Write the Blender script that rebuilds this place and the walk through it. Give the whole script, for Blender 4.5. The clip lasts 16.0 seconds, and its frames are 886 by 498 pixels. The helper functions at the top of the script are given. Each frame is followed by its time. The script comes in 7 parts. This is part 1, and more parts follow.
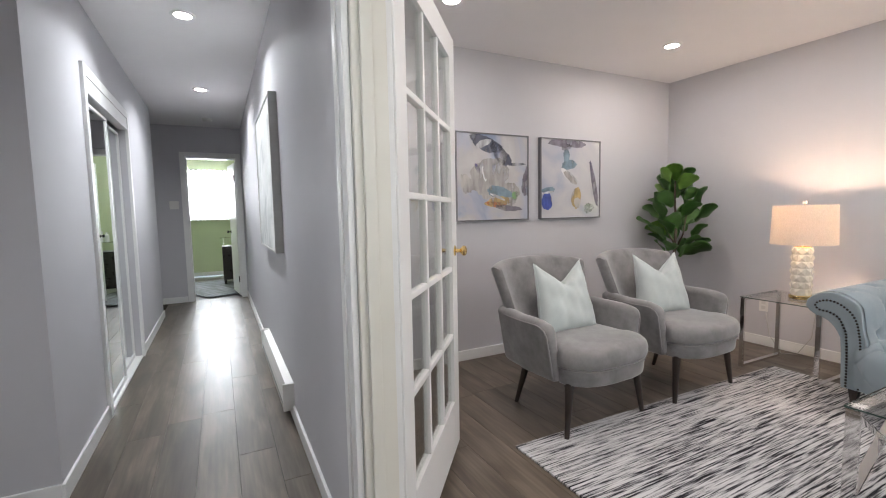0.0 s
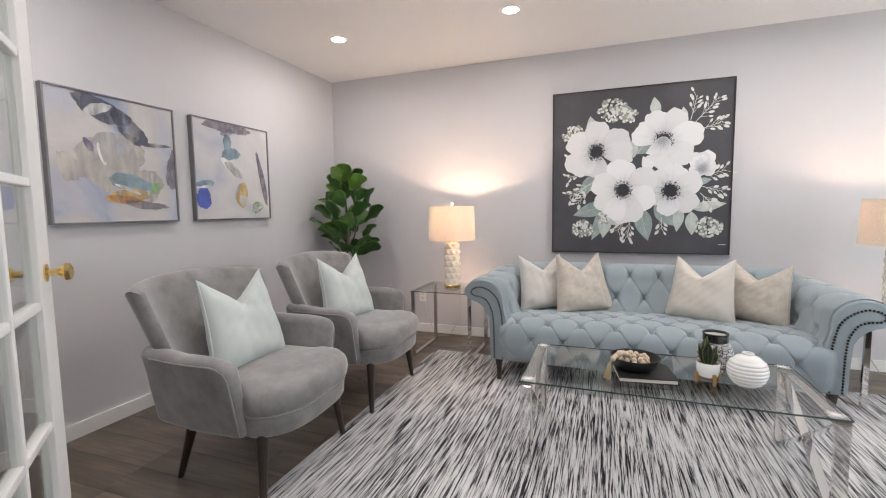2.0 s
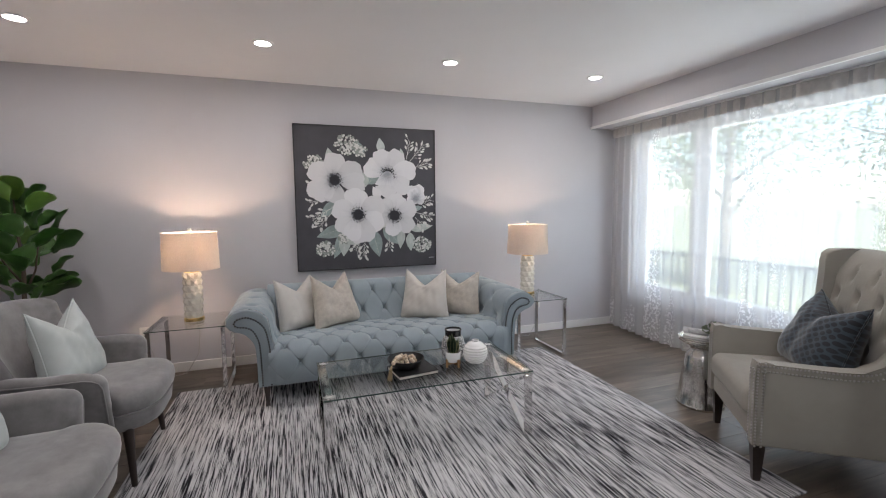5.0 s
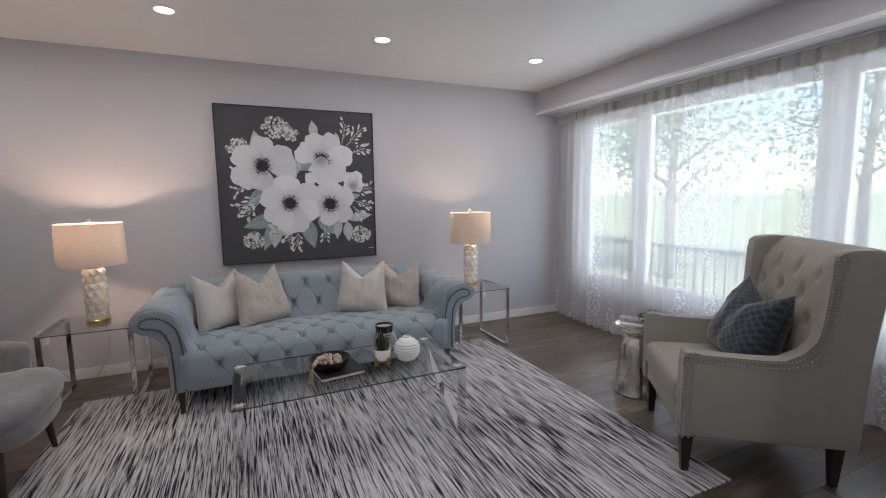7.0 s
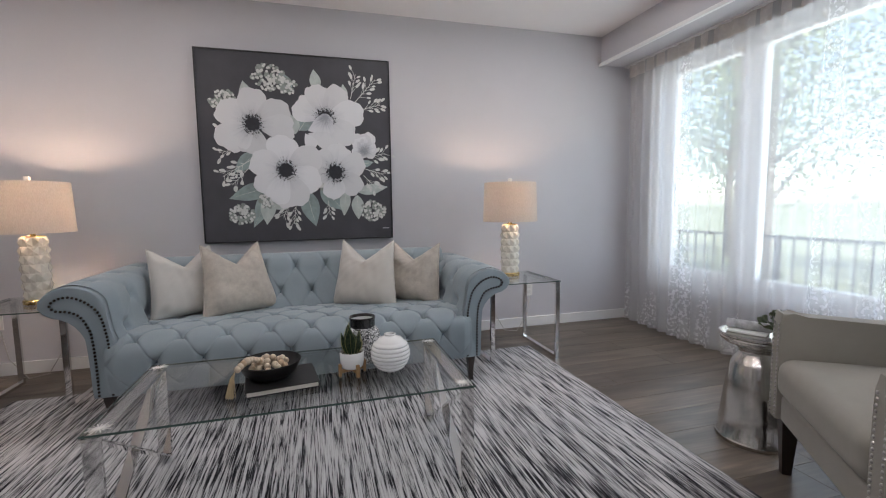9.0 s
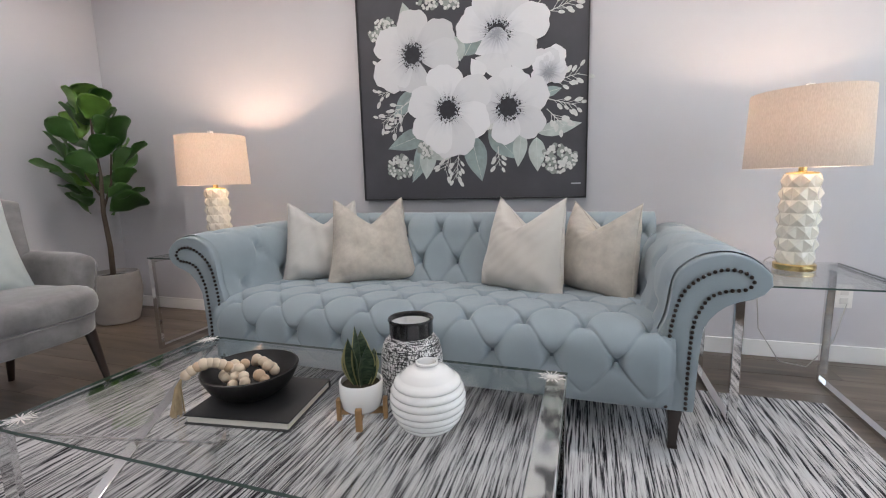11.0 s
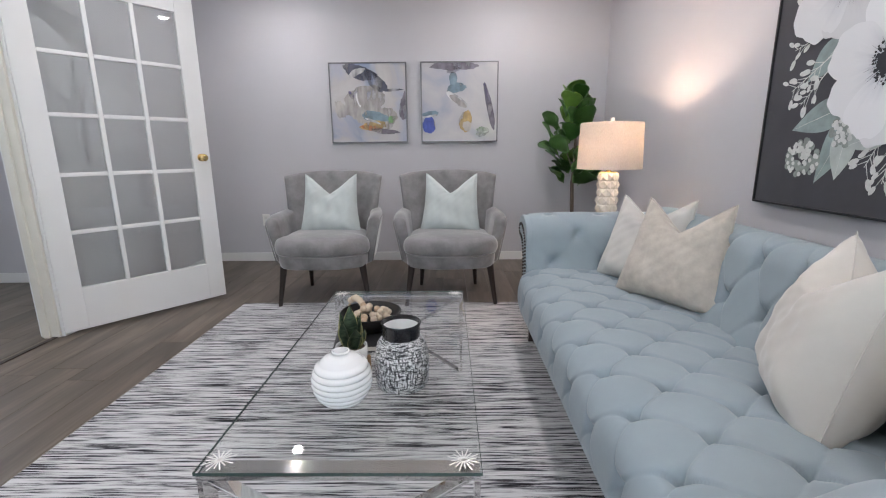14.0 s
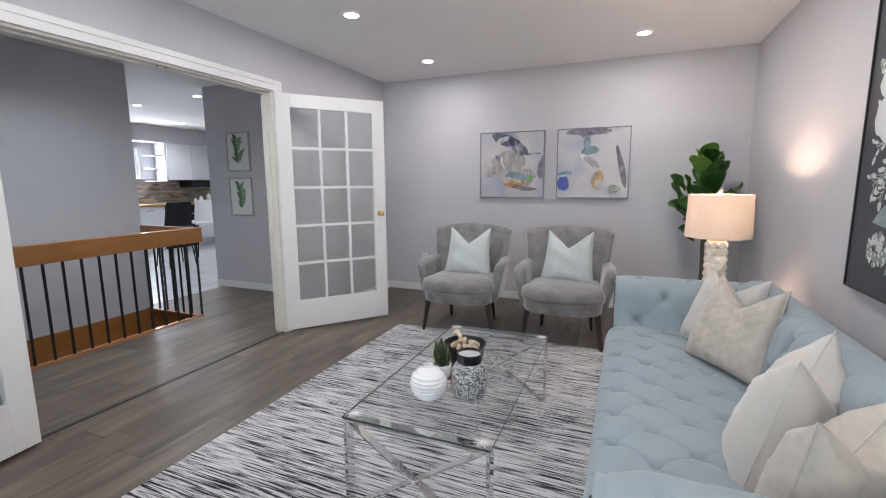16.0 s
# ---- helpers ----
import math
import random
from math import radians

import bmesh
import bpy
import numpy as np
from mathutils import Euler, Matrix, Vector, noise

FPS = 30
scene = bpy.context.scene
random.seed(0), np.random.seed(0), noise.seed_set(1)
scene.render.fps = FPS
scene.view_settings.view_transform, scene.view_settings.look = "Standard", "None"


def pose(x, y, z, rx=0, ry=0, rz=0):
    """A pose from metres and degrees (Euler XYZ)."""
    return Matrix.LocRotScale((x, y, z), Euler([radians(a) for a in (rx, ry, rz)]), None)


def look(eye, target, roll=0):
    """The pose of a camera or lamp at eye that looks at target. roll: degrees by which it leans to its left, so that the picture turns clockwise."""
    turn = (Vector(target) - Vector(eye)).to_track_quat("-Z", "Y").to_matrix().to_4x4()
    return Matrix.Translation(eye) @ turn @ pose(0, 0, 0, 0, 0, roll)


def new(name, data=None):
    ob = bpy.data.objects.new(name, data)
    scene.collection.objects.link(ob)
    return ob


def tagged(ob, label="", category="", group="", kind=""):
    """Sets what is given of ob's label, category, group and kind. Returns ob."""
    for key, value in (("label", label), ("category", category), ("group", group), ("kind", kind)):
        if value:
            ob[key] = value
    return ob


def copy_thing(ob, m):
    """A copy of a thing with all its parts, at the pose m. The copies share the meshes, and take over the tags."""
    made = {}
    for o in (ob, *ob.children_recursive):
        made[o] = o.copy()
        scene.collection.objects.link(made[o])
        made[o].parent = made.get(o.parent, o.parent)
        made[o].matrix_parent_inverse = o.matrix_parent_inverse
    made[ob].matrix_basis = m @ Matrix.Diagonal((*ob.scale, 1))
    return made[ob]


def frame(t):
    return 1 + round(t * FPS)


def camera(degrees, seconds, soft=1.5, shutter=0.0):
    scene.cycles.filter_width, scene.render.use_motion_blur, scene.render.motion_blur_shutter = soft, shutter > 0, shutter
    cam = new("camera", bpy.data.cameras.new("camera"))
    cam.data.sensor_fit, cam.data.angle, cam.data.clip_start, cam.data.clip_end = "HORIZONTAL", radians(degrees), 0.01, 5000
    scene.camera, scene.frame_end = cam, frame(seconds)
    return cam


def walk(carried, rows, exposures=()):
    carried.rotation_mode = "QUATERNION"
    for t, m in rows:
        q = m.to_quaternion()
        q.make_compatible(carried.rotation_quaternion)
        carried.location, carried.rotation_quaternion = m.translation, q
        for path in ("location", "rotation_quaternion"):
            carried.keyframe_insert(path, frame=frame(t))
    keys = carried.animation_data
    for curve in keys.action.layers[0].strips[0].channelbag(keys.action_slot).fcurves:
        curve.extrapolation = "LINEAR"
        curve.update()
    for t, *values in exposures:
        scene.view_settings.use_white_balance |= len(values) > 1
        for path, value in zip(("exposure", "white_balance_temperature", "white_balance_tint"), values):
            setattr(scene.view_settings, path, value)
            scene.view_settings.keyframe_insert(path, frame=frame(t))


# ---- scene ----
cam = camera(90.3, 16.0, 1.1)
PATH = [
    (0, (0.124, -0.007, 1.205), (1.024, 1.771, 1.038), -1.1),
    (0.5, (0.252, 0.151, 1.198), (1.431, 1.758, 1.027), -1.2),
    (1, (0.342, 0.243, 1.187), (1.771, 1.632, 1.018), -1.0),
    (1.5, (0.397, 0.371, 1.189), (2.079, 1.44, 1.012), -0.9),
    (2, (0.403, 0.45, 1.171), (2.272, 1.142, 0.997), -0.8),
    (2.5, (0.334, 0.518, 1.201), (2.296, 0.861, 1.023), -0.7),
    (3, (0.258, 0.613, 1.232), (2.249, 0.682, 1.058), -0.6),
    (3.5, (0.215, 0.692, 1.266), (2.203, 0.565, 1.087), -0.6),
    (4, (0.176, 0.81, 1.299), (2.14, 0.479, 1.125), -0.5),
    (4.5, (0.135, 0.901, 1.339), (2.06, 0.386, 1.163), -0.5),
    (5, (0.102, 0.933, 1.363), (1.986, 0.287, 1.182), -0.6),
    (7.5, (0.283, 0.601, 1.356), (2.094, -0.213, 1.117), -0.7),
    (8, (0.431, 0.489, 1.261), (2.25, -0.307, 1.027), -0.5),
    (10.3, (1.53, -0.301, 0.905), (3.514, -0.143, 0.705), -1.3),
    (10.5, (1.602, -0.328, 0.902), (3.569, -0.044, 0.68), -1.3),
    (11, (1.816, -0.454, 0.897), (3.696, 0.161, 0.6), -1.5),
    (11.5, (2.031, -0.564, 0.829), (3.714, 0.474, 0.519), -0.9),
    (12, (2.266, -0.628, 0.818), (3.68, 0.742, 0.46), -0.8),
    (12.5, (2.414, -0.695, 0.848), (3.492, 0.94, 0.441), -0.9),
    (13, (2.629, -0.82, 0.892), (3.294, 1.016, 0.459), -0.9),
    (13.5, (2.789, -0.996, 0.936), (3.072, 0.936, 0.502), -0.7),
    (14, (2.916, -1.213, 1.039), (2.893, 0.74, 0.606), -0.5),
    (14.5, (3.072, -1.367, 1.1), (2.721, 0.554, 0.665), -0.5),
    (15, (3.224, -1.506, 1.173), (2.648, 0.364, 0.761), -0.5),
    (15.5, (3.315, -1.641, 1.235), (2.601, 0.192, 0.873), -0.5),
    (16, (3.372, -1.763, 1.293), (2.615, 0.064, 0.997), -0.4),
]
walk(cam, [(t, look(eye, target, roll)) for t, eye, target, roll in PATH],
     exposures=[(0, 2.20, 6680, 10), (1.5, 2.32, 6680, 10), (2.5, 2.30, 6650, 9), (3.5, 1.96, 6620, 10), (4.5, 1.77, 6480, 11), (5, 1.66, 6460, 11), (7.5, 1.35, 6380, 12), (8, 1.35, 6360, 12), (10.5, 1.88, 6460, 10), (11, 1.99, 6420, 10), (11.5, 2.09, 6300, 10), (12.5, 2.21, 6210, 10), (14, 2.10, 6210, 10), (15, 2.00, 6210, 10), (16, 2.10, 6260, 10)])

# ---- light ----
world = bpy.data.worlds.new("daylight")
scene.world = world
world.use_nodes = True
_n = world.node_tree.nodes
_sky = _n.new("ShaderNodeTexSky")
_sky.sky_type, _sky.sun_disc = "NISHITA", False
_sky.sun_elevation, _sky.sun_rotation = radians(52), radians(290)
_n["Background"].inputs["Strength"].default_value = 0.15
world.node_tree.links.new(_sky.outputs[0], _n["Background"].inputs["Color"])


def lamp(name, kind, energy, color, matrix, **settings):
    data = bpy.data.lights.new(name, kind)
    data.energy, data.color = energy, color
    for key, value in settings.items():
        if key == "size":
            data.size = value
        elif key == "size_y":
            data.shape, data.size_y = "RECTANGLE", value
        elif key == "angle":
            data.angle = value
        elif key == "disk":
            data.shape, data.size = "DISK", value
        elif key == "spread":
            data.spread = value
        elif key == "soft":
            data.shadow_soft_size = value
    ob = new(name, data)
    ob.matrix_world = matrix
    return ob


WARM = (1.0, 0.935, 0.925)
COOL = (0.88, 0.93, 1.0)
SUN_FROM = Vector((math.sin(radians(290)) * 0.62, math.cos(radians(290)) * 0.62, 0.79))
lamp("sun", "SUN", 5.0, (1.0, 0.96, 0.9), look(SUN_FROM * 30, (0, 0, 0)), angle=radians(2.0))
# sky light that enters by the large living room window and the two far windows
lamp("window_daylight", "AREA", 15.5, COOL, look((2.5, -2.92, 1.35), (2.5, 0, 1.75)), size=3.1, size_y=1.75)
lamp("bedroom_daylight", "AREA", 24, COOL, look((-0.07, 10.38, 1.65), (-0.07, 5, 1.2)), size=0.9, size_y=1.0)
lamp("kitchen_daylight", "AREA", 12, COOL, look((-5.98, 4.1, 1.65), (0, 4.1, 1.2)), size=0.7, size_y=0.8)
# recessed ceiling lights: living room, hall, kitchen
POTS_LIVING = [(3.44, 2.41), (3.44, 1.07), (3.44, -0.29), (3.44, -1.64), (1.47, 2.47), (1.47, 1.13), (1.47, -0.22), (1.47, -1.60)]
# the last one, over the foyer, is unseen and added to brighten it
POTS_HALL_AND_FILL = [(-0.01, 3.37), (0.03, 5.22), (-0.2, 0.4)]
POTS_KITCHEN = [(-3.59, 2.90), (-2.16, 2.78), (-4.82, 4.58)]
for _x, _y in POTS_LIVING:
    lamp("downlight", "AREA", 1.78, WARM, look((_x, _y, 2.484), (_x, _y, 0), 0), disk=0.09)
for _x, _y in POTS_HALL_AND_FILL + POTS_KITCHEN:
    lamp("downlight", "AREA", 3.5 if _y < 2 else 3.7, (0.88, 0.94, 1.0), look((_x, _y, 2.484), (_x, _y, 0), 0), disk=0.09, spread=radians(145))


# ---- helpers for shapes ----
def thing(name, label, category, at=(0, 0, 0), turn=0.0, group="", kind=""):
    ob = new(name)
    ob.empty_display_size = 0.1
    ob.matrix_basis = pose(*at, 0, 0, turn)
    return tagged(ob, label, category, group, kind)


def part(name, bm, material, parent=None, label="", smooth=None):
    mesh = bpy.data.meshes.new(name)
    bmesh.ops.recalc_face_normals(bm, faces=bm.faces[:])
    bm.to_mesh(mesh)
    bm.free()
    mats = material if isinstance(material, (list, tuple)) else [material]
    for m in mats:
        mesh.materials.append(m)
    if smooth is not None:
        mesh.shade_smooth()
        if smooth < 180:
            mesh.set_sharp_from_angle(angle=radians(smooth))
    ob = new(name, mesh)
    ob.parent = parent
    if label:
        ob["label"] = label
    return ob


def piece(name, mesh, parent, m):
    ob = new(name, mesh)
    ob.parent = parent
    ob.matrix_basis = m
    return ob


def box(bm, lo, hi, mat=0, bevel=0.0):
    m = Matrix.Translation((Vector(lo) + Vector(hi)) / 2) @ Matrix.Diagonal((*(Vector(hi) - Vector(lo)), 1))
    verts = bmesh.ops.create_cube(bm, size=1, matrix=m)["verts"]
    faces = {f for v in verts for f in v.link_faces}
    for f in faces:
        f.material_index = mat
    if bevel:
        edges = list({e for v in verts for e in v.link_edges})
        bmesh.ops.bevel(bm, geom=edges, offset=bevel, segments=2, profile=0.6, affect="EDGES")
    return bm


def boxes(*pairs, bevel=0.0):
    bm = bmesh.new()
    for lo, hi in pairs:
        box(bm, lo, hi, bevel=bevel)
    return bm


def soft_box(half, r, n=4, k=3, deform=None):
    """A box with rounded edges, all in quads, bent by deform(Vector)."""
    bm, seen = bmesh.new(), {}

    def steps(h):
        inner = [(-h + r) + (2 * h - 2 * r) * i / n for i in range(n + 1)]
        return [-h + r * (1 - math.cos(math.pi / 2 * i / k)) * 0 + r * i / k - 0 for i in range(k)] + inner + [h - r + r * (i + 1) / k for i in range(k)]

    def vert(p):
        q = Vector([max(-h + r, min(h - r, c)) for c, h in zip(p, half)])
        d = p - q
        w = q + d.normalized() * r if d.length > 1e-9 else p
        key = (round(p.x, 5), round(p.y, 5), round(p.z, 5))
        if key not in seen:
            seen[key] = bm.verts.new(deform(w.copy()) if deform else w)
        return seen[key]

    axes = [steps(h) for h in half]
    for a in range(3):
        b, c = (a + 1) % 3, (a + 2) % 3
        for s in (-1, 1):
            for i in range(len(axes[b]) - 1):
                for j in range(len(axes[c]) - 1):
                    quad = []
                    for bi, cj in ((i, j), (i + 1, j), (i + 1, j + 1), (i, j + 1)):
                        p = Vector((0, 0, 0))
                        p[a], p[b], p[c] = s * half[a], axes[b][bi], axes[c][cj]
                        quad.append(vert(p))
                    bm.faces.new(quad if s > 0 else quad[::-1])
    return bm


def lathe(profile, seg=32, closed=False):
    bm = bmesh.new()
    rings = []
    for r, z in profile:
        if r < 1e-5:
            rings.append([bm.verts.new((0, 0, z))])
        else:
            rings.append([bm.verts.new((r * math.cos(2 * math.pi * i / seg), r * math.sin(2 * math.pi * i / seg), z)) for i in range(seg)])
    for a, b in zip(rings, rings[1:]):
        for i in range(seg):
            quad = [a[i % len(a)], a[(i + 1) % len(a)], b[(i + 1) % len(b)], b[i % len(b)]]
            quad = list(dict.fromkeys(quad))
            if len(quad) > 2:
                bm.faces.new(quad)
    return bm


def tube(points, r, seg=8, bm=None, caps=True, flat=None):
    """A swept tube along points; r is a radius or a list of radii."""
    bm = bm or bmesh.new()
    pts = [Vector(p) for p in points]
    radii = r if isinstance(r, (list, tuple)) else [r] * len(pts)
    rings, up = [], Vector((0.13, 0.31, 0.94))
    for i, p in enumerate(pts):
        d = (pts[min(i + 1, len(pts) - 1)] - pts[max(i - 1, 0)]).normalized()
        side = d.cross(up)
        if side.length < 1e-3:
            side = d.cross(Vector((1, 0, 0)))
        side.normalize()
        upv = side.cross(d).normalized()
        up = upv
        ring = []
        for j in range(seg):
            a = 2 * math.pi * j / seg
            ring.append(bm.verts.new(p + radii[i] * (math.cos(a) * side + math.sin(a) * upv)))
        rings.append(ring)
    for a, b in zip(rings, rings[1:]):
        for j in range(seg):
            bm.faces.new((a[j], a[(j + 1) % seg], b[(j + 1) % seg], b[j]))
    if caps:
        bm.faces.new(rings[0][::-1])
        bm.faces.new(rings[-1])
    return bm


def bar(a, b, width, thick, side=(0, 0, 1), bm=None, bevel=0.0015):
    """A flat bar from a to b; width lies along side."""
    bm = bm or bmesh.new()
    a, b = Vector(a), Vector(b)
    d = (b - a).normalized()
    s = (Vector(side) - d * d.dot(Vector(side))).normalized()
    t = d.cross(s)
    m = Matrix((d, s, t)).transposed().to_4x4()
    m.translation = (a + b) / 2
    verts = bmesh.ops.create_cube(bm, size=1, matrix=m @ Matrix.Diagonal(((b - a).length, width, thick, 1)))["verts"]
    if bevel:
        bmesh.ops.bevel(bm, geom=list({e for v in verts for e in v.link_edges}), offset=bevel, segments=1, affect="EDGES")
    return bm


def prism(outline, depth, bevel=0.0, plane="xz"):
    """A polygon in a plane, thick by depth (centred)."""
    bm = bmesh.new()
    put = {"xz": lambda a, b, d: (a, d, b), "yz": lambda a, b, d: (d, a, b), "xy": lambda a, b, d: (a, b, d)}[plane]
    front = [bm.verts.new(put(a, b, -depth / 2)) for a, b in outline]
    back = [bm.verts.new(put(a, b, depth / 2)) for a, b in outline]
    f1, f2 = bm.faces.new(front), bm.faces.new(back[::-1])
    rim = []
    for i in range(len(front)):
        j = (i + 1) % len(front)
        bm.faces.new((front[i], back[i], back[j], front[j]))
    if bevel:
        edges = list(set(f1.edges) | set(f2.edges))
        bmesh.ops.bevel(bm, geom=edges, offset=bevel, segments=3, profile=0.5, affect="EDGES")
    return bm


def sheet(fn, nu, nv, close=False):
    """A grid of quads from fn(u, v), u and v from 0 to 1."""
    bm = bmesh.new()
    g = [[bm.verts.new(fn(i / nu, j / nv)) for j in range(nv + 1)] for i in range(nu + 1)]
    for i in range(nu):
        for j in range(nv):
            bm.faces.new((g[i][j], g[i + 1][j], g[i + 1][j + 1], g[i][j + 1]))
    return bm


def ball(bm, at, r, seg=8, rings=5, squash=1.0):
    bmesh.ops.create_uvsphere(bm, u_segments=seg, v_segments=rings, radius=r, matrix=Matrix.Translation(at) @ Matrix.Diagonal((1, 1, squash, 1)))
    return bm


# ---- materials ----
def ramp(nt, fac, stops):
    node = nt.nodes.new("ShaderNodeValToRGB")
    while len(node.color_ramp.elements) < len(stops):
        node.color_ramp.elements.new(0.5)
    for el, (pos, col) in zip(node.color_ramp.elements, stops):
        el.position, el.color = pos, (*col, 1)
    nt.links.new(fac, node.inputs["Fac"])
    return node.outputs["Color"]


def noise_tex(nt, scale, detail=4, rough=0.55, stretch=(1, 1, 1), world_space=False, offset=(0, 0, 0)):
    tc = nt.nodes.new("ShaderNodeTexCoord")
    mp = nt.nodes.new("ShaderNodeMapping")
    mp.inputs["Scale"].default_value = stretch
    mp.inputs["Location"].default_value = offset
    nz = nt.nodes.new("ShaderNodeTexNoise")
    nz.inputs["Scale"].default_value, nz.inputs["Detail"].default_value, nz.inputs["Roughness"].default_value = scale, detail, rough
    nt.links.new(tc.outputs["Object"], mp.inputs["Vector"])
    nt.links.new(mp.outputs["Vector"], nz.inputs["Vector"])
    return nz.outputs["Fac"]


def shade(col, k):
    return tuple(max(0.0, min(1.0, c * k)) for c in col)


def material(name, col, rough=0.5, metal=0.0, var=0.08, scale=3.0, bump=0.0, bscale=120.0, bstretch=(1, 1, 1), stretch=(1, 1, 1), sheen=0.0, coat=0.0, rvar=0.1, spec=0.5, emit=0.0, trans=0.0):
    m = bpy.data.materials.new(name)
    m.use_nodes = True
    nt = m.node_tree
    b = nt.nodes["Principled BSDF"]
    f = noise_tex(nt, scale, 5, 0.6, stretch)
    nt.links.new(ramp(nt, f, [(0.25, shade(col, 1 - var)), (0.75, shade(col, 1 + var))]), b.inputs["Base Color"])
    g = noise_tex(nt, scale * 4.3, 3, 0.6, stretch)
    rr = nt.nodes.new("ShaderNodeMapRange")
    rr.inputs["To Min"].default_value, rr.inputs["To Max"].default_value = max(0.0, rough * (1 - rvar)), min(1.0, rough * (1 + rvar))
    nt.links.new(g, rr.inputs["Value"])
    nt.links.new(rr.outputs["Result"], b.inputs["Roughness"])
    b.inputs["Metallic"].default_value = metal
    b.inputs["Specular IOR Level"].default_value = spec
    if sheen:
        b.inputs["Sheen Weight"].default_value, b.inputs["Sheen Roughness"].default_value = sheen, 0.4
    if coat:
        b.inputs["Coat Weight"].default_value, b.inputs["Coat Roughness"].default_value = coat, 0.08
    if emit:
        b.inputs["Emission Color"].default_value = (*col, 1)
        b.inputs["Emission Strength"].default_value = emit
    if bump:
        h = noise_tex(nt, bscale, 3, 0.6, bstretch)
        bp = nt.nodes.new("ShaderNodeBump")
        bp.inputs["Strength"].default_value, bp.inputs["Distance"].default_value = bump, 0.002
        nt.links.new(h, bp.inputs["Height"])
        nt.links.new(bp.outputs["Normal"], b.inputs["Normal"])
    return m


def glass_material(name, tint=(0.96, 0.98, 0.97), rough=0.0, ior=1.5):
    m = bpy.data.materials.new(name)
    m.use_nodes = True
    nt = m.node_tree
    nt.nodes.remove(nt.nodes["Principled BSDF"])
    out = nt.nodes["Material Output"]
    tr, gl, lw, pw, ad, mx = (nt.nodes.new(k) for k in ("ShaderNodeBsdfTransparent", "ShaderNodeBsdfGlossy", "ShaderNodeLayerWeight", "ShaderNodeMath", "ShaderNodeMath", "ShaderNodeMixShader"))
    tr.inputs["Color"].default_value = (*tint, 1)
    gl.inputs["Roughness"].default_value = rough
    lw.inputs["Blend"].default_value = 0.5
    pw.operation, pw.inputs[1].default_value = "POWER", 4.0
    ad.operation, ad.inputs[1].default_value, ad.inputs[2].default_value = "MULTIPLY_ADD", 0.75, 0.035
    nt.links.new(lw.outputs["Facing"], pw.inputs[0])
    nt.links.new(pw.outputs[0], ad.inputs[0])
    nt.links.new(ad.outputs[0], mx.inputs[0])
    nt.links.new(tr.outputs[0], mx.inputs[1])
    nt.links.new(gl.outputs[0], mx.inputs[2])
    nt.links.new(mx.outputs[0], out.inputs["Surface"])
    return m


def glow_material(name, col, strength):
    m = bpy.data.materials.new(name)
    m.use_nodes = True
    nt = m.node_tree
    nt.nodes.remove(nt.nodes["Principled BSDF"])
    em = nt.nodes.new("ShaderNodeEmission")
    em.inputs["Color"].default_value, em.inputs["Strength"].default_value = (*col, 1), strength
    nt.links.new(em.outputs[0], nt.nodes["Material Output"].inputs["Surface"])
    return m


WALL = material("wall_paint", (0.56, 0.552, 0.578), 0.62, var=0.025, scale=1.3, bump=0.10, bscale=260)
CEIL = material("ceiling_paint", (0.86, 0.845, 0.85), 0.8, var=0.02, scale=1.5, bump=0.12, bscale=200)
GREEN = material("green_wall_paint", (0.50, 0.57, 0.37), 0.6, var=0.03, scale=1.3, bump=0.08, bscale=240)
TRIM = material("white_gloss_trim", (0.80, 0.80, 0.79), 0.32, var=0.02, scale=4, bump=0.04, bscale=90, bstretch=(1, 1, 0.1))
CREAM = material("cream_door_edge", (0.74, 0.715, 0.645), 0.4, var=0.04, scale=4)
DOORW = material("white_door_paint", (0.82, 0.82, 0.81), 0.35, var=0.02, scale=4, bump=0.04, bscale=70, bstretch=(1, 1, 0.08))
CHROME = material("polished_chrome", (0.78, 0.77, 0.76), 0.06, metal=1, var=0.03, scale=6)
BRASS = material("polished_brass", (0.83, 0.62, 0.28), 0.2, metal=1, var=0.08, scale=12)
BLACKM = material("black_metal", (0.012, 0.012, 0.014), 0.45, metal=0.2, var=0.2, scale=12)
DARKWOOD = material("espresso_wood_leg", (0.022, 0.014, 0.011), 0.38, var=0.35, scale=18, stretch=(1, 1, 0.15), coat=0.2)
GLASS = glass_material("clear_glass")
TGLASS = glass_material("table_glass", (0.975, 0.985, 0.98))
MIRROR = material("mirror_silver", (0.86, 0.88, 0.88), 0.015, metal=1, var=0.01, scale=3)
GLOW = glow_material("lit_diffuser", (1.0, 0.95, 0.90), 8.0)
PLASTIC = material("white_plastic", (0.78, 0.77, 0.74), 0.35, var=0.02)


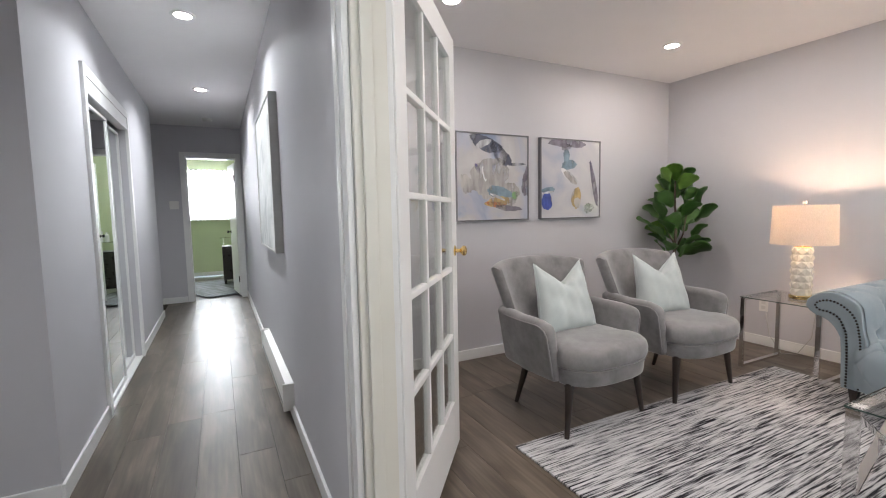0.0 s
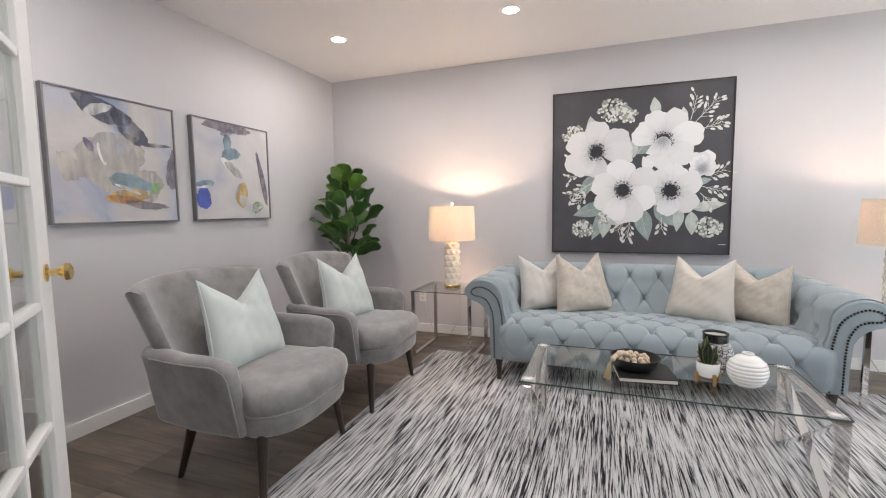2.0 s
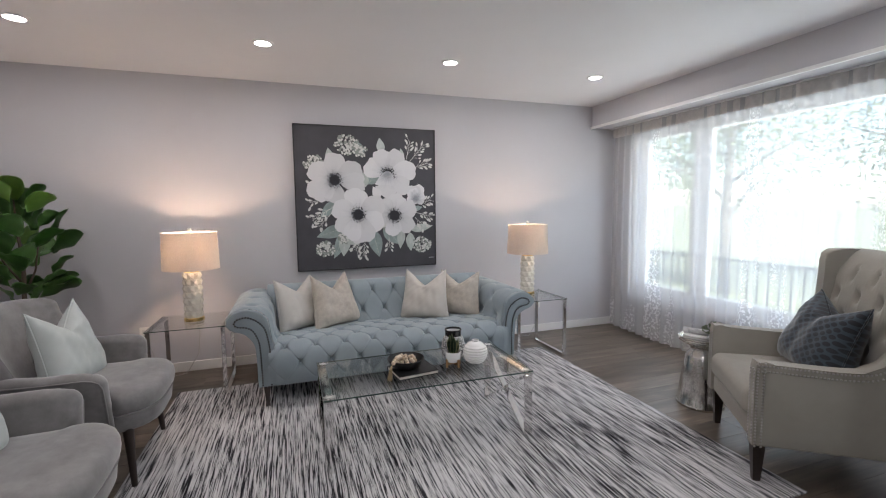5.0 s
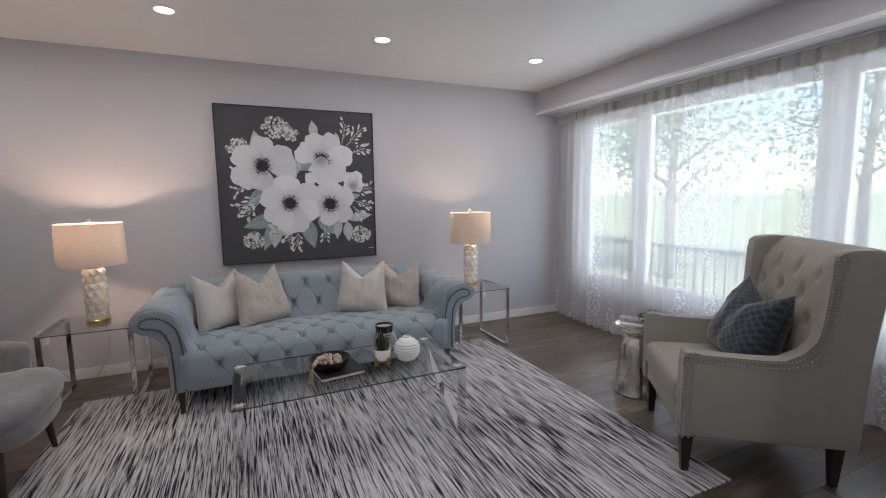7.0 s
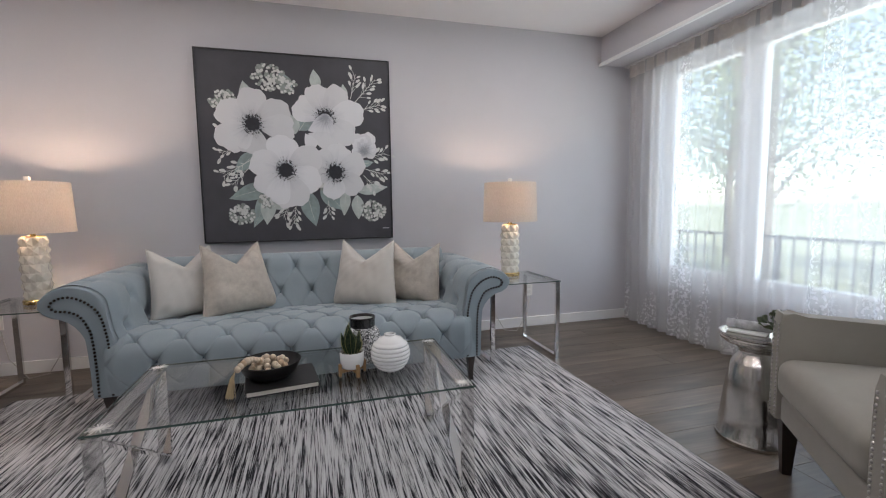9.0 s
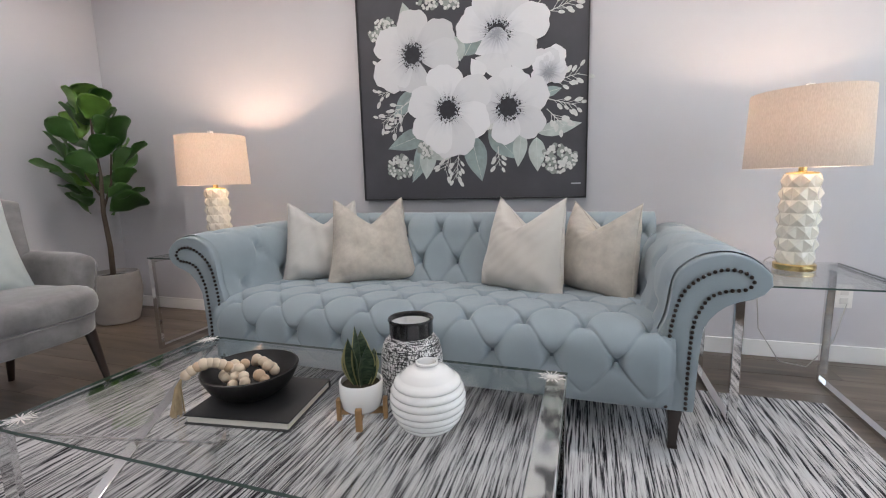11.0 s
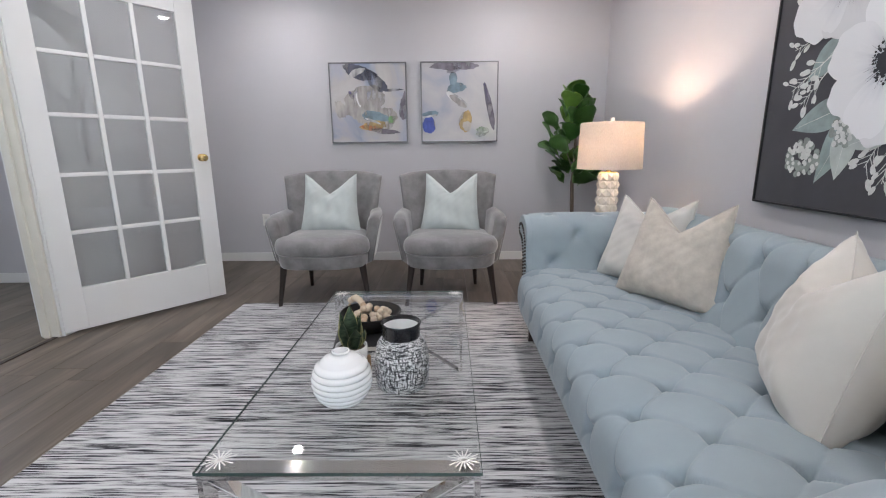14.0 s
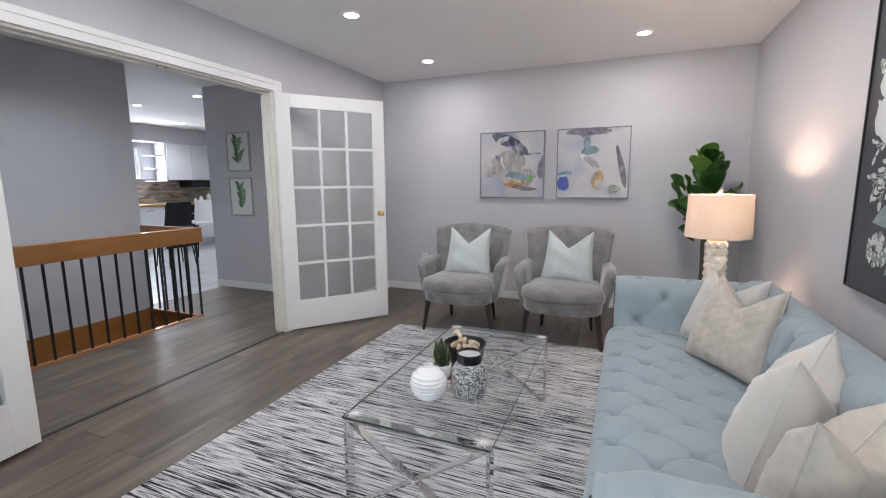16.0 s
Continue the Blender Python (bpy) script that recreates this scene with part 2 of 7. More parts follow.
def plank_material():
    m = bpy.data.materials.new("oak_laminate")
    m.use_nodes = True
    nt = m.node_tree
    b = nt.nodes["Principled BSDF"]
    info = nt.nodes.new("ShaderNodeObjectInfo")
    tc = nt.nodes.new("ShaderNodeTexCoord")
    off = nt.nodes.new("ShaderNodeVectorMath")
    off.operation = "MULTIPLY_ADD"
    comb = nt.nodes.new("ShaderNodeCombineXYZ")
    for s in comb.inputs:
        nt.links.new(info.outputs["Random"], s)
    off.inputs[1].default_value = (37, 53, 11)
    nt.links.new(comb.outputs[0], off.inputs[0])
    nt.links.new(tc.outputs["Object"], off.inputs[2])

    def tex(scale, stretch, detail, distort=0.0):
        mp = nt.nodes.new("ShaderNodeMapping")
        mp.inputs["Scale"].default_value = stretch
        nz = nt.nodes.new("ShaderNodeTexNoise")
        nz.inputs["Scale"].default_value, nz.inputs["Detail"].default_value = scale, detail
        nz.inputs["Distortion"].default_value = distort
        nt.links.new(off.outputs[0], mp.inputs["Vector"])
        nt.links.new(mp.outputs[0], nz.inputs["Vector"])
        return nz.outputs["Fac"]

    broad, grain = tex(3.0, (3.0, 0.55, 1), 4, 0.6), tex(30, (2.2, 0.10, 1), 5)
    c1 = ramp(nt, broad, [(0.3, (0.102, 0.079, 0.060)), (0.5, (0.162, 0.129, 0.100)), (0.72, (0.250, 0.206, 0.162))])
    c2 = ramp(nt, grain, [(0.35, (0.70, 0.70, 0.70)), (0.65, (1.0, 1.0, 1.0))])
    mul = nt.nodes.new("ShaderNodeMix")
    mul.data_type, mul.blend_type = "RGBA", "MULTIPLY"
    mul.inputs["Factor"].default_value = 1.0
    nt.links.new(c1, mul.inputs["A"])
    nt.links.new(c2, mul.inputs["B"])
    tone = ramp(nt, info.outputs["Random"], [(0.0, (0.70, 0.695, 0.69)), (1.0, (1.0, 0.985, 0.97))])
    mul2 = nt.nodes.new("ShaderNodeMix")
    mul2.data_type, mul2.blend_type = "RGBA", "MULTIPLY"
    mul2.inputs["Factor"].default_value = 1.0
    nt.links.new(mul.outputs["Result"], mul2.inputs["A"])
    nt.links.new(tone, mul2.inputs["B"])
    nt.links.new(mul2.outputs["Result"], b.inputs["Base Color"])
    rr = nt.nodes.new("ShaderNodeMapRange")
    rr.inputs["To Min"].default_value, rr.inputs["To Max"].default_value = 0.29, 0.44
    nt.links.new(grain, rr.inputs["Value"])
    nt.links.new(rr.outputs[0], b.inputs["Roughness"])
    bp = nt.nodes.new("ShaderNodeBump")
    bp.inputs["Strength"].default_value, bp.inputs["Distance"].default_value = 0.12, 0.001
    nt.links.new(grain, bp.inputs["Height"])
    nt.links.new(bp.outputs[0], b.inputs["Normal"])
    return m


PLANK = plank_material()


def rug_material():
    m = bpy.data.materials.new("striped_woven_rug")
    m.use_nodes = True
    nt = m.node_tree
    b = nt.nodes["Principled BSDF"]
    fine = noise_tex(nt, 1.0, 5, 0.66, (5.4, 150, 1))
    mid = noise_tex(nt, 1.0, 2, 0.5, (2.7, 68, 1), offset=(5, 3, 0))
    big = noise_tex(nt, 1.0, 2, 0.5, (0.9, 1.6, 1), offset=(2, 9, 0))
    add = nt.nodes.new("ShaderNodeMath")
    add.operation = "MULTIPLY_ADD"
    add.inputs[1].default_value = 0.55
    nt.links.new(mid, add.inputs[0])
    nt.links.new(fine, add.inputs[2])
    add2 = nt.nodes.new("ShaderNodeMath")
    add2.operation = "MULTIPLY_ADD"
    add2.inputs[1].default_value = 0.22
    nt.links.new(big, add2.inputs[0])
    nt.links.new(add.outputs[0], add2.inputs[2])
    col = ramp(nt, add2.outputs[0], [(0.768, (0.015, 0.015, 0.018)), (0.800, (0.060, 0.060, 0.068)), (0.840, (0.19, 0.187, 0.197)), (0.878, (0.43, 0.425, 0.43)), (0.99, (0.61, 0.605, 0.61))])
    nt.links.new(col, b.inputs["Base Color"])
    b.inputs["Roughness"].default_value = 0.95
    b.inputs["Specular IOR Level"].default_value = 0.15
    pile = noise_tex(nt, 420, 2, 0.6)
    bp = nt.nodes.new("ShaderNodeBump")
    bp.inputs["Strength"].default_value, bp.inputs["Distance"].default_value = 0.5, 0.003
    nt.links.new(pile, bp.inputs["Height"])
    nt.links.new(bp.outputs[0], b.inputs["Normal"])
    return m


RUG = rug_material()


# ---- structure ----
H = 2.5
FZ = -0.033  # level of the floor
EX, WX, NY, SY = 4.40, 0.585, 3.13, -2.70


def structure(name, bm, mat, label, category, smooth=None):
    return tagged(part(name, bm, mat, None, "", smooth), label, category, kind="structure")


floor = structure("floor", boxes(((-0.56, -2.9, -0.2), (4.6, 7.4, -0.054)), ((-1.5, 1.36, -0.2), (-0.56, 7.4, -0.054)), ((-1.5, -2.9, -0.2), (-0.56, -1.6, -0.054))), material("subfloor", (0.06, 0.05, 0.04), 0.9), "grey-brown oak laminate floor laid in planks", "floor")
structure("floor_kitchen", boxes(((-6.2, 0.9, -0.2), (-1.5, 7.4, -0.044))), material("kitchen_floor_tile", (0.42, 0.42, 0.43), 0.3, var=0.35, scale=5, stretch=(2.5, 0.7, 1)), "pale grey streaked kitchen floor tiles", "floor")
structure("floor_bedroom", boxes(((-1.6, 7.4, -0.2), (2.1, 10.6, -0.052))), material("bedroom_floor", (0.05, 0.045, 0.042), 0.3, var=0.3, scale=6), "dark wooden bedroom floor", "floor")
structure("ceiling", boxes(((-6.2, -2.95, H), (4.6, 10.6, H + 0.12))), CEIL, "smooth white painted ceiling", "ceiling")
structure("wall_east", boxes(((EX, -2.9, FZ), (EX + 0.15, NY + 0.15, H))), WALL, "light grey painted wall behind the sofa", "wall")
structure("wall_north", boxes(((WX, NY, FZ), (EX, NY + 0.15, H))), WALL, "light grey painted wall with two paintings", "wall")
WO = (0.95, 4.06, 0.42, 2.17)
structure("wall_south", boxes(((0.475, SY - 0.18, FZ), (WO[0], SY, H)), ((WO[1], SY - 0.18, FZ), (EX, SY, H)), ((WO[0], SY - 0.18, FZ), (WO[1], SY, WO[2])), ((WO[0], SY - 0.18, WO[3]), (WO[1], SY, H))), WALL, "light grey painted wall with a wide window", "wall")
DO = (-0.62, 1.25, 2.07)
structure("wall_west", boxes(((0.475, SY, FZ), (WX, DO[0], H)), ((0.475, DO[1], FZ), (WX, 7.35, H)), ((0.475, DO[0], DO[2]), (WX, DO[1], H))), WALL, "light grey painted wall with a double doorway", "wall")
structure("soffit", boxes(((WX, SY, 2.26), (EX, -2.35, H))), WALL, "boxed grey bulkhead above the window", "bulkhead")
structure("trim_soffit", boxes(((WX, -2.352, 2.246), (EX, -2.325, 2.272)), bevel=0.003), TRIM, "white curtain track edge under the bulkhead", "trim")
# foyer, stairwell, hall
structure("wall_foyer_south", boxes(((-1.5, -2.35, FZ), (0.475, -2.2, H))), WALL, "light grey painted foyer wall", "wall")
structure("wall_stairs", boxes(((-1.5, -2.2, -2.4), (-1.38, 1.33, H))), WALL, "light grey wall beside the stairwell", "wall")
structure("wall_stairwell_lower", boxes(((-1.38, 1.36, -2.4), (-0.56, 1.48, -0.2)), ((-0.56, -1.6, -2.4), (-0.44, 1.48, -0.2)), ((-1.38, -1.72, -2.4), (-0.56, -1.6, -0.2)), ((-1.5, -1.72, -2.5), (-0.44, 1.48, -2.4))), WALL, "plain lower walls of the stairwell", "wall")
STAIRWOOD = material("orange_brown_varnished_wood", (0.30, 0.125, 0.032), 0.35, var=0.22, scale=9, stretch=(0.6, 0.2, 1), coat=0.3, bump=0.06, bscale=60, bstretch=(1, 0.1, 1))
structure("trim_stairwell", boxes(((-1.378, -1.6, -0.34), (-1.355, 1.33, FZ)), ((-1.355, 1.335, -0.34), (-0.56, 1.358, FZ + 0.004)), ((-0.563, -1.6, -0.34), (-0.54, 1.335, FZ + 0.004)), ((-0.62, -1.6, FZ - 0.012), (-0.563, 1.335, FZ + 0.012)), ((-1.378, 1.29, FZ - 0.012), (-0.62, 1.335, FZ + 0.012)), bevel=0.004), STAIRWOOD, "orange-brown wooden fascia round the stairwell", "trim")
structure("wall_nook", boxes(((-1.60, 2.40, FZ), (-0.67, 2.52, H))), WALL, "light grey wall with two leaf prints", "wall")
CL = (3.34, 4.66, 2.06)
structure("wall_hall_left", boxes(((-0.67, 2.40, FZ), (-0.55, CL[0], H)), ((-0.67, CL[1], FZ), (-0.55, 6.40, H)), ((-0.67, CL[0], CL[2]), (-0.55, CL[1], H)), ((-1.55, 6.28, FZ), (-0.67, 6.40, H)), ((-1.25, CL[0] - 0.1, FZ), (-1.2, CL[1] + 0.1, H))), WALL, "light grey hall wall with a closet opening", "wall")
HD = (-0.26, 0.40, 2.06)
structure("wall_hall_end", boxes(((-1.6, 7.35, FZ), (HD[0], 7.47, H)), ((HD[1], 7.35, FZ), (0.60, 7.47, H)), ((HD[0], 7.35, HD[2]), (HD[1], 7.47, H))), WALL, "light grey wall at the end of the hall", "wall")
structure("wall_cross_hall", boxes(((-1.72, 6.28, FZ), (-1.6, 7.47, H))), WALL, "light grey cross hall wall", "wall")
BW = (-0.42, 0.30, 1.15, 2.16)
structure("wall_bedroom", boxes(((-1.72, 7.47, FZ), (-1.6, 10.5, H)), ((2.0, 7.47, FZ), (2.12, 10.5, H)), ((-1.6, 10.4, FZ), (BW[0], 10.52, H)), ((BW[1], 10.4, FZ), (2.0, 10.52, H)), ((BW[0], 10.4, FZ), (BW[1], 10.52, BW[2])), ((BW[0], 10.4, BW[3]), (BW[1], 10.52, H)), ((0.60, 7.35, FZ), (2.0, 7.47, H))), GREEN, "soft green painted bedroom wall", "wall")
KW = (3.80, 4.45, 1.24, 2.05)
structure("wall_kitchen", boxes(((-6.15, 0.9, FZ), (-6.0, KW[0], H)), ((-6.15, KW[1], FZ), (-6.0, 7.0, H)), ((-6.15, KW[0], FZ), (-6.0, KW[1], KW[2])), ((-6.15, KW[0], KW[3]), (-6.0, KW[1], H)), ((-6.0, 6.9, FZ), (-1.43, 7.05, H)), ((-1.55, 2.52, FZ), (-1.43, 6.9, H)), ((-6.0, 0.9, FZ), (-1.5, 1.0, H))), WALL, "light grey kitchen wall", "wall")

# baseboards
BB = [((EX - 0.014, SY, FZ), (EX, NY, 0.052)), ((WX, NY - 0.014, FZ), (EX - 0.014, NY, 0.052)), ((WX, SY, FZ), (EX - 0.014, SY + 0.014, 0.052)), ((WX, SY + 0.014, FZ), (WX + 0.014, DO[0] - 0.09, 0.052)), ((WX, DO[1] + 0.09, FZ), (WX + 0.014, NY - 0.014, 0.052))]
structure("baseboard", boxes(*BB, bevel=0.003), TRIM, "low white painted baseboard", "baseboard")
BB2 = [((0.461, DO[1] + 0.09, FZ), (0.475, 7.336, 0.052)), ((-0.55, 2.386, FZ), (-0.536, CL[0] - 0.06, 0.052)), ((-0.55, CL[1] + 0.06, FZ), (-0.536, 6.414, 0.052)), ((-1.60, 2.386, FZ), (-0.55, 2.40, 0.052)), ((-1.58, 7.336, FZ), (HD[0] - 0.075, 7.35, 0.052)), ((-1.0, 6.40, FZ), (-0.55, 6.414, 0.052)), ((-1.6, 10.386, FZ), (2.0, 10.4, 0.052))]
structure("baseboard_hall", boxes(*BB2, bevel=0.003), TRIM, "low white painted hall baseboard", "baseboard")

# double doorway casing: jamb lining, stops and casings on both sides
casing = []
for x0, x1 in ((WX, WX + 0.02), (0.455, 0.475)):
    casing += [((x0, DO[0] - 0.085, FZ), (x1, DO[0] + 0.004, DO[2] + 0.085)), ((x0, DO[1] - 0.004, FZ), (x1, DO[1] + 0.085, DO[2] + 0.085)), ((x0, DO[0] + 0.004, DO[2] - 0.004), (x1, DO[1] - 0.004, DO[2] + 0.085))]
    xa, xb = (x1, x1 + 0.007) if x0 > 0.5 else (x0 - 0.007, x0)
    casing += [((xa, DO[0] - 0.082, FZ), (xb, DO[0] - 0.045, DO[2] + 0.082)), ((xa, DO[1] + 0.045, FZ), (xb, DO[1] + 0.082, DO[2] + 0.082)), ((xa, DO[0] - 0.045, DO[2] + 0.045), (xb, DO[1] + 0.045, DO[2] + 0.082))]
structure("trim_doorway", boxes(*casing, bevel=0.003), TRIM, "white moulded casing round the double doorway", "trim")
structure("trim_door_jamb", boxes(((0.477, DO[0], FZ), (0.583, DO[0] + 0.018, DO[2])), ((0.477, DO[1] - 0.018, FZ), (0.583, DO[1], DO[2])), ((0.477, DO[0] + 0.018, DO[2] - 0.018), (0.583, DO[1] - 0.018, DO[2])), ((0.50, DO[1] - 0.032, FZ), (0.535, DO[1] - 0.019, DO[2] - 0.03)), ((0.50, DO[0] + 0.019, FZ), (0.535, DO[0] + 0.032, DO[2] - 0.03)), ((0.50, DO[0] + 0.032, DO[2] - 0.032), (0.535, DO[1] - 0.032, DO[2] - 0.019)), bevel=0.002), CREAM, "cream painted door jamb and stops", "trim")
structure("trim_threshold", boxes(((0.545, DO[0] + 0.02, FZ), (0.572, DO[1] - 0.02, FZ + 0.006)), bevel=0.002), material("threshold_strip", (0.045, 0.036, 0.03), 0.5, var=0.2), "dark floor joint strip in the doorway", "trim")
catch = thing("door_catch", "small brushed steel roller catch in the door head", "door hardware", (0.545, 0.315, DO[2] - 0.018))
part("plate", boxes(((-0.014, -0.06, -0.002), (0.014, 0.06, 0.0)), bevel=0.0006), CHROME, catch)
for _y in (-0.03, 0.03):
    part("roller", tube([(-0.008, _y, -0.006), (0.008, _y, -0.006)], 0.005, 10), CHROME, catch, "", 60)
# hall end door casing and bedroom door, closet frame
hc = []
for s0, s1 in ((7.332, 7.35),):
    hc += [((HD[0] - 0.07, s0, FZ), (HD[0], s1, HD[2] + 0.07)), ((HD[1], s0, FZ), (0.46, s1, HD[2] + 0.07)), ((HD[0], s0, HD[2]), (HD[1], s1, HD[2] + 0.07))]
hc += [((HD[0] - 0.002, 7.352, FZ), (HD[0] + 0.016, 7.468, HD[2])), ((HD[1] - 0.016, 7.352, FZ), (HD[1] + 0.002, 7.468, HD[2])), ((HD[0] + 0.016, 7.352, HD[2] - 0.016), (HD[1] - 0.016, 7.468, HD[2] + 0.002))]
structure("trim_hall_door", boxes(*hc, bevel=0.003), TRIM, "white casing round the bedroom doorway", "trim")
structure("trim_closet", boxes(((-0.552, CL[0] - 0.055, FZ), (-0.530, CL[0] + 0.005, CL[2] + 0.06)), ((-0.552, CL[1] - 0.005, FZ), (-0.530, CL[1] + 0.055, CL[2] + 0.06)), ((-0.552, CL[0] + 0.005, CL[2] - 0.005), (-0.530, CL[1] - 0.005, CL[2] + 0.06)), ((-0.60, CL[0], CL[2] - 0.10), (-0.535, CL[1], CL[2] - 0.006)), ((-0.66, CL[0], FZ), (-0.545, CL[1], FZ + 0.012)), bevel=0.003), TRIM, "white closet frame with a sliding track", "trim")


def closet_door(x, y0, y1):
    th = thing("door_closet", "mirrored sliding closet door with a slim white frame", "door", (x, (y0 + y1) / 2, FZ + 0.013), kind="structure")
    w = (y1 - y0) / 2
    part("mirror", boxes(((-0.004, -w + 0.025, 0.03), (0.004, w - 0.025, 1.93))), MIRROR, th, "silver mirror panel")
    part("frame", boxes(((-0.012, -w, 0), (0.012, -w + 0.025, 1.95)), ((-0.012, w - 0.025, 0), (0.012, w, 1.95)), ((-0.012, -w + 0.025, 0), (0.012, w - 0.025, 0.03)), ((-0.012, -w + 0.025, 1.93), (0.012, w - 0.025, 1.95)), bevel=0.002), TRIM, th)
    return th


closet_door(-0.578, CL[0] + 0.01, 4.03)
closet_door(-0.612, 3.97, CL[1] - 0.01)


# ---- windows ----
def window(name, label, at, turn, width, height, bars, sill=True, casing=0.0):
    """A window in the plane y = 0 of its own space; bars: the x where sashes meet."""
    th = thing(name, label, "window", at, turn, kind="structure")
    w, f = width / 2, 0.055
    part("window_frame", boxes(((-w, -0.05, 0), (-w + f, 0.05, height)), ((w - f, -0.05, 0), (w, 0.05, height)), ((-w + f, -0.05, 0), (w - f, 0.05, f)), ((-w + f, -0.05, height - f), (w - f, 0.05, height)), bevel=0.004), TRIM, th)
    edges = [-w + f] + list(bars) + [w - f]
    for i, (a, b) in enumerate(zip(edges, edges[1:])):
        if i:
            part("mullion", boxes(((a - 0.06, -0.045, f), (a + 0.06, 0.045, height - f)), bevel=0.004), TRIM, th)
        a0, b0 = a + (0.06 if i else 0), b - (0.06 if i < len(edges) - 2 else 0)
        s = 0.035
        part("sash", boxes(((a0, -0.03, f), (a0 + s, 0.03, height - f)), ((b0 - s, -0.03, f), (b0, 0.03, height - f)), ((a0 + s, -0.03, f), (b0 - s, 0.03, f + s)), ((a0 + s, -0.03, height - f - s), (b0 - s, 0.03, height - f)), bevel=0.003), TRIM, th)
        pane = part("pane", boxes(((a0 + s, -0.004, f + s), (b0 - s, 0.004, height - f - s))), GLASS, th)
        pane.visible_shadow = False
    if casing:
        part("casing", boxes(((-w - casing, 0.10, -0.09), (-w + 0.004, 0.117, height + 0.07)), ((w - 0.004, 0.10, -0.09), (w + casing, 0.117, height + 0.07)), ((-w + 0.004, 0.10, height - 0.004), (w - 0.004, 0.117, height + 0.07)), ((-w + 0.004, 0.10, -0.09), (w - 0.004, 0.117, 0.004)), bevel=0.003), TRIM, th, "flat white casing round the window")
    elif sill:
        part("window_sill", boxes(((-w - 0.03, 0.05, -0.025), (w + 0.03, 0.12, 0.0)), bevel=0.004), TRIM, th)
    return th


WC = (WO[0] + WO[1]) / 2
window("window_1", "wide white three-part window behind a sheer curtain", (WC, SY - 0.10, WO[2]), 0, WO[1] - WO[0], WO[3] - WO[2], (1.79 - WC, 3.305 - WC), casing=0.10)
window("window_2", "small bright bedroom window with a white frame", ((BW[0] + BW[1]) / 2, 10.46, BW[2]), 180, BW[1] - BW[0], BW[3] - BW[2], (), True)
window("window_3", "narrow bright kitchen window", (-6.06, (KW[0] + KW[1]) / 2, KW[2]), -90, KW[1] - KW[0], KW[3] - KW[2], (), False)


# ---- french doors ----
def french_door(name, at, turn, width, side):
    """Hinged at its own origin; runs along +x; 3 by 5 panes."""
    th = thing(name, "white glazed french door with fifteen panes, standing open", "door", at, turn, kind="structure")
    t, hgt, st, top, bot = 0.018, 2.070, 0.115, 0.115, 0.260
    bm = boxes(((0, -t, 0), (st, t, hgt)), ((width - st, -t, 0), (width, t, hgt)), ((st, -t, 0), (width - st, t, bot)), ((st, -t, hgt - top), (width - st, t, hgt)), bevel=0.003)
    part("door_frame", bm, DOORW, th)
    x0, x1, z0, z1 = st, width - st, bot, hgt - top
    mw = 0.012
    for i in (1, 2):
        x = x0 + (x1 - x0) * i / 3
        part("muntin", boxes(((x - mw, -t + 0.003, z0), (x + mw, t - 0.003, z1)), bevel=0.005), DOORW, th)
    for j in (1, 2, 3, 4):
        z = z0 + (z1 - z0) * j / 5
        for i in range(3):
            a, b = x0 + (x1 - x0) * i / 3 + (mw if i else 0), x0 + (x1 - x0) * (i + 1) / 3 - (mw if i < 2 else 0)
            part("muntin", boxes(((a, -t + 0.003, z - mw), (b, t - 0.003, z + mw)), bevel=0.005), DOORW, th)
    for i in range(3):
        for j in range(5):
            a, b = x0 + (x1 - x0) * i / 3 + (mw if i else 0), x0 + (x1 - x0) * (i + 1) / 3 - (mw if i < 2 else 0)
            c, d = z0 + (z1 - z0) * j / 5 + (mw if j else 0), z0 + (z1 - z0) * (j + 1) / 5 - (mw if j < 4 else 0)
            part("pane", boxes(((a, -0.002, c), (b, 0.002, d))), GLASS, th)
    for s in (-1, 1):
        knob = lathe([(0.0, 0.0), (0.026, 0.0), (0.026, 0.004), (0.010, 0.008), (0.009, 0.028), (0.018, 0.034), (0.026, 0.045), (0.024, 0.056), (0.012, 0.062), (0.0, 0.063)], 20)
        bmesh.ops.transform(knob, matrix=pose(width - 0.06, s * t, 1.025, -90 * s, 0, 0), verts=knob.verts)
        part("door_knob", knob, BRASS, th, "polished brass knob", 40)
    for z in (0.22, 1.78):
        part("hinge", tube([(0.0, side * 0.022, z - 0.045), (0.0, side * 0.022, z + 0.045)], 0.007, 10), BRASS, th, "brass hinge")
    return th


french_door("door_1", (0.598, 1.258, -0.015), 51.0, 0.96, 1)
french_door("door_2", (0.622, -0.612, -0.015), -82.5, 0.935, -1)

# bedroom door, swung into the bedroom
_d = thing("door_3", "plain white bedroom door standing open", "door", (0.385, 7.475, FZ + 0.012), 97, kind="structure")
part("leaf", boxes(((0.0, -0.017, 0), (0.64, 0.017, 2.03)), bevel=0.003), DOORW, _d)
for _z in (0.25, 1.8):
    part("hinge", tube([(0.0, 0.022, _z - 0.045), (0.0, 0.022, _z + 0.045)], 0.007, 8), BLACKM, _d, "dark hinge")
for _s in (-1, 1):
    _k = lathe([(0.0, 0.0), (0.026, 0.0), (0.026, 0.004), (0.010, 0.008), (0.009, 0.028), (0.024, 0.042), (0.022, 0.056), (0.0, 0.060)], 16)
    bmesh.ops.transform(_k, matrix=pose(0.58, _s * 0.017, 0.97, -90 * _s, 0, 0), verts=_k.verts)
    part("door_knob", _k, BLACKM, _d, "dark round knob", 40)


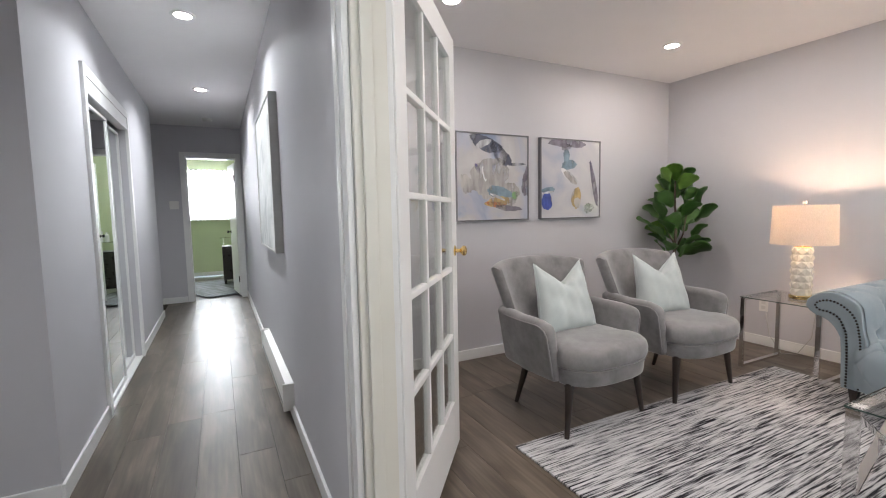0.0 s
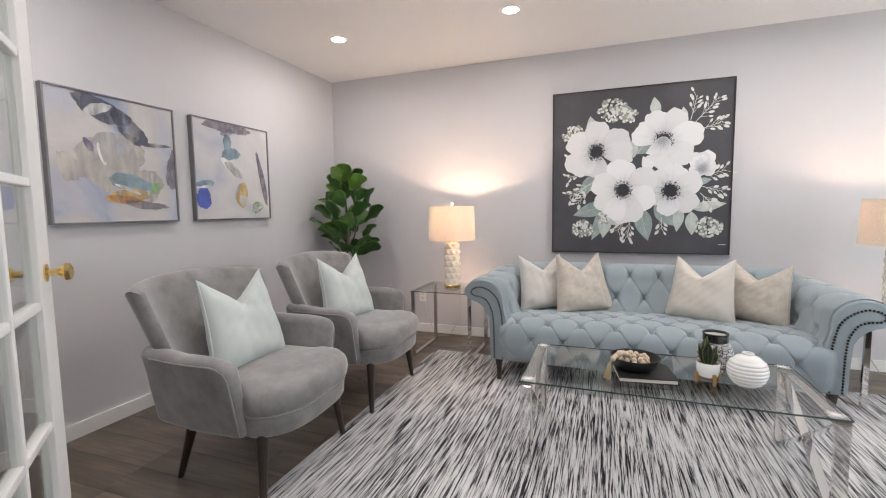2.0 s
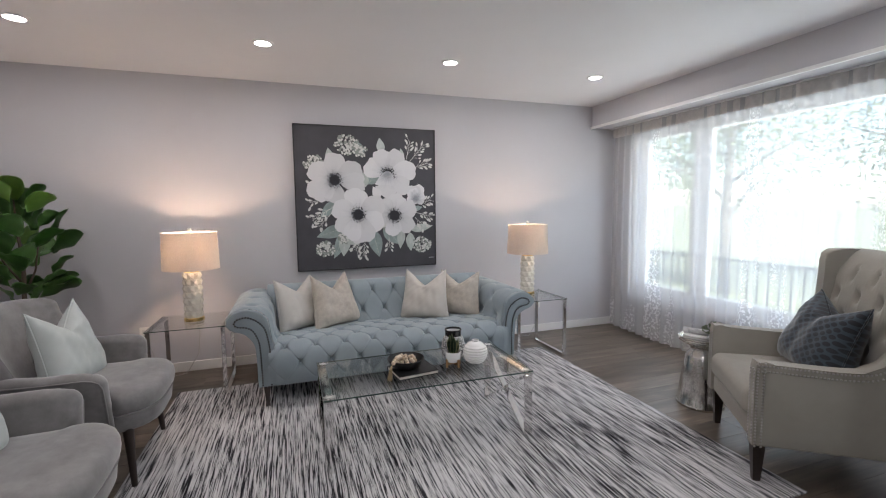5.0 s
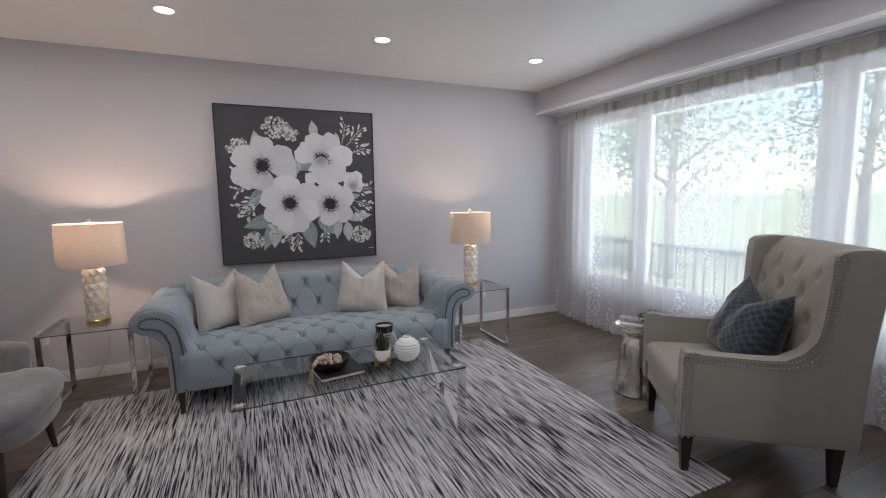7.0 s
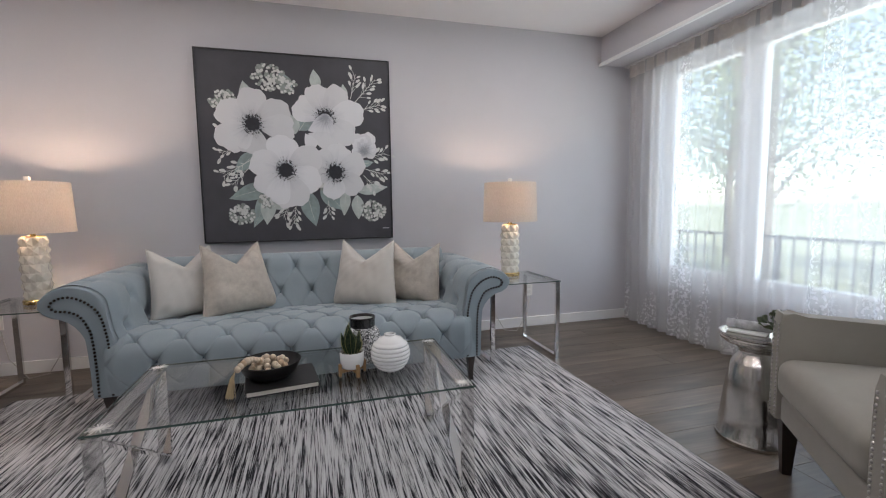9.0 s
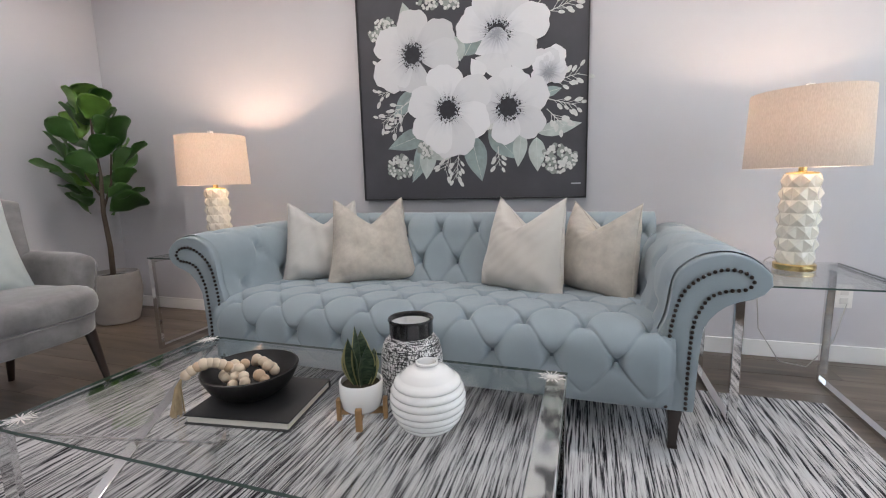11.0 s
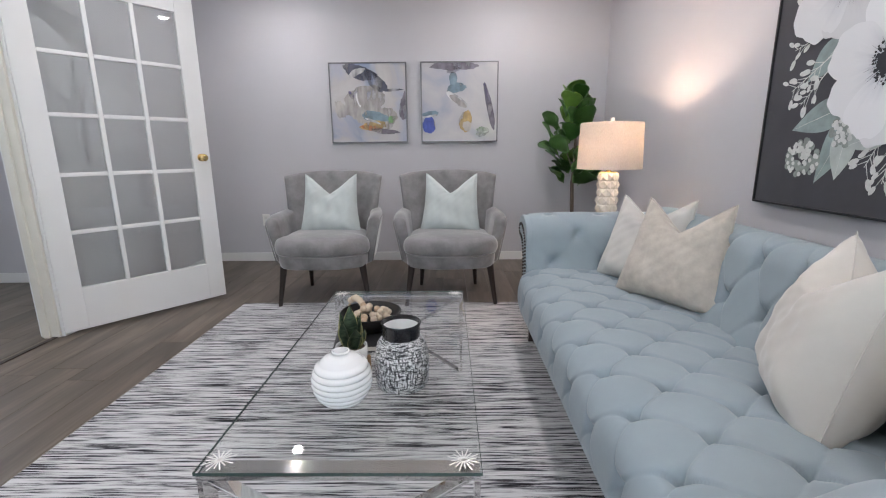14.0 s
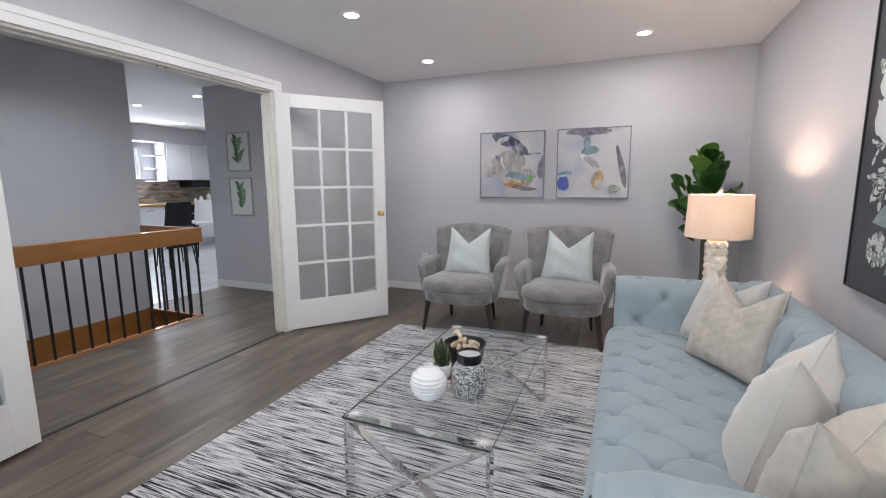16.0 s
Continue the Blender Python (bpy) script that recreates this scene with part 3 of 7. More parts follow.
# recessed lights
def recessed_light(x, y):
    th = thing("recessed_light", "round white recessed ceiling light, switched on", "ceiling light", (x, y, H), group="recessed lights")
    part("trim_ring", lathe([(0.052, -0.001), (0.052, -0.006), (0.070, -0.006), (0.074, -0.003), (0.074, 0.0)], 28), TRIM, th, "", 40)
    part("diffuser", lathe([(0.0, -0.004), (0.052, -0.004), (0.052, -0.001)], 28), GLOW, th, "glowing diffuser")
    return th


# the added foyer light gets a fixture as well
for _x, _y in POTS_LIVING + POTS_HALL_AND_FILL + POTS_KITCHEN:
    recessed_light(_x, _y)

# floor planks, running with the hall
_rows = 0
_mesh_cache = {}


def plank_mesh(length, width):
    key = (round(length, 2), round(width, 3))
    if key not in _mesh_cache:
        bm = bmesh.new()
        w, l, e = width / 2 - 0.0005, length / 2 - 0.0005, 0.0009
        top = [bm.verts.new((sx * (w - e), sy * (l - e), 0)) for sx, sy in ((-1, -1), (1, -1), (1, 1), (-1, 1))]
        mid = [bm.verts.new((sx * w, sy * l, -e)) for sx, sy in ((-1, -1), (1, -1), (1, 1), (-1, 1))]
        low = [bm.verts.new((sx * w, sy * l, -0.013)) for sx, sy in ((-1, -1), (1, -1), (1, 1), (-1, 1))]
        bm.faces.new(top)
        for a, b in ((top, mid), (mid, low)):
            for i in range(4):
                bm.faces.new((a[i], b[i], b[(i + 1) % 4], a[(i + 1) % 4]))
        me = bpy.data.meshes.new("plank")
        bmesh.ops.recalc_face_normals(bm, faces=bm.faces[:])
        bm.to_mesh(me)
        bm.free()
        me.materials.append(PLANK)
        _mesh_cache[key] = me
    return _mesh_cache[key]


def lay_planks():
    rng = random.Random(4)
    w = 0.182
    x = -1.49
    while x < 4.40:
        xw = min(w, 4.40 - x)
        mid = x + xw / 2
        y0, y1 = (-2.70, 3.13) if mid > 0.53 else ((-2.2, 7.4) if mid > -0.54 else (1.36, 7.35))
        if mid < -0.54:
            y0, y1 = 1.36, 2.44
        if mid < -0.54 and mid > -0.68:
            y0, y1 = 1.36, 3.3
        y = y0 - rng.uniform(0.0, 1.1)
        while y < y1:
            a, b = max(y, y0), min(y + 1.22, y1)
            if b - a > 0.03:
                ln = round(b - a, 2)
                piece("plank", plank_mesh(b - a, xw), floor, pose(mid, (a + b) / 2, FZ))
            y += 1.22
        x += w


lay_planks()


# ---- living room ----
def tuft(u, v, du, dv, puff, dimple, wide=0.16):
    """Height of diamond tufting at (u, v) metres; buttons stand on a diamond lattice."""
    a, b = u / du + v / dv, u / du - v / dv
    ga, gb = abs(math.sin(math.pi * a / 2)), abs(math.sin(math.pi * b / 2))
    ra, rb = a / 2 - round(a / 2), b / 2 - round(b / 2)
    d2 = ra * ra + rb * rb
    near = math.exp(-d2 / 0.035)
    sa, sb = ga * ga / (ga * ga + 0.05), gb * gb / (gb * gb + 0.05)
    reach = math.exp(-d2 / 0.17)
    fold = max(math.exp(-(ga / 0.065) ** 2), math.exp(-(gb / 0.065) ** 2))
    lap = math.tanh(ra / 0.018) * math.exp(-(ga / 0.5) ** 2) - math.tanh(rb / 0.018) * math.exp(-(gb / 0.5) ** 2)
    h = puff * ((1 - near) * (0.95 + 0.05 * sa * sb) + near * min(ga, gb) ** 0.4) + (0.0034 * lap - 0.0095 * fold) * reach
    return h - dimple * math.exp(-d2 / (wide * wide * 0.5))


def polyline(points, n):
    """n + 1 points evenly along a smooth curve through points, with normals (in 2D) and arc length."""
    pts = [Vector(p) for p in points]
    dense = []
    for i in range(len(pts) - 1):
        p0, p1, p2, p3 = pts[max(i - 1, 0)], pts[i], pts[i + 1], pts[min(i + 2, len(pts) - 1)]
        for k in range(12):
            t = k / 12
            dense.append(0.5 * ((2 * p1) + (p2 - p0) * t + (2 * p0 - 5 * p1 + 4 * p2 - p3) * t * t + (3 * p1 - p0 - 3 * p2 + p3) * t ** 3))
    dense.append(pts[-1])
    acc = [0.0]
    for a, b in zip(dense, dense[1:]):
        acc.append(acc[-1] + (b - a).length)
    out = []
    for i in range(n + 1):
        s = acc[-1] * i / n
        k = 0
        while k < len(acc) - 2 and acc[k + 1] < s:
            k += 1
        f = (s - acc[k]) / max(1e-9, acc[k + 1] - acc[k])
        p = dense[k].lerp(dense[k + 1], f)
        d = (dense[k + 1] - dense[k]).normalized()
        out.append((p, Vector((-d.y, d.x)), s))
    return out


SOFA = material("pale_blue_linen", (0.284, 0.338, 0.366), 0.85, var=0.06, scale=5, bump=0.22, bscale=420, sheen=0.25, spec=0.25)
BUTTON = material("blue_button_cloth", (0.24, 0.285, 0.335), 0.8, var=0.05, scale=8)
NAIL = material("dark_bronze_nail", (0.05, 0.042, 0.038), 0.35, metal=0.9, var=0.15, scale=30)


def buttons_on(fn_point, spots, parent, r=0.012, mat=BUTTON):
    if r not in _button_mesh:
        bm = ball(bmesh.new(), (0, 0, 0), r, 10, 6)
        me = bpy.data.meshes.new("button")
        bm.to_mesh(me)
        bm.free()
        me.materials.append(mat)
        me.shade_smooth()
        _button_mesh[r] = me
    for spot in spots:
        piece("button", _button_mesh[r], parent, Matrix.Translation(fn_point(*spot)))


_button_mesh = {}


def sofa():
    """Local space: front towards -x, length along y, floor at z = 0; the seat's front is at x = 0."""
    th = thing("sofa", "pale blue button-tufted chesterfield sofa with rolled arms and nailhead trim", "sofa", (3.31, 0.195, 0.012))
    hl = 0.93
    du, dv, mid = 0.105, 0.13, -0.02
    # seat: from under the front edge up over the nose to the back
    seat = polyline([(0.10, 0.125), (0.035, 0.13), (0.005, 0.20), (0.0, 0.30), (0.025, 0.362), (0.10, 0.392), (0.25, 0.395), (0.45, 0.385), (0.66, 0.365)], 190)

    def seat_pt(y, i):
        p, n, s = seat[i]
        edge = min(1.0, (hl - abs(y)) / 0.05)
        h = tuft(y - mid - du, s - 0.228, du, dv, 0.017, 0.022) if 0.06 < s else 0.012
        fade = min(1.0, max(0.0, (s - 0.10) / 0.06))
        h = 0.012 + (h - 0.012) * fade
        q = p + n * (h * max(0.25, edge))
        return Vector((q.x, y, q.y))

    nu, ns = 460, 190
    part("seat", sheet(lambda u, v: seat_pt(-hl + 2 * hl * u, round(v * ns)), nu, ns), SOFA, th, "deeply tufted seat", 180)
    total = seat[-1][2]
    spots = []
    for j in range(0, 6):
        s = 0.228 + j * dv
        for i in range(-9, 10):
            if (i + j) % 2 == 1 and abs(i * du + mid) < hl - 0.06 and s < total - 0.1:
                spots.append((i * du + mid, round(s / total * ns)))
    buttons_on(seat_pt, spots, th)
    # back: inner face up over the rolled top and down behind
    back = polyline([(0.60, 0.34), (0.655, 0.48), (0.685, 0.59), (0.70, 0.658), (0.745, 0.705), (0.815, 0.712), (0.87, 0.678), (0.875, 0.61), (0.85, 0.53), (0.85, 0.12)], 110)

    def back_pt(y, i):
        p, n, s = back[i]
        fade = min(1.0, max(0.0, (0.46 - s) / 0.10))
        h = 0.010 + (tuft(y - mid, s - 0.155, 0.098, 0.165, 0.026, 0.026) - 0.010) * fade
        q = p + n * h
        return Vector((q.x, y, q.y))

    part("back", sheet(lambda u, v: back_pt(-hl - 0.02 + (2 * hl + 0.04) * u, round(v * 110)), nu, 110), SOFA, th, "tufted rolled back", 180)
    bt = back[-1][2]
    spots = [(i * 0.098 + mid, round((0.155 + j * 0.165) / bt * 110)) for j in (0, 1) for i in range(-8, 9) if (i + j) % 2 == 0]
    buttons_on(back_pt, spots, th)
    # arms
    for sgn in (-1, 1):
        up = 0.024 if sgn > 0 else 0.0
        prof = polyline([(a, b + up * min(1, max(0, (b - 0.3) / 0.25))) for a, b in [(0.85, 0.32), (0.90, 0.43), (0.915, 0.525), (0.93, 0.585), (0.985, 0.632), (1.06, 0.650), (1.13, 0.634), (1.185, 0.583), (1.18, 0.537), (1.13, 0.505), (1.07, 0.495), (1.03, 0.46), (1.01, 0.42), (1.0, 0.30), (0.995, 0.12)]], 64)

        def arm_pt(x, i):
            p, n, s = prof[i]
            fade = min(1.0, max(0.0, (0.52 - s) / 0.14)) * min(1.0, max(0.0, (x - 0.05) / 0.08))
            h = 0.004 + (tuft(x - 0.30, s - 0.28, 0.14, 0.15, 0.026, 0.026) - 0.004) * fade
            if 0.5 < s < 0.85:
                h += 0.006 * max(0.0, math.sin((x - 0.07) * 26)) * min(1, (s - 0.5) / 0.05)
            q = p + n * h
            return Vector((x, sgn * q.x, q.y))

        part("arm", sheet(lambda u, v: arm_pt(0.055 + 0.80 * u, round(v * 64)), 60, 64), SOFA, th, "rolled arm with pleats", 180)
        at = prof[-1][2]
        buttons_on(arm_pt, [(0.30 + 0.14 * i, round((0.28 + 0.15 * j) / at * 64)) for j in (-1, 0, 1) for i in (-1, 0, 1, 2, 3) if (i + j) % 2 == 0], th)
        # front facing: scroll outline, filled
        outline = [(sgn * p.x, p.y) for p, n, s in prof[::2]]
        outline = [(sgn * 0.90, 0.12)] + [(sgn * 0.90, 0.34)] + outline[2:]
        face = prism(outline, 0.05, 0.008, "yz")
        bmesh.ops.translate(face, verts=face.verts, vec=(0.052, 0, 0))
        part("arm_front", face, SOFA, th, "flat scroll facing of the arm", 50)
        # nails: up the inner line, round the scroll, down the outer line
        loop = polyline([(a, b + up * min(1, max(0, (b - 0.3) / 0.25))) for a, b in [(0.912, 0.135), (0.912, 0.34), (0.922, 0.44), (0.945, 0.52), (0.995, 0.573), (1.055, 0.600), (1.11, 0.592), (1.135, 0.565), (1.115, 0.540), (1.065, 0.533), (1.02, 0.51), (0.992, 0.46), (0.980, 0.42), (0.972, 0.30), (0.970, 0.135)]], 66)
        bm = bmesh.new()
        for p, n, s in loop:
            ball(bm, (0.024, sgn * p.x, p.y), 0.0066, 8, 4)
        tagged(part("nailhead_trim", bm, NAIL, th, "dark round nailheads along the arm front", 180), kind="stuff")
    part("base", boxes(((0.07, -0.99, 0.115), (0.84, 0.99, 0.16)), bevel=0.004), SOFA, th)
    for x, y in ((0.075, -0.945), (0.075, 0.945), (0.80, -0.945), (0.80, 0.945)):
        leg = lathe([(0.0, -0.04), (0.022, -0.04), (0.022, -0.02), (0.018, -0.016), (0.022, 0.05), (0.033, 0.118), (0.0, 0.118)], 4)
        bmesh.ops.transform(leg, matrix=pose(x, y, 0, 0, 0, 45), verts=leg.verts)
        part("leg", leg, DARKWOOD, th, "dark tapered wooden leg", 30)
    return th


sofa()


# ---- cushions ----
def cushion(label, at, rx, ry, rz, size, mat, chop=0.10, thick=0.085, piping=None, group="", deco=None, width=None, top=-0.25, full=0.55, cord=0.0042, crush=0.22, taper=0.09):
    """A square cushion with pointed corners and a chopped top edge; its own plane is xz, bottom edge at z = 0."""
    th = new("cushion")
    tagged(th, label, "cushion", group)
    th.matrix_basis = pose(*at, rx, ry, rz)
    w, hh = (width or size) / 2, size
    rnd = random.Random(int(abs(at[0] * 131 + at[1] * 977)))
    ph, ph2 = rnd.uniform(0, 6), rnd.uniform(0, 6)

    def rim(u, v):
        a, b = 2 * u - 1, 2 * v - 1
        x = a * w * (1 - 0.075 * (1 - b * b)) * (1 - taper * b)
        z = hh * v + 0.030 * hh * (1 - a * a) * (abs(b) ** 3 if b < 0 else 0.0)
        z -= chop * max(0.0, 1.03 - math.sqrt(a * a + 0.004)) ** 1.15 * max(0.0, b) ** 1.7
        return x, z, a, b

    def face(s):
        def fn(u, v):
            x, z, a, b = rim(u, v)
            k = max(0.0, (1 - a ** 4) * (1 - b ** 4)) ** full
            fold = chop * crush * math.exp(-(a / 0.15) ** 2) * max(0.0, b + 0.1) ** 1.5
            fan = 0.007 * math.exp(-((abs(a) - 0.42 * max(0.0, b)) / 0.07) ** 2) * max(0.0, b - 0.1)
            wr = 0.006 * math.sin(7 * a + 4 * b + ph) * math.sin(5 * b - 3 * a + ph2) * k
            wr += 0.0022 * math.sin(19 * a - 9 * b + ph2) * math.sin(13 * b + ph) * k
            crease = 0.014 * math.exp(-((abs(a) - 0.80) / 0.10) ** 2) * math.exp(-((abs(b) - 0.80) / 0.12) ** 2)
            return (x, s * (thick * k * (1 + top * b) - (fold + fan) * k + wr - crease * k), z)
        return sheet(fn, 44, 44)

    bm = face(-1)
    other = face(1)
    tmp = bpy.data.meshes.new("tmp")
    other.to_mesh(tmp)
    other.free()
    bm.from_mesh(tmp)
    bpy.data.meshes.remove(tmp)
    bmesh.ops.remove_doubles(bm, verts=bm.verts[:], dist=0.0004)
    part("cover", bm, mat, th, "", 180)
    edge = [(0, i / 24) for i in range(24)] + [(i / 24, 1) for i in range(24)] + [(1, 1 - i / 24) for i in range(24)] + [(1 - i / 24, 0) for i in range(25)]
    pts = []
    for u, v in edge:
        x, z, a, b = rim(u, v)
        pts.append((x, 0, z))
    part("piping", tube(pts, cord, 6), piping or mat, th, "", 180)
    return th


OAT = material("oatmeal_linen", (0.50, 0.458, 0.402), 0.9, var=0.16, scale=22, bump=0.3, bscale=380, sheen=0.2, spec=0.2)
IVORY = material("ivory_velvet", (0.58, 0.55, 0.505), 0.85, var=0.05, scale=7, bump=0.15, bscale=200, sheen=0.4, spec=0.2)
GREIGE = material("pale_grey_linen", (0.55, 0.535, 0.505), 0.9, var=0.05, scale=12, bump=0.25, bscale=380, sheen=0.2, spec=0.2)
MINT = material("mint_silk", (0.52, 0.565, 0.555), 0.7, var=0.06, scale=9, bump=0.12, bscale=240, sheen=0.3, spec=0.3)

G = "cushions on the sofa"
cushion("pale grey linen cushion leaning on the sofa back", (3.83, 0.86, 0.395), -19, 0, -54, 0.44, GREIGE, 0.14, group=G, width=0.41, taper=0.12)
cushion("oatmeal textured cushion leaning on the sofa back", (3.83, 0.58, 0.392), -17.5, 0, -56.5, 0.455, OAT, 0.155, group=G, width=0.42, taper=0.14)
cushion("ivory velvet cushion leaning on the sofa back", (3.828, -0.160, 0.372), -12.5, 0, -119.5, 0.462, IVORY, 0.165, 0.110, group=G, width=0.42, top=-0.22, full=0.62, cord=0.002, crush=0.15, taper=0.11)
cushion("oatmeal textured cushion against the sofa arm", (3.855, -0.485, 0.380), -10, 0, -136, 0.42, OAT, 0.145, 0.100, group=G, width=0.42, top=-0.2, full=0.62, cord=0.003, crush=0.15, taper=0.08)


# ---- grey armchairs ----
VELVET = material("grey_velvet", (0.215, 0.208, 0.209), 0.72, var=0.36, scale=8, bump=0.16, bscale=150, sheen=0.7, spec=0.2)
SEAM = material("grey_velvet_piping", (0.26, 0.25, 0.25), 0.7, var=0.1)


def pad(outline, rings):
    """A cushion built of rings: rings are (share of the outline, z), from the lower centre round to the top centre."""
    bm = bmesh.new()
    cy = sum(b for a, b in outline) / len(outline)
    loops = [[bm.verts.new((a * k, cy + (b - cy) * k, z)) for a, b in outline] for k, z in rings]
    n = len(outline)
    for la, lb in zip(loops, loops[1:]):
        for i in range(n):
            bm.faces.new((la[i], la[(i + 1) % n], lb[(i + 1) % n], lb[i]))
    bm.faces.new(loops[0][::-1])
    bm.faces.new(loops[-1])
    return bm


def seat_outline(half, front, rear, n=64):
    """Plan of the seat: a rounded front that spreads before the arms, narrower between them."""
    out = []
    for i in range(n):
        t = 2 * math.pi * i / n
        c, q = math.cos(t), math.sin(t)
        yy = (front if q < 0 else rear) * abs(q) ** 0.62
        k = min(1.0, max(0.0, (-0.115 - yy) / 0.07))
        wide = 0.295 + (half - 0.295) * k * k * (3 - 2 * k)
        out.append((wide * math.copysign(abs(c) ** 0.62, c), yy))
    return out


def armchair(x, y, turn):
    """Front towards -y, floor at z = 0, centre of the seat at the origin."""
    th = thing("armchair", "grey velvet armchair with flared back and dark tapered legs", "armchair", (x, y, 0.0), turn, group="pair of grey armchairs")
    part("seat_cushion", pad(seat_outline(0.345, -0.352, 0.25), [(0.93, 0.354), (0.965, 0.356), (0.988, 0.368), (1.0, 0.392), (0.995, 0.418), (0.972, 0.440), (0.93, 0.455), (0.85, 0.465), (0.65, 0.474), (0.4, 0.479), (0.12, 0.481)]), VELVET, th, "plump rounded seat", 180)
    part("seat_frame", pad(seat_outline(0.332, -0.342, 0.26), [(0.90, 0.262), (0.955, 0.263), (0.967, 0.270), (0.978, 0.31), (0.985, 0.345), (0.975, 0.353), (0.90, 0.355)]), VELVET, th, "", 60)
    rim = [(a * 0.982, b * 0.982 - 0.003, 0.350) for a, b in seat_outline(0.334, -0.344, 0.26, 96) if b < -0.12]
    rim.sort(key=lambda q: math.atan2(q[0], -q[1]))
    part("piping", tube(rim, 0.0048, 6), SEAM, th, "", 180)

    # back shell: waist at the arms, flared top corners, sides wrap forward
    def shell(offset):
        def fn(u, v):
            a = 2 * u - 1
            waist = 0.288 + 0.072 * v ** 1.4
            xx = a * (waist + offset * 0.012)
            wrap = 0.135 * abs(a) ** 3.2 * (1 - 0.25 * v)
            yy = 0.215 + 0.165 * v - wrap + offset * 0.088
            if offset == 0:
                yy -= 0.016 * math.sin(math.pi * v) * (1 - a * a)
            zz = 0.27 + (0.582 + 0.020 * (1 - a * a) - 0.014 * abs(a) ** 8) * v
            return (xx, yy, zz)
        return fn

    inner, outer = shell(0), shell(1)
    n, m = 32, 20
    bm = bmesh.new()
    gi = [[bm.verts.new(inner(i / n, j / m)) for j in range(m + 1)] for i in range(n + 1)]
    go = [[bm.verts.new(outer(i / n, j / m)) for j in range(m + 1)] for i in range(n + 1)]
    for i in range(n):
        for j in range(m):
            bm.faces.new((gi[i][j], gi[i + 1][j], gi[i + 1][j + 1], gi[i][j + 1]))
            bm.faces.new((go[i][j], go[i][j + 1], go[i + 1][j + 1], go[i + 1][j]))

    def bridge(li, lo):
        steps = 5
        rows = [li]
        for s in range(1, steps):
            t = s / steps
            row = []
            for p, q in zip(li, lo):
                c = p.co.lerp(q.co, t)
                out = (p.co + q.co) / 2 - Vector((0, 0.33, 0.45))
                out.y *= 0.2
                out.normalize()
                row.append(bm.verts.new(c + out * 0.026 * math.sin(math.pi * t)))
            rows.append(row)
        rows.append(lo)
        for ra, rb in zip(rows, rows[1:]):
            for k in range(len(ra) - 1):
                bm.faces.new((ra[k], ra[k + 1], rb[k + 1], rb[k]))

    bridge([gi[i][m] for i in range(n + 1)], [go[i][m] for i in range(n + 1)])
    bridge([gi[0][j] for j in range(m + 1)], [go[0][j] for j in range(m + 1)])
    bridge([gi[n][j] for j in range(m + 1)], [go[n][j] for j in range(m + 1)])
    part("backrest", bm, VELVET, th, "curved upholstered back with flared corners", 180)

    for s in (-1, 1):
        def lean(h, f):
            return s * (0.062 * h - 0.034 - 0.034 * max(0.0, f))

        def arm_shape(p):
            h, f = (p.z + 0.175) / 0.35, p.y / 0.245
            p.x = p.x * (0.86 + 0.22 * h) + lean(h, f)
            if p.z > 0 and f < -0.4:
                p.z -= 0.030 * ((-0.4 - f) / 0.6) ** 2
            p.z += 0.012 * max(0.0, f) if p.z > 0 else 0.0
            return p
        bm = soft_box((0.043, 0.245, 0.175), 0.040, 8, 5, arm_shape)
        bmesh.ops.translate(bm, verts=bm.verts, vec=(s * 0.333, 0.085, 0.432))
        part("arm", bm, VELVET, th, "rounded arm with a piped edge", 180)
        run = [(0.25 - 0.037 * i, 0.578) for i in range(10)] + [(-0.110, 0.572), (-0.138, 0.556), (-0.150, 0.525), (-0.152, 0.45), (-0.152, 0.36), (-0.150, 0.28)]
        pts = []
        for yy, zz in run:
            h, f = (zz - 0.257) / 0.35, (yy - 0.085) / 0.245
            pts.append((s * 0.333 + s * 0.0415 * (0.86 + 0.22 * h) + lean(h, f), yy, zz))
        part("piping", tube(pts, 0.0042, 6), SEAM, th, "", 180)
    for lx, ly, tx, ty in ((-0.272, -0.205, -0.315, -0.228), (0.272, -0.205, 0.315, -0.228), (-0.20, 0.22, -0.222, 0.305), (0.20, 0.22, 0.222, 0.305)):
        part("leg", tube([(tx, ty, FZ), ((lx + tx) / 2, (ly + ty) / 2, 0.115), (lx, ly, 0.268)], [0.013, 0.019, 0.026], 12), DARKWOOD, th, "dark tapered wooden leg", 40)
    return th


chair = armchair(2.030, 1.975, 3.0)
copy_thing(chair, pose(2.928, 1.975, 0, 0, 0, 2.0))
cushion("mint green square cushion on a grey armchair", (2.035, 2.04, 0.437), -15, 0, 1, 0.455, MINT, 0.165, 0.080, group="cushions on the grey armchairs", width=0.42)
cushion("mint green square cushion on a grey armchair", (2.930, 2.04, 0.437), -15, 0, -8, 0.455, MINT, 0.165, 0.080, group="cushions on the grey armchairs", width=0.42)

# ---- rug ----
rug = tagged(part("rug", boxes(((-1.21, -1.595, 0), (1.21, 1.595, 0.011)), bevel=0.004), RUG), "black and white streaked woven area rug", "rug")
rug.matrix_basis = pose(2.655, 0.21, FZ + 0.001)


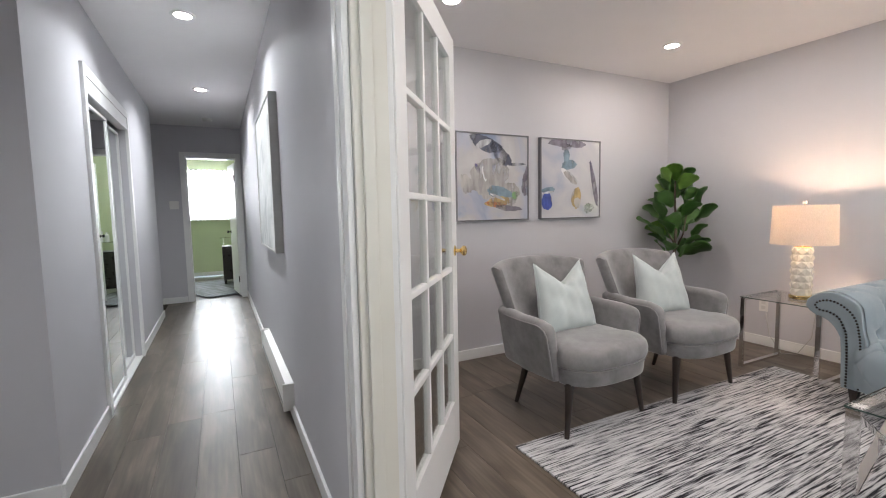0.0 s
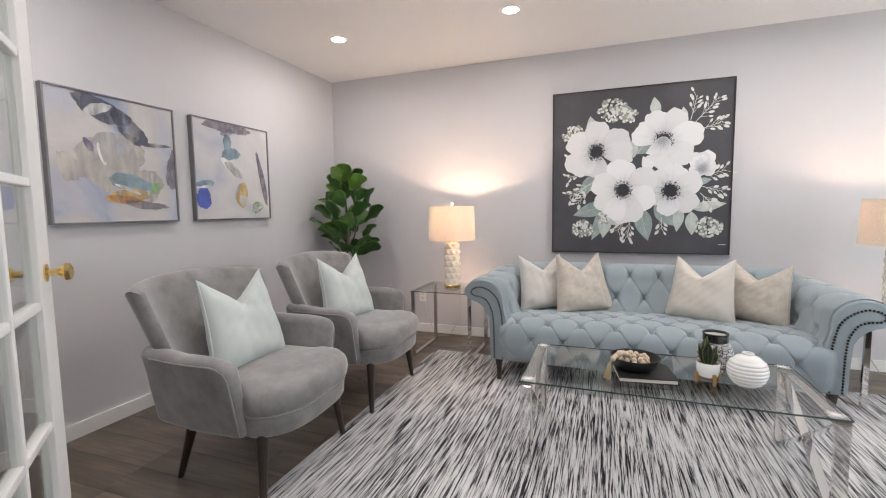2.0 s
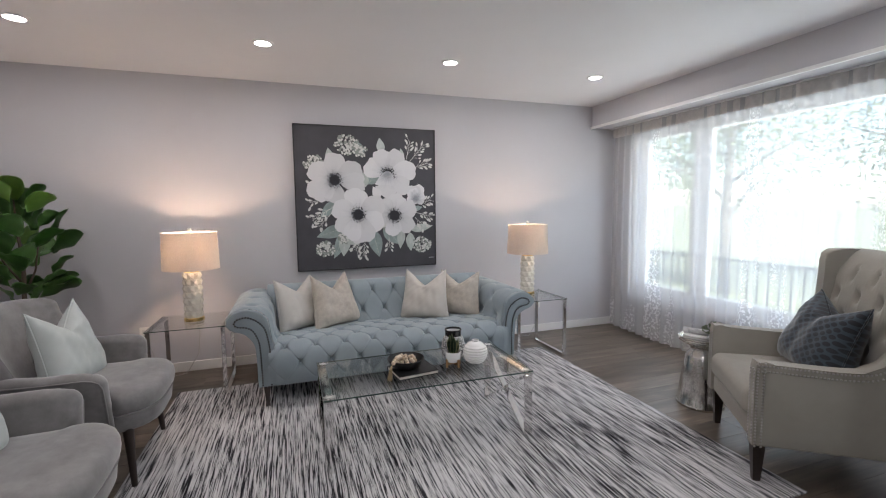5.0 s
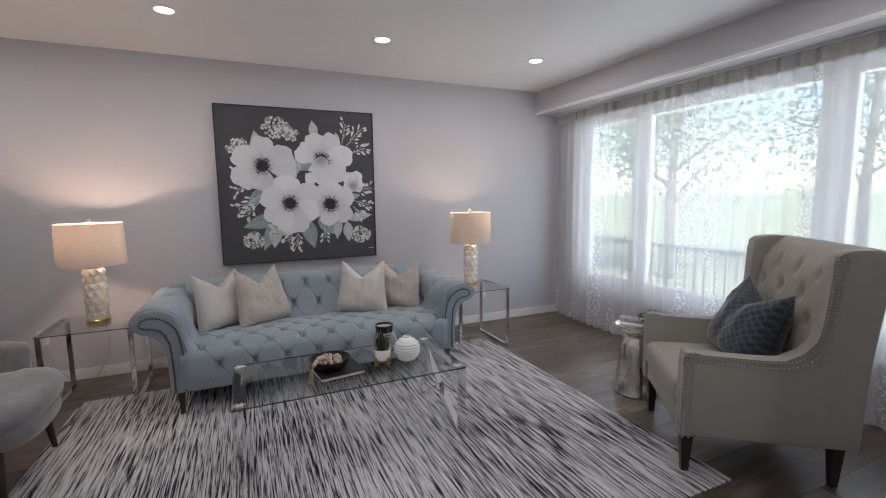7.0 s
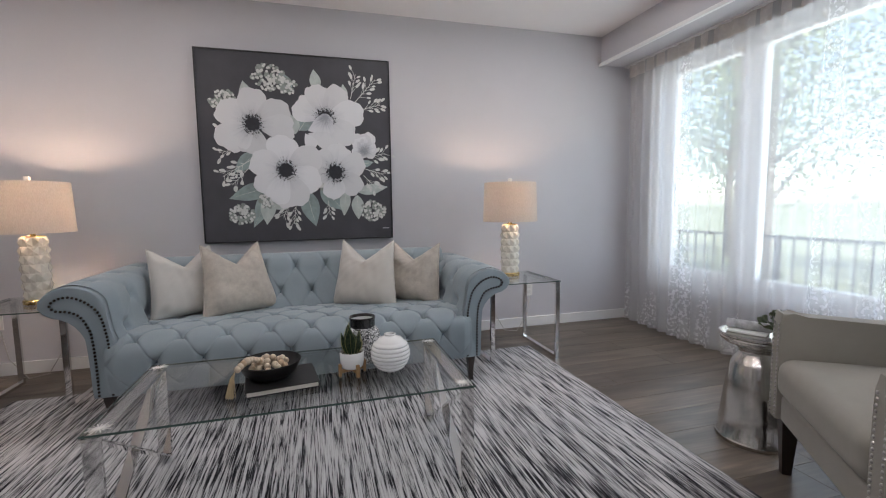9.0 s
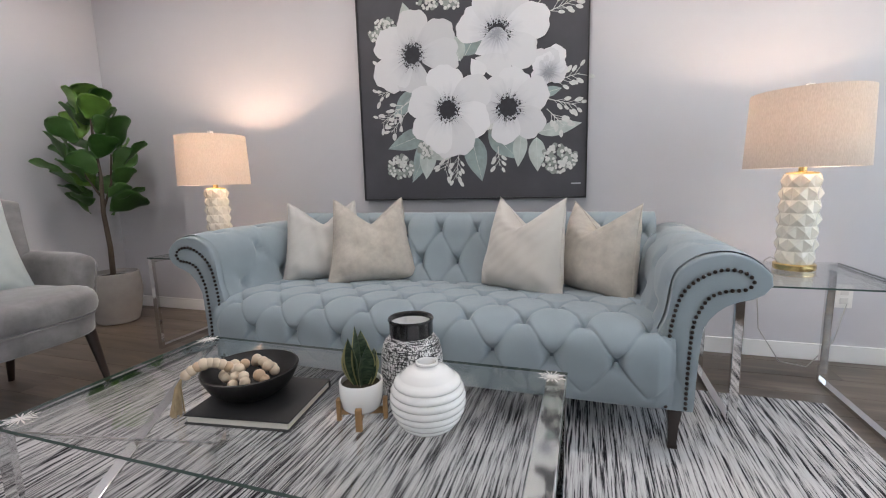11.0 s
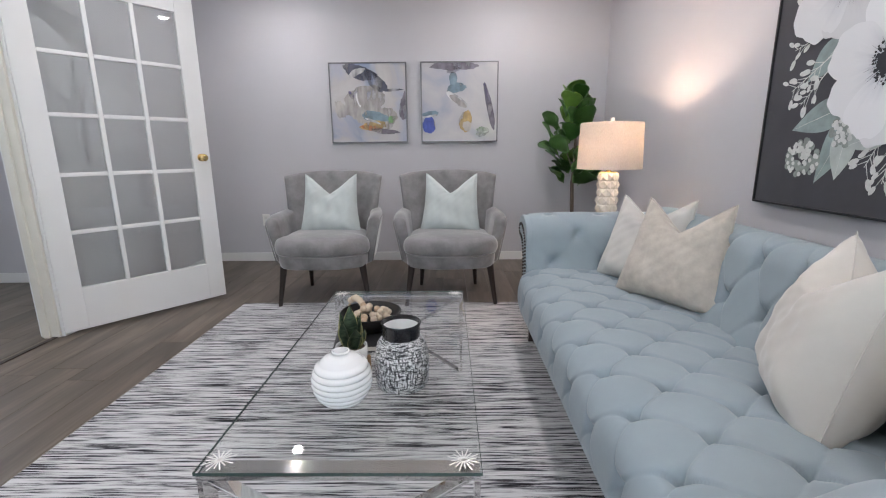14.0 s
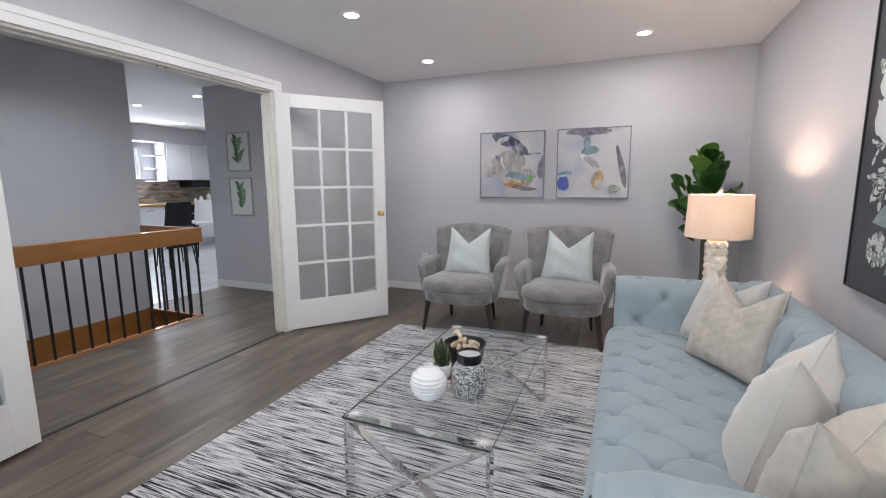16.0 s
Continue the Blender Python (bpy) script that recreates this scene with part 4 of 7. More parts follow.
# ---- glass tables ----
def coffee_table():
    th = thing("coffee_table", "rectangular glass coffee table on polished chrome X-shaped ends", "coffee table", (2.68, 0.20, 0.012))
    hx, hy, z = 0.305, 0.615, 0.372
    part("tabletop", boxes(((-hx, -hy, z - 0.010), (hx, hy, z)), bevel=0.0015), TGLASS, th, "clear glass top")
    edge = [((-hx - 0.0006, -hy, z - 0.0085), (-hx, hy, z - 0.0015)), ((hx, -hy, z - 0.0085), (hx + 0.0006, hy, z - 0.0015)), ((-hx, -hy - 0.0006, z - 0.0085), (hx, -hy, z - 0.0015)), ((-hx, hy, z - 0.0085), (hx, hy + 0.0006, z - 0.0015))]
    part("glass_edge", boxes(*edge), material("green_glass_edge", (0.06, 0.092, 0.083), 0.1, var=0.05), th, "dark polished glass edge")
    for s in (-1, 1):
        y = s * (hy - 0.028)
        end = part("end_frame", bar((-hx + 0.002, y, z - 0.0175), (hx - 0.002, y, z - 0.0175), 0.05, 0.013, (0, 1, 0)), CHROME, th, "polished chrome end frame")
        for sx in (-1, 1):
            part("post", bar((sx * (hx - 0.010), y, FZ), (sx * (hx - 0.010), y, z - 0.024), 0.05, 0.014, (0, 1, 0)), CHROME, end)
            part("brace", bar((sx * (hx - 0.024), y + sx * 0.004, z - 0.03), (-sx * (hx - 0.024), y + sx * 0.004, FZ + 0.008), 0.038, 0.008, (0, 1, 0)), CHROME, end)
            star = bmesh.new()
            for k in range(8):
                ang = math.pi * k / 8 + 0.1
                d = Vector((math.cos(ang), math.sin(ang), 0)) * (0.036 if k % 2 else 0.028)
                c = Vector((sx * (hx - 0.038), s * (hy - 0.038), z + 0.0007))
                bar(c - d, c + d, 0.0026, 0.0008, Vector((-d.y, d.x, 0)), star, 0)
            part("corner_disc", star, PLASTIC, end, "etched star on the glass corner")
    return th


coffee_table()


def end_table(x, y, label):
    th = thing("end_table", label, "side table", (x, y, 0.0), group="glass end tables")
    hx, hy, z = 0.262, 0.262, 0.515
    part("tabletop", boxes(((-hx, -hy, z - 0.008), (hx, hy, z)), bevel=0.001), TGLASS, th, "clear glass top")
    part("glass_edge", boxes(((-hx - 0.0006, -hy, z - 0.007), (-hx, hy, z - 0.001)), ((-hx, -hy - 0.0006, z - 0.007), (hx, -hy, z - 0.001)), ((-hx, hy, z - 0.007), (hx, hy + 0.0006, z - 0.001))), material("green_glass_edge", (0.06, 0.092, 0.083), 0.1, var=0.05), th)
    for s in (-1, 1):
        yy = s * (hy - 0.02)
        fr = part("side_frame", bar((-hx + 0.02, yy, FZ + 0.010), (hx - 0.02, yy, FZ + 0.010), 0.03, 0.02, (0, 1, 0)), CHROME, th, "polished chrome side frame")
        part("rail", bar((-hx + 0.02, yy, z - 0.018), (hx - 0.02, yy, z - 0.018), 0.03, 0.02, (0, 1, 0)), CHROME, fr)
        for sx in (-1, 1):
            part("post", bar((sx * (hx - 0.01), yy, FZ), (sx * (hx - 0.01), yy, z - 0.009), 0.03, 0.02, (0, 1, 0)), CHROME, fr)
    return th


end_table(3.845, -1.225, "square glass end table on a chrome frame beside the sofa")
end_table(3.935, 1.69, "square glass end table on a chrome frame near the plant")

# ---- table lamps ----
CERAMIC = material("cream_glazed_ceramic", (0.76, 0.72, 0.63), 0.22, var=0.03, scale=8, coat=0.4)


def shade_material():
    m = bpy.data.materials.new("cream_lampshade_cloth")
    m.use_nodes = True
    nt = m.node_tree
    nt.nodes.remove(nt.nodes["Principled BSDF"])
    d, t, mx = nt.nodes.new("ShaderNodeBsdfDiffuse"), nt.nodes.new("ShaderNodeBsdfTranslucent"), nt.nodes.new("ShaderNodeMixShader")
    f = noise_tex(nt, 320, 2, 0.5, (1, 1, 0.25))
    c = ramp(nt, f, [(0.3, (0.60, 0.545, 0.49)), (0.7, (0.70, 0.645, 0.59))])
    nt.links.new(c, d.inputs["Color"])
    nt.links.new(c, t.inputs["Color"])
    mx.inputs[0].default_value = 0.30
    nt.links.new(d.outputs[0], mx.inputs[1])
    nt.links.new(t.outputs[0], mx.inputs[2])
    nt.links.new(mx.outputs[0], nt.nodes["Material Output"].inputs["Surface"])
    return m


SHADE = shade_material()
BULB = glow_material("lamp_bulb_glow", (1.0, 0.80, 0.64), 6.0)


def table_lamp(x, y, z, label, watts):
    th = thing("table_lamp", label, "table lamp", (x, y, z), group="table lamps")
    part("base", lathe([(0, 0), (0.070, 0), (0.072, 0.003), (0.072, 0.021), (0.068, 0.025), (0, 0.025)], 36), BRASS, th, "round brass foot", 40)
    bm = bmesh.new()
    rows, n = 7, 8
    rings = []
    for i in range(2 * rows + 1):
        zz = 0.025 + 0.355 * i / (2 * rows)
        r = 0.060 + 0.004 * math.sin(math.pi * i / (2 * rows))
        ring = []
        for k in range(n * 2):
            rr = r + (0.0105 if (i % 2 == 1 and (k + (i // 2)) % 2 == 0) else -0.001)
            ang = 2 * math.pi * k / (n * 2)
            ring.append(bm.verts.new((rr * math.cos(ang), rr * math.sin(ang), zz)))
        rings.append(ring)
    for i, (a, b) in enumerate(zip(rings, rings[1:])):
        for k in range(n * 2):
            k2 = (k + 1) % (n * 2)
            if (k + i // 2 + i) % 2 == 0:
                bm.faces.new((a[k], a[k2], b[k]))
                bm.faces.new((a[k2], b[k2], b[k]))
            else:
                bm.faces.new((a[k], a[k2], b[k2]))
                bm.faces.new((a[k], b[k2], b[k]))
    bm.faces.new(rings[-1])
    bm.faces.new(rings[0][::-1])
    part("body", bm, CERAMIC, th, "cream ceramic body in diamond facets")
    part("neck", lathe([(0.0, 0.38), (0.052, 0.38), (0.055, 0.386), (0.014, 0.392), (0.014, 0.44), (0.017, 0.44), (0.017, 0.47), (0, 0.47)], 20), BRASS, th, "brass neck", 40)
    sh = lathe([(0.199, 0.405), (0.1995, 0.405), (0.190, 0.690), (0.1875, 0.690), (0.1965, 0.405), (0.199, 0.405)], 64)
    part("shade", sh, SHADE, th, "cream drum lampshade lit from inside", 40)
    spider = tube([(-0.188, 0, 0.66), (0.188, 0, 0.66)], 0.002, 6)
    tube([(0, -0.188, 0.66), (0, 0.188, 0.66)], 0.002, 6, spider)
    tube([(0, 0, 0.47), (0, 0, 0.70)], 0.003, 6, spider)
    part("harp", spider, BRASS, th)
    part("finial", boxes(((-0.012, -0.012, 0.700), (0.012, 0.012, 0.722)), bevel=0.003), PLASTIC, th, "small clear finial")
    b = bmesh.new()
    ball(b, (0, 0, 0.545), 0.028, 14, 10, 1.25)
    part("bulb", b, BULB, th, "glowing bulb", 180)
    lamp("lamp_bulb", "POINT", watts, (1.0, 0.71, 0.52), Matrix.Translation((x, y, z + 0.60)), soft=0.03)
    return th


table_lamp(3.93, -1.262, 0.515, "cream faceted ceramic lamp with a drum shade on the end table", 2.4)
table_lamp(3.955, 1.682, 0.515, "lit cream faceted ceramic lamp near the plant", 4.8)

# lamp cords
CORD = material("clear_grey_cord", (0.45, 0.44, 0.42), 0.4, var=0.05)
for _y, _d, _l in ((-1.26, -1, "pale lamp cord hanging to the wall socket"), (1.72, 1, "pale lamp cord trailing to the wall")):
    _c = [(4.02, _y, 0.522), (4.16, _y, 0.524), (4.23, _y, 0.50), (4.235, _y - _d * 0.02, 0.35), (4.24, _y, 0.16), (4.25, _y + _d * 0.1, FZ + 0.03), (4.27, _y + _d * 0.22, FZ + 0.006), (4.30, _y + _d * 0.33, 0.10), (4.375, _y + _d * 0.40, 0.27)]
    tagged(part("lamp_cord", tube(_c, 0.0028, 6), CORD, None, "", 180), _l, "cable")


def outlet(at, turn, label="white wall socket plate with two outlets"):
    th = thing("wall_outlet", label, "wall outlet", at, turn)
    part("plate", boxes(((-0.036, -0.006, -0.058), (0.036, 0.0, 0.058)), bevel=0.003), PLASTIC, th)
    for z in (-0.022, 0.022):
        part("socket", boxes(((-0.017, -0.009, z - 0.016), (0.017, -0.005, z + 0.016)), bevel=0.003), material("socket_plastic", (0.66, 0.65, 0.62), 0.4, var=0.03), th)
    return th


outlet((1.105, NY, 0.385), 0)
outlet((EX, -1.655, 0.30), -90)
outlet((EX, 2.15, 0.33), -90)
outlet((WX, -0.70, 0.325), 90)


# ---- pictures ----
def picture_frame(name, label, category, at, turn, w, h, depth, frame_mat, canvas_mat, rim=0.012):
    """Hangs on a wall at its back (y = 0), faces -y."""
    th = thing(name, label, category, at, turn)
    part("frame", boxes(((-w / 2, -depth, 0), (-w / 2 + rim, 0, h)), ((w / 2 - rim, -depth, 0), (w / 2, 0, h)), ((-w / 2 + rim, -depth, 0), (w / 2 - rim, 0, rim)), ((-w / 2 + rim, -depth, h - rim), (w / 2 - rim, 0, h)), bevel=0.0015), frame_mat, th)
    part("canvas", boxes(((-w / 2 + rim, -depth + 0.008, rim), (w / 2 - rim, -0.002, h - rim))), canvas_mat, th)
    return th


def blob(bm, cx, cz, rx, rz, turn, y, jag, seed, mat=0, n=40, lobes=3):
    """A ragged flat patch of paint."""
    rnd = random.Random(seed)
    ph = [rnd.uniform(0, 6.28) for _ in range(6)]
    ring = []
    for i in range(n):
        a = 2 * math.pi * i / n
        r = 1 + jag * (0.5 * math.sin(lobes * a + ph[0]) + 0.3 * math.sin((lobes + 4) * a + ph[1]) + 0.25 * math.sin((2 * lobes + 9) * a + ph[2])) + rnd.uniform(-jag, jag) * 0.18
        px, pz = rx * r * math.cos(a), rz * r * math.sin(a)
        ring.append(bm.verts.new((cx + px * math.cos(turn) - pz * math.sin(turn), y, cz + px * math.sin(turn) + pz * math.cos(turn))))
    f = bm.faces.new(ring)
    f.material_index = mat
    return f


def canvas_material(name, stops, scale, stretch=(1, 1, 1), distort=0.8, offset=(0, 0, 0)):
    m = bpy.data.materials.new(name)
    m.use_nodes = True
    nt = m.node_tree
    b = nt.nodes["Principled BSDF"]
    tc, mp, nz = nt.nodes.new("ShaderNodeTexCoord"), nt.nodes.new("ShaderNodeMapping"), nt.nodes.new("ShaderNodeTexNoise")
    mp.inputs["Scale"].default_value, mp.inputs["Location"].default_value = stretch, offset
    nz.inputs["Scale"].default_value, nz.inputs["Detail"].default_value, nz.inputs["Distortion"].default_value = scale, 4, distort
    nt.links.new(tc.outputs["Object"], mp.inputs["Vector"])
    nt.links.new(mp.outputs[0], nz.inputs["Vector"])
    nt.links.new(ramp(nt, nz.outputs["Fac"], stops), b.inputs["Base Color"])
    b.inputs["Roughness"].default_value = 0.6
    weave = noise_tex(nt, 500, 2, 0.5)
    bp = nt.nodes.new("ShaderNodeBump")
    bp.inputs["Strength"].default_value, bp.inputs["Distance"].default_value = 0.15, 0.001
    nt.links.new(weave, bp.inputs["Height"])
    nt.links.new(bp.outputs[0], b.inputs["Normal"])
    return m


SILVER = material("dark_silver_frame", (0.20, 0.20, 0.21), 0.35, metal=0.7, var=0.1, scale=10)
WASH_A = canvas_material("lavender_wash_canvas", [(0.28, (0.24, 0.29, 0.42)), (0.42, (0.43, 0.44, 0.51)), (0.52, (0.49, 0.475, 0.475)), (0.65, (0.56, 0.545, 0.54))], 3.0, offset=(1.2, 0, 3.1))
WASH_B = canvas_material("pearl_wash_canvas", [(0.28, (0.36, 0.39, 0.48)), (0.42, (0.48, 0.48, 0.52)), (0.55, (0.55, 0.54, 0.55)), (0.7, (0.62, 0.61, 0.60))], 2.6, offset=(4.2, 0, 1.1))


def stroke_material(name, col, var=0.3, scale=14, stretch=(1, 1, 2), cover=(0.15, 0.95)):
    """Thin paint that lets the wash below show through in streaks."""
    m = material(name, col, 0.55, var=var, scale=scale, stretch=stretch, bump=0.15, bscale=90)
    nt = m.node_tree
    tr, mx = nt.nodes.new("ShaderNodeBsdfTransparent"), nt.nodes.new("ShaderNodeMixShader")
    f = noise_tex(nt, 5, 3, 0.5, (2.2, 1, 0.7), offset=(col[0] * 9, 0, col[2] * 7))
    v = ramp(nt, f, [(0.30, (cover[0],) * 3), (0.60, (cover[1],) * 3)])
    nt.links.new(v, mx.inputs[0])
    nt.links.new(tr.outputs[0], mx.inputs[1])
    nt.links.new(nt.nodes["Principled BSDF"].outputs[0], mx.inputs[2])
    nt.links.new(mx.outputs[0], nt.nodes["Material Output"].inputs["Surface"])
    return m


INKS = [stroke_material("slate_paint", (0.085, 0.092, 0.130)), stroke_material("teal_grey_paint", (0.20, 0.29, 0.35)), stroke_material("ochre_paint", (0.55, 0.40, 0.17)), stroke_material("orange_paint", (0.58, 0.23, 0.09)), stroke_material("green_paint", (0.22, 0.42, 0.17)), stroke_material("ultramarine_paint", (0.06, 0.10, 0.42)), stroke_material("white_paint_stroke", (0.72, 0.72, 0.73), 0.06), stroke_material("pale_beige_paint", (0.52, 0.49, 0.46), 0.10), stroke_material("violet_paint", (0.14, 0.12, 0.28)), stroke_material("mauve_grey_paint", (0.20, 0.18, 0.22))]


def abstract(x, label, wash, strokes):
    """strokes: (across, up, half width, half height, turn, ink, jag), in shares of the canvas."""
    w = 0.718
    th = picture_frame("painting", label, "painting", (x, NY, 1.125), 0, w, w, 0.038, SILVER, wash, 0.010)
    for i, (u, v, a, b, t, ink, jag) in enumerate(strokes):
        bm = bmesh.new()
        f = blob(bm, 0, 0, a * w * 1.12, b * w * 1.12, t, 0, jag * 0.5, 11 * i + int(x * 10))
        lim = w / 2 - 0.012
        cx, cz = (u - 0.5) * w, v * w
        for vert in bm.verts:
            vert.co.x = max(-lim, min(lim, vert.co.x + cx))
            vert.co.z = max(0.012, min(w - 0.012, vert.co.z + cz))
            vert.co.y = -0.0304 - 0.0003 * i
        part("paint_stroke", bm, INKS[ink], th)
    return th


abstract(2.1815, "square abstract painting in slate, ochre and teal", WASH_A, [
    (0.45, 0.50, 0.24, 0.20, 0.5, 7, 0.25), (0.66, 0.30, 0.18, 0.14, 0.1, 7, 0.3), (0.40, 0.88, 0.20, 0.075, -0.3, 0, 0.3), (0.60, 0.77, 0.17, 0.070, -0.75, 0, 0.3),
    (0.36, 0.88, 0.10, 0.035, 0.4, 6, 0.3), (0.28, 0.60, 0.025, 0.05, 0.5, 8, 0.3), (0.37, 0.54, 0.022, 0.08, 0.25, 6, 0.1), (0.38, 0.55, 0.016, 0.07, 0.2, 7, 0.1),
    (0.82, 0.66, 0.11, 0.015, 0.05, 0, 0.4), (0.97, 0.45, 0.06, 0.16, -0.1, 9, 0.35), (0.58, 0.33, 0.16, 0.06, -0.15, 1, 0.3), (0.56, 0.22, 0.16, 0.05, 0.1, 2, 0.3),
    (0.52, 0.19, 0.12, 0.028, -0.1, 3, 0.4), (0.70, 0.145, 0.17, 0.03, -0.1, 9, 0.4), (0.55, 0.275, 0.10, 0.014, -0.35, 6, 0.2), (0.80, 0.30, 0.05, 0.035, 0.6, 4, 0.4), (0.14, 0.42, 0.07, 0.10, 0.5, 7, 0.5)])
abstract(3.0305, "square abstract painting in pearl grey with a blue corner", WASH_B, [
    (0.44, 0.95, 0.27, 0.05, 0.0, 9, 0.3), (0.42, 0.90, 0.08, 0.035, 0.2, 9, 0.4), (0.42, 0.78, 0.045, 0.09, 0.0, 1, 0.25), (0.46, 0.68, 0.11, 0.055, 0.15, 1, 0.3),
    (0.47, 0.53, 0.15, 0.045, -0.6, 6, 0.15), (0.48, 0.515, 0.12, 0.030, -0.6, 7, 0.15), (0.89, 0.44, 0.035, 0.27, 0.22, 9, 0.25), (0.85, 0.62, 0.015, 0.10, 0.25, 8, 0.2),
    (0.12, 0.36, 0.10, 0.03, 0.1, 1, 0.3), (0.10, 0.22, 0.075, 0.10, 0.0, 5, 0.25), (0.12, 0.33, 0.09, 0.012, 0.15, 6, 0.3), (0.58, 0.26, 0.075, 0.12, -0.1, 2, 0.25), (0.60, 0.20, 0.05, 0.06, 0.2, 7, 0.3), (0.80, 0.13, 0.075, 0.055, 0.3, 4, 0.4), (0.80, 0.115, 0.09, 0.010, 0.3, 6, 0.3)])


def petal_material(name, cx, cz, reach, edge=1.0):
    """White petals that darken to grey round the heart at (cx, cz), with fine radial streaks."""
    m = bpy.data.materials.new(name)
    m.use_nodes = True
    nt = m.node_tree
    b = nt.nodes["Principled BSDF"]
    tc, sub, ln = nt.nodes.new("ShaderNodeTexCoord"), nt.nodes.new("ShaderNodeVectorMath"), nt.nodes.new("ShaderNodeVectorMath")
    sub.operation, ln.operation = "SUBTRACT", "LENGTH"
    sub.inputs[1].default_value = (cx, -0.035, cz)
    nt.links.new(tc.outputs["Object"], sub.inputs[0])
    nt.links.new(sub.outputs["Vector"], ln.inputs[0])
    nrm = nt.nodes.new("ShaderNodeVectorMath")
    nrm.operation = "NORMALIZE"
    nt.links.new(sub.outputs["Vector"], nrm.inputs[0])
    nz = nt.nodes.new("ShaderNodeTexNoise")
    nz.inputs["Scale"].default_value, nz.inputs["Detail"].default_value = 7.0, 4
    nt.links.new(nrm.outputs["Vector"], nz.inputs["Vector"])
    cloud = noise_tex(nt, 7, 4, 0.6)
    k = nt.nodes.new("ShaderNodeMath")
    k.operation, k.inputs[1].default_value = "MULTIPLY_ADD", 0.42
    nt.links.new(nz.outputs["Fac"], k.inputs[0])
    d = nt.nodes.new("ShaderNodeMath")
    d.operation, d.inputs[1].default_value = "DIVIDE", reach
    nt.links.new(ln.outputs["Value"], d.inputs[0])
    nt.links.new(d.outputs[0], k.inputs[2])
    k2 = nt.nodes.new("ShaderNodeMath")
    k2.operation, k2.inputs[1].default_value = "MULTIPLY_ADD", 0.35
    nt.links.new(cloud, k2.inputs[0])
    nt.links.new(k.outputs[0], k2.inputs[2])
    col = ramp(nt, k2.outputs[0], [(0.46, shade((0.32, 0.33, 0.37), edge)), (0.60, shade((0.55, 0.56, 0.60), edge)), (0.74, shade((0.68, 0.685, 0.71), edge)), (0.95, shade((0.76, 0.76, 0.78), edge))])
    nt.links.new(col, b.inputs["Base Color"])
    b.inputs["Roughness"].default_value = 0.6
    return m


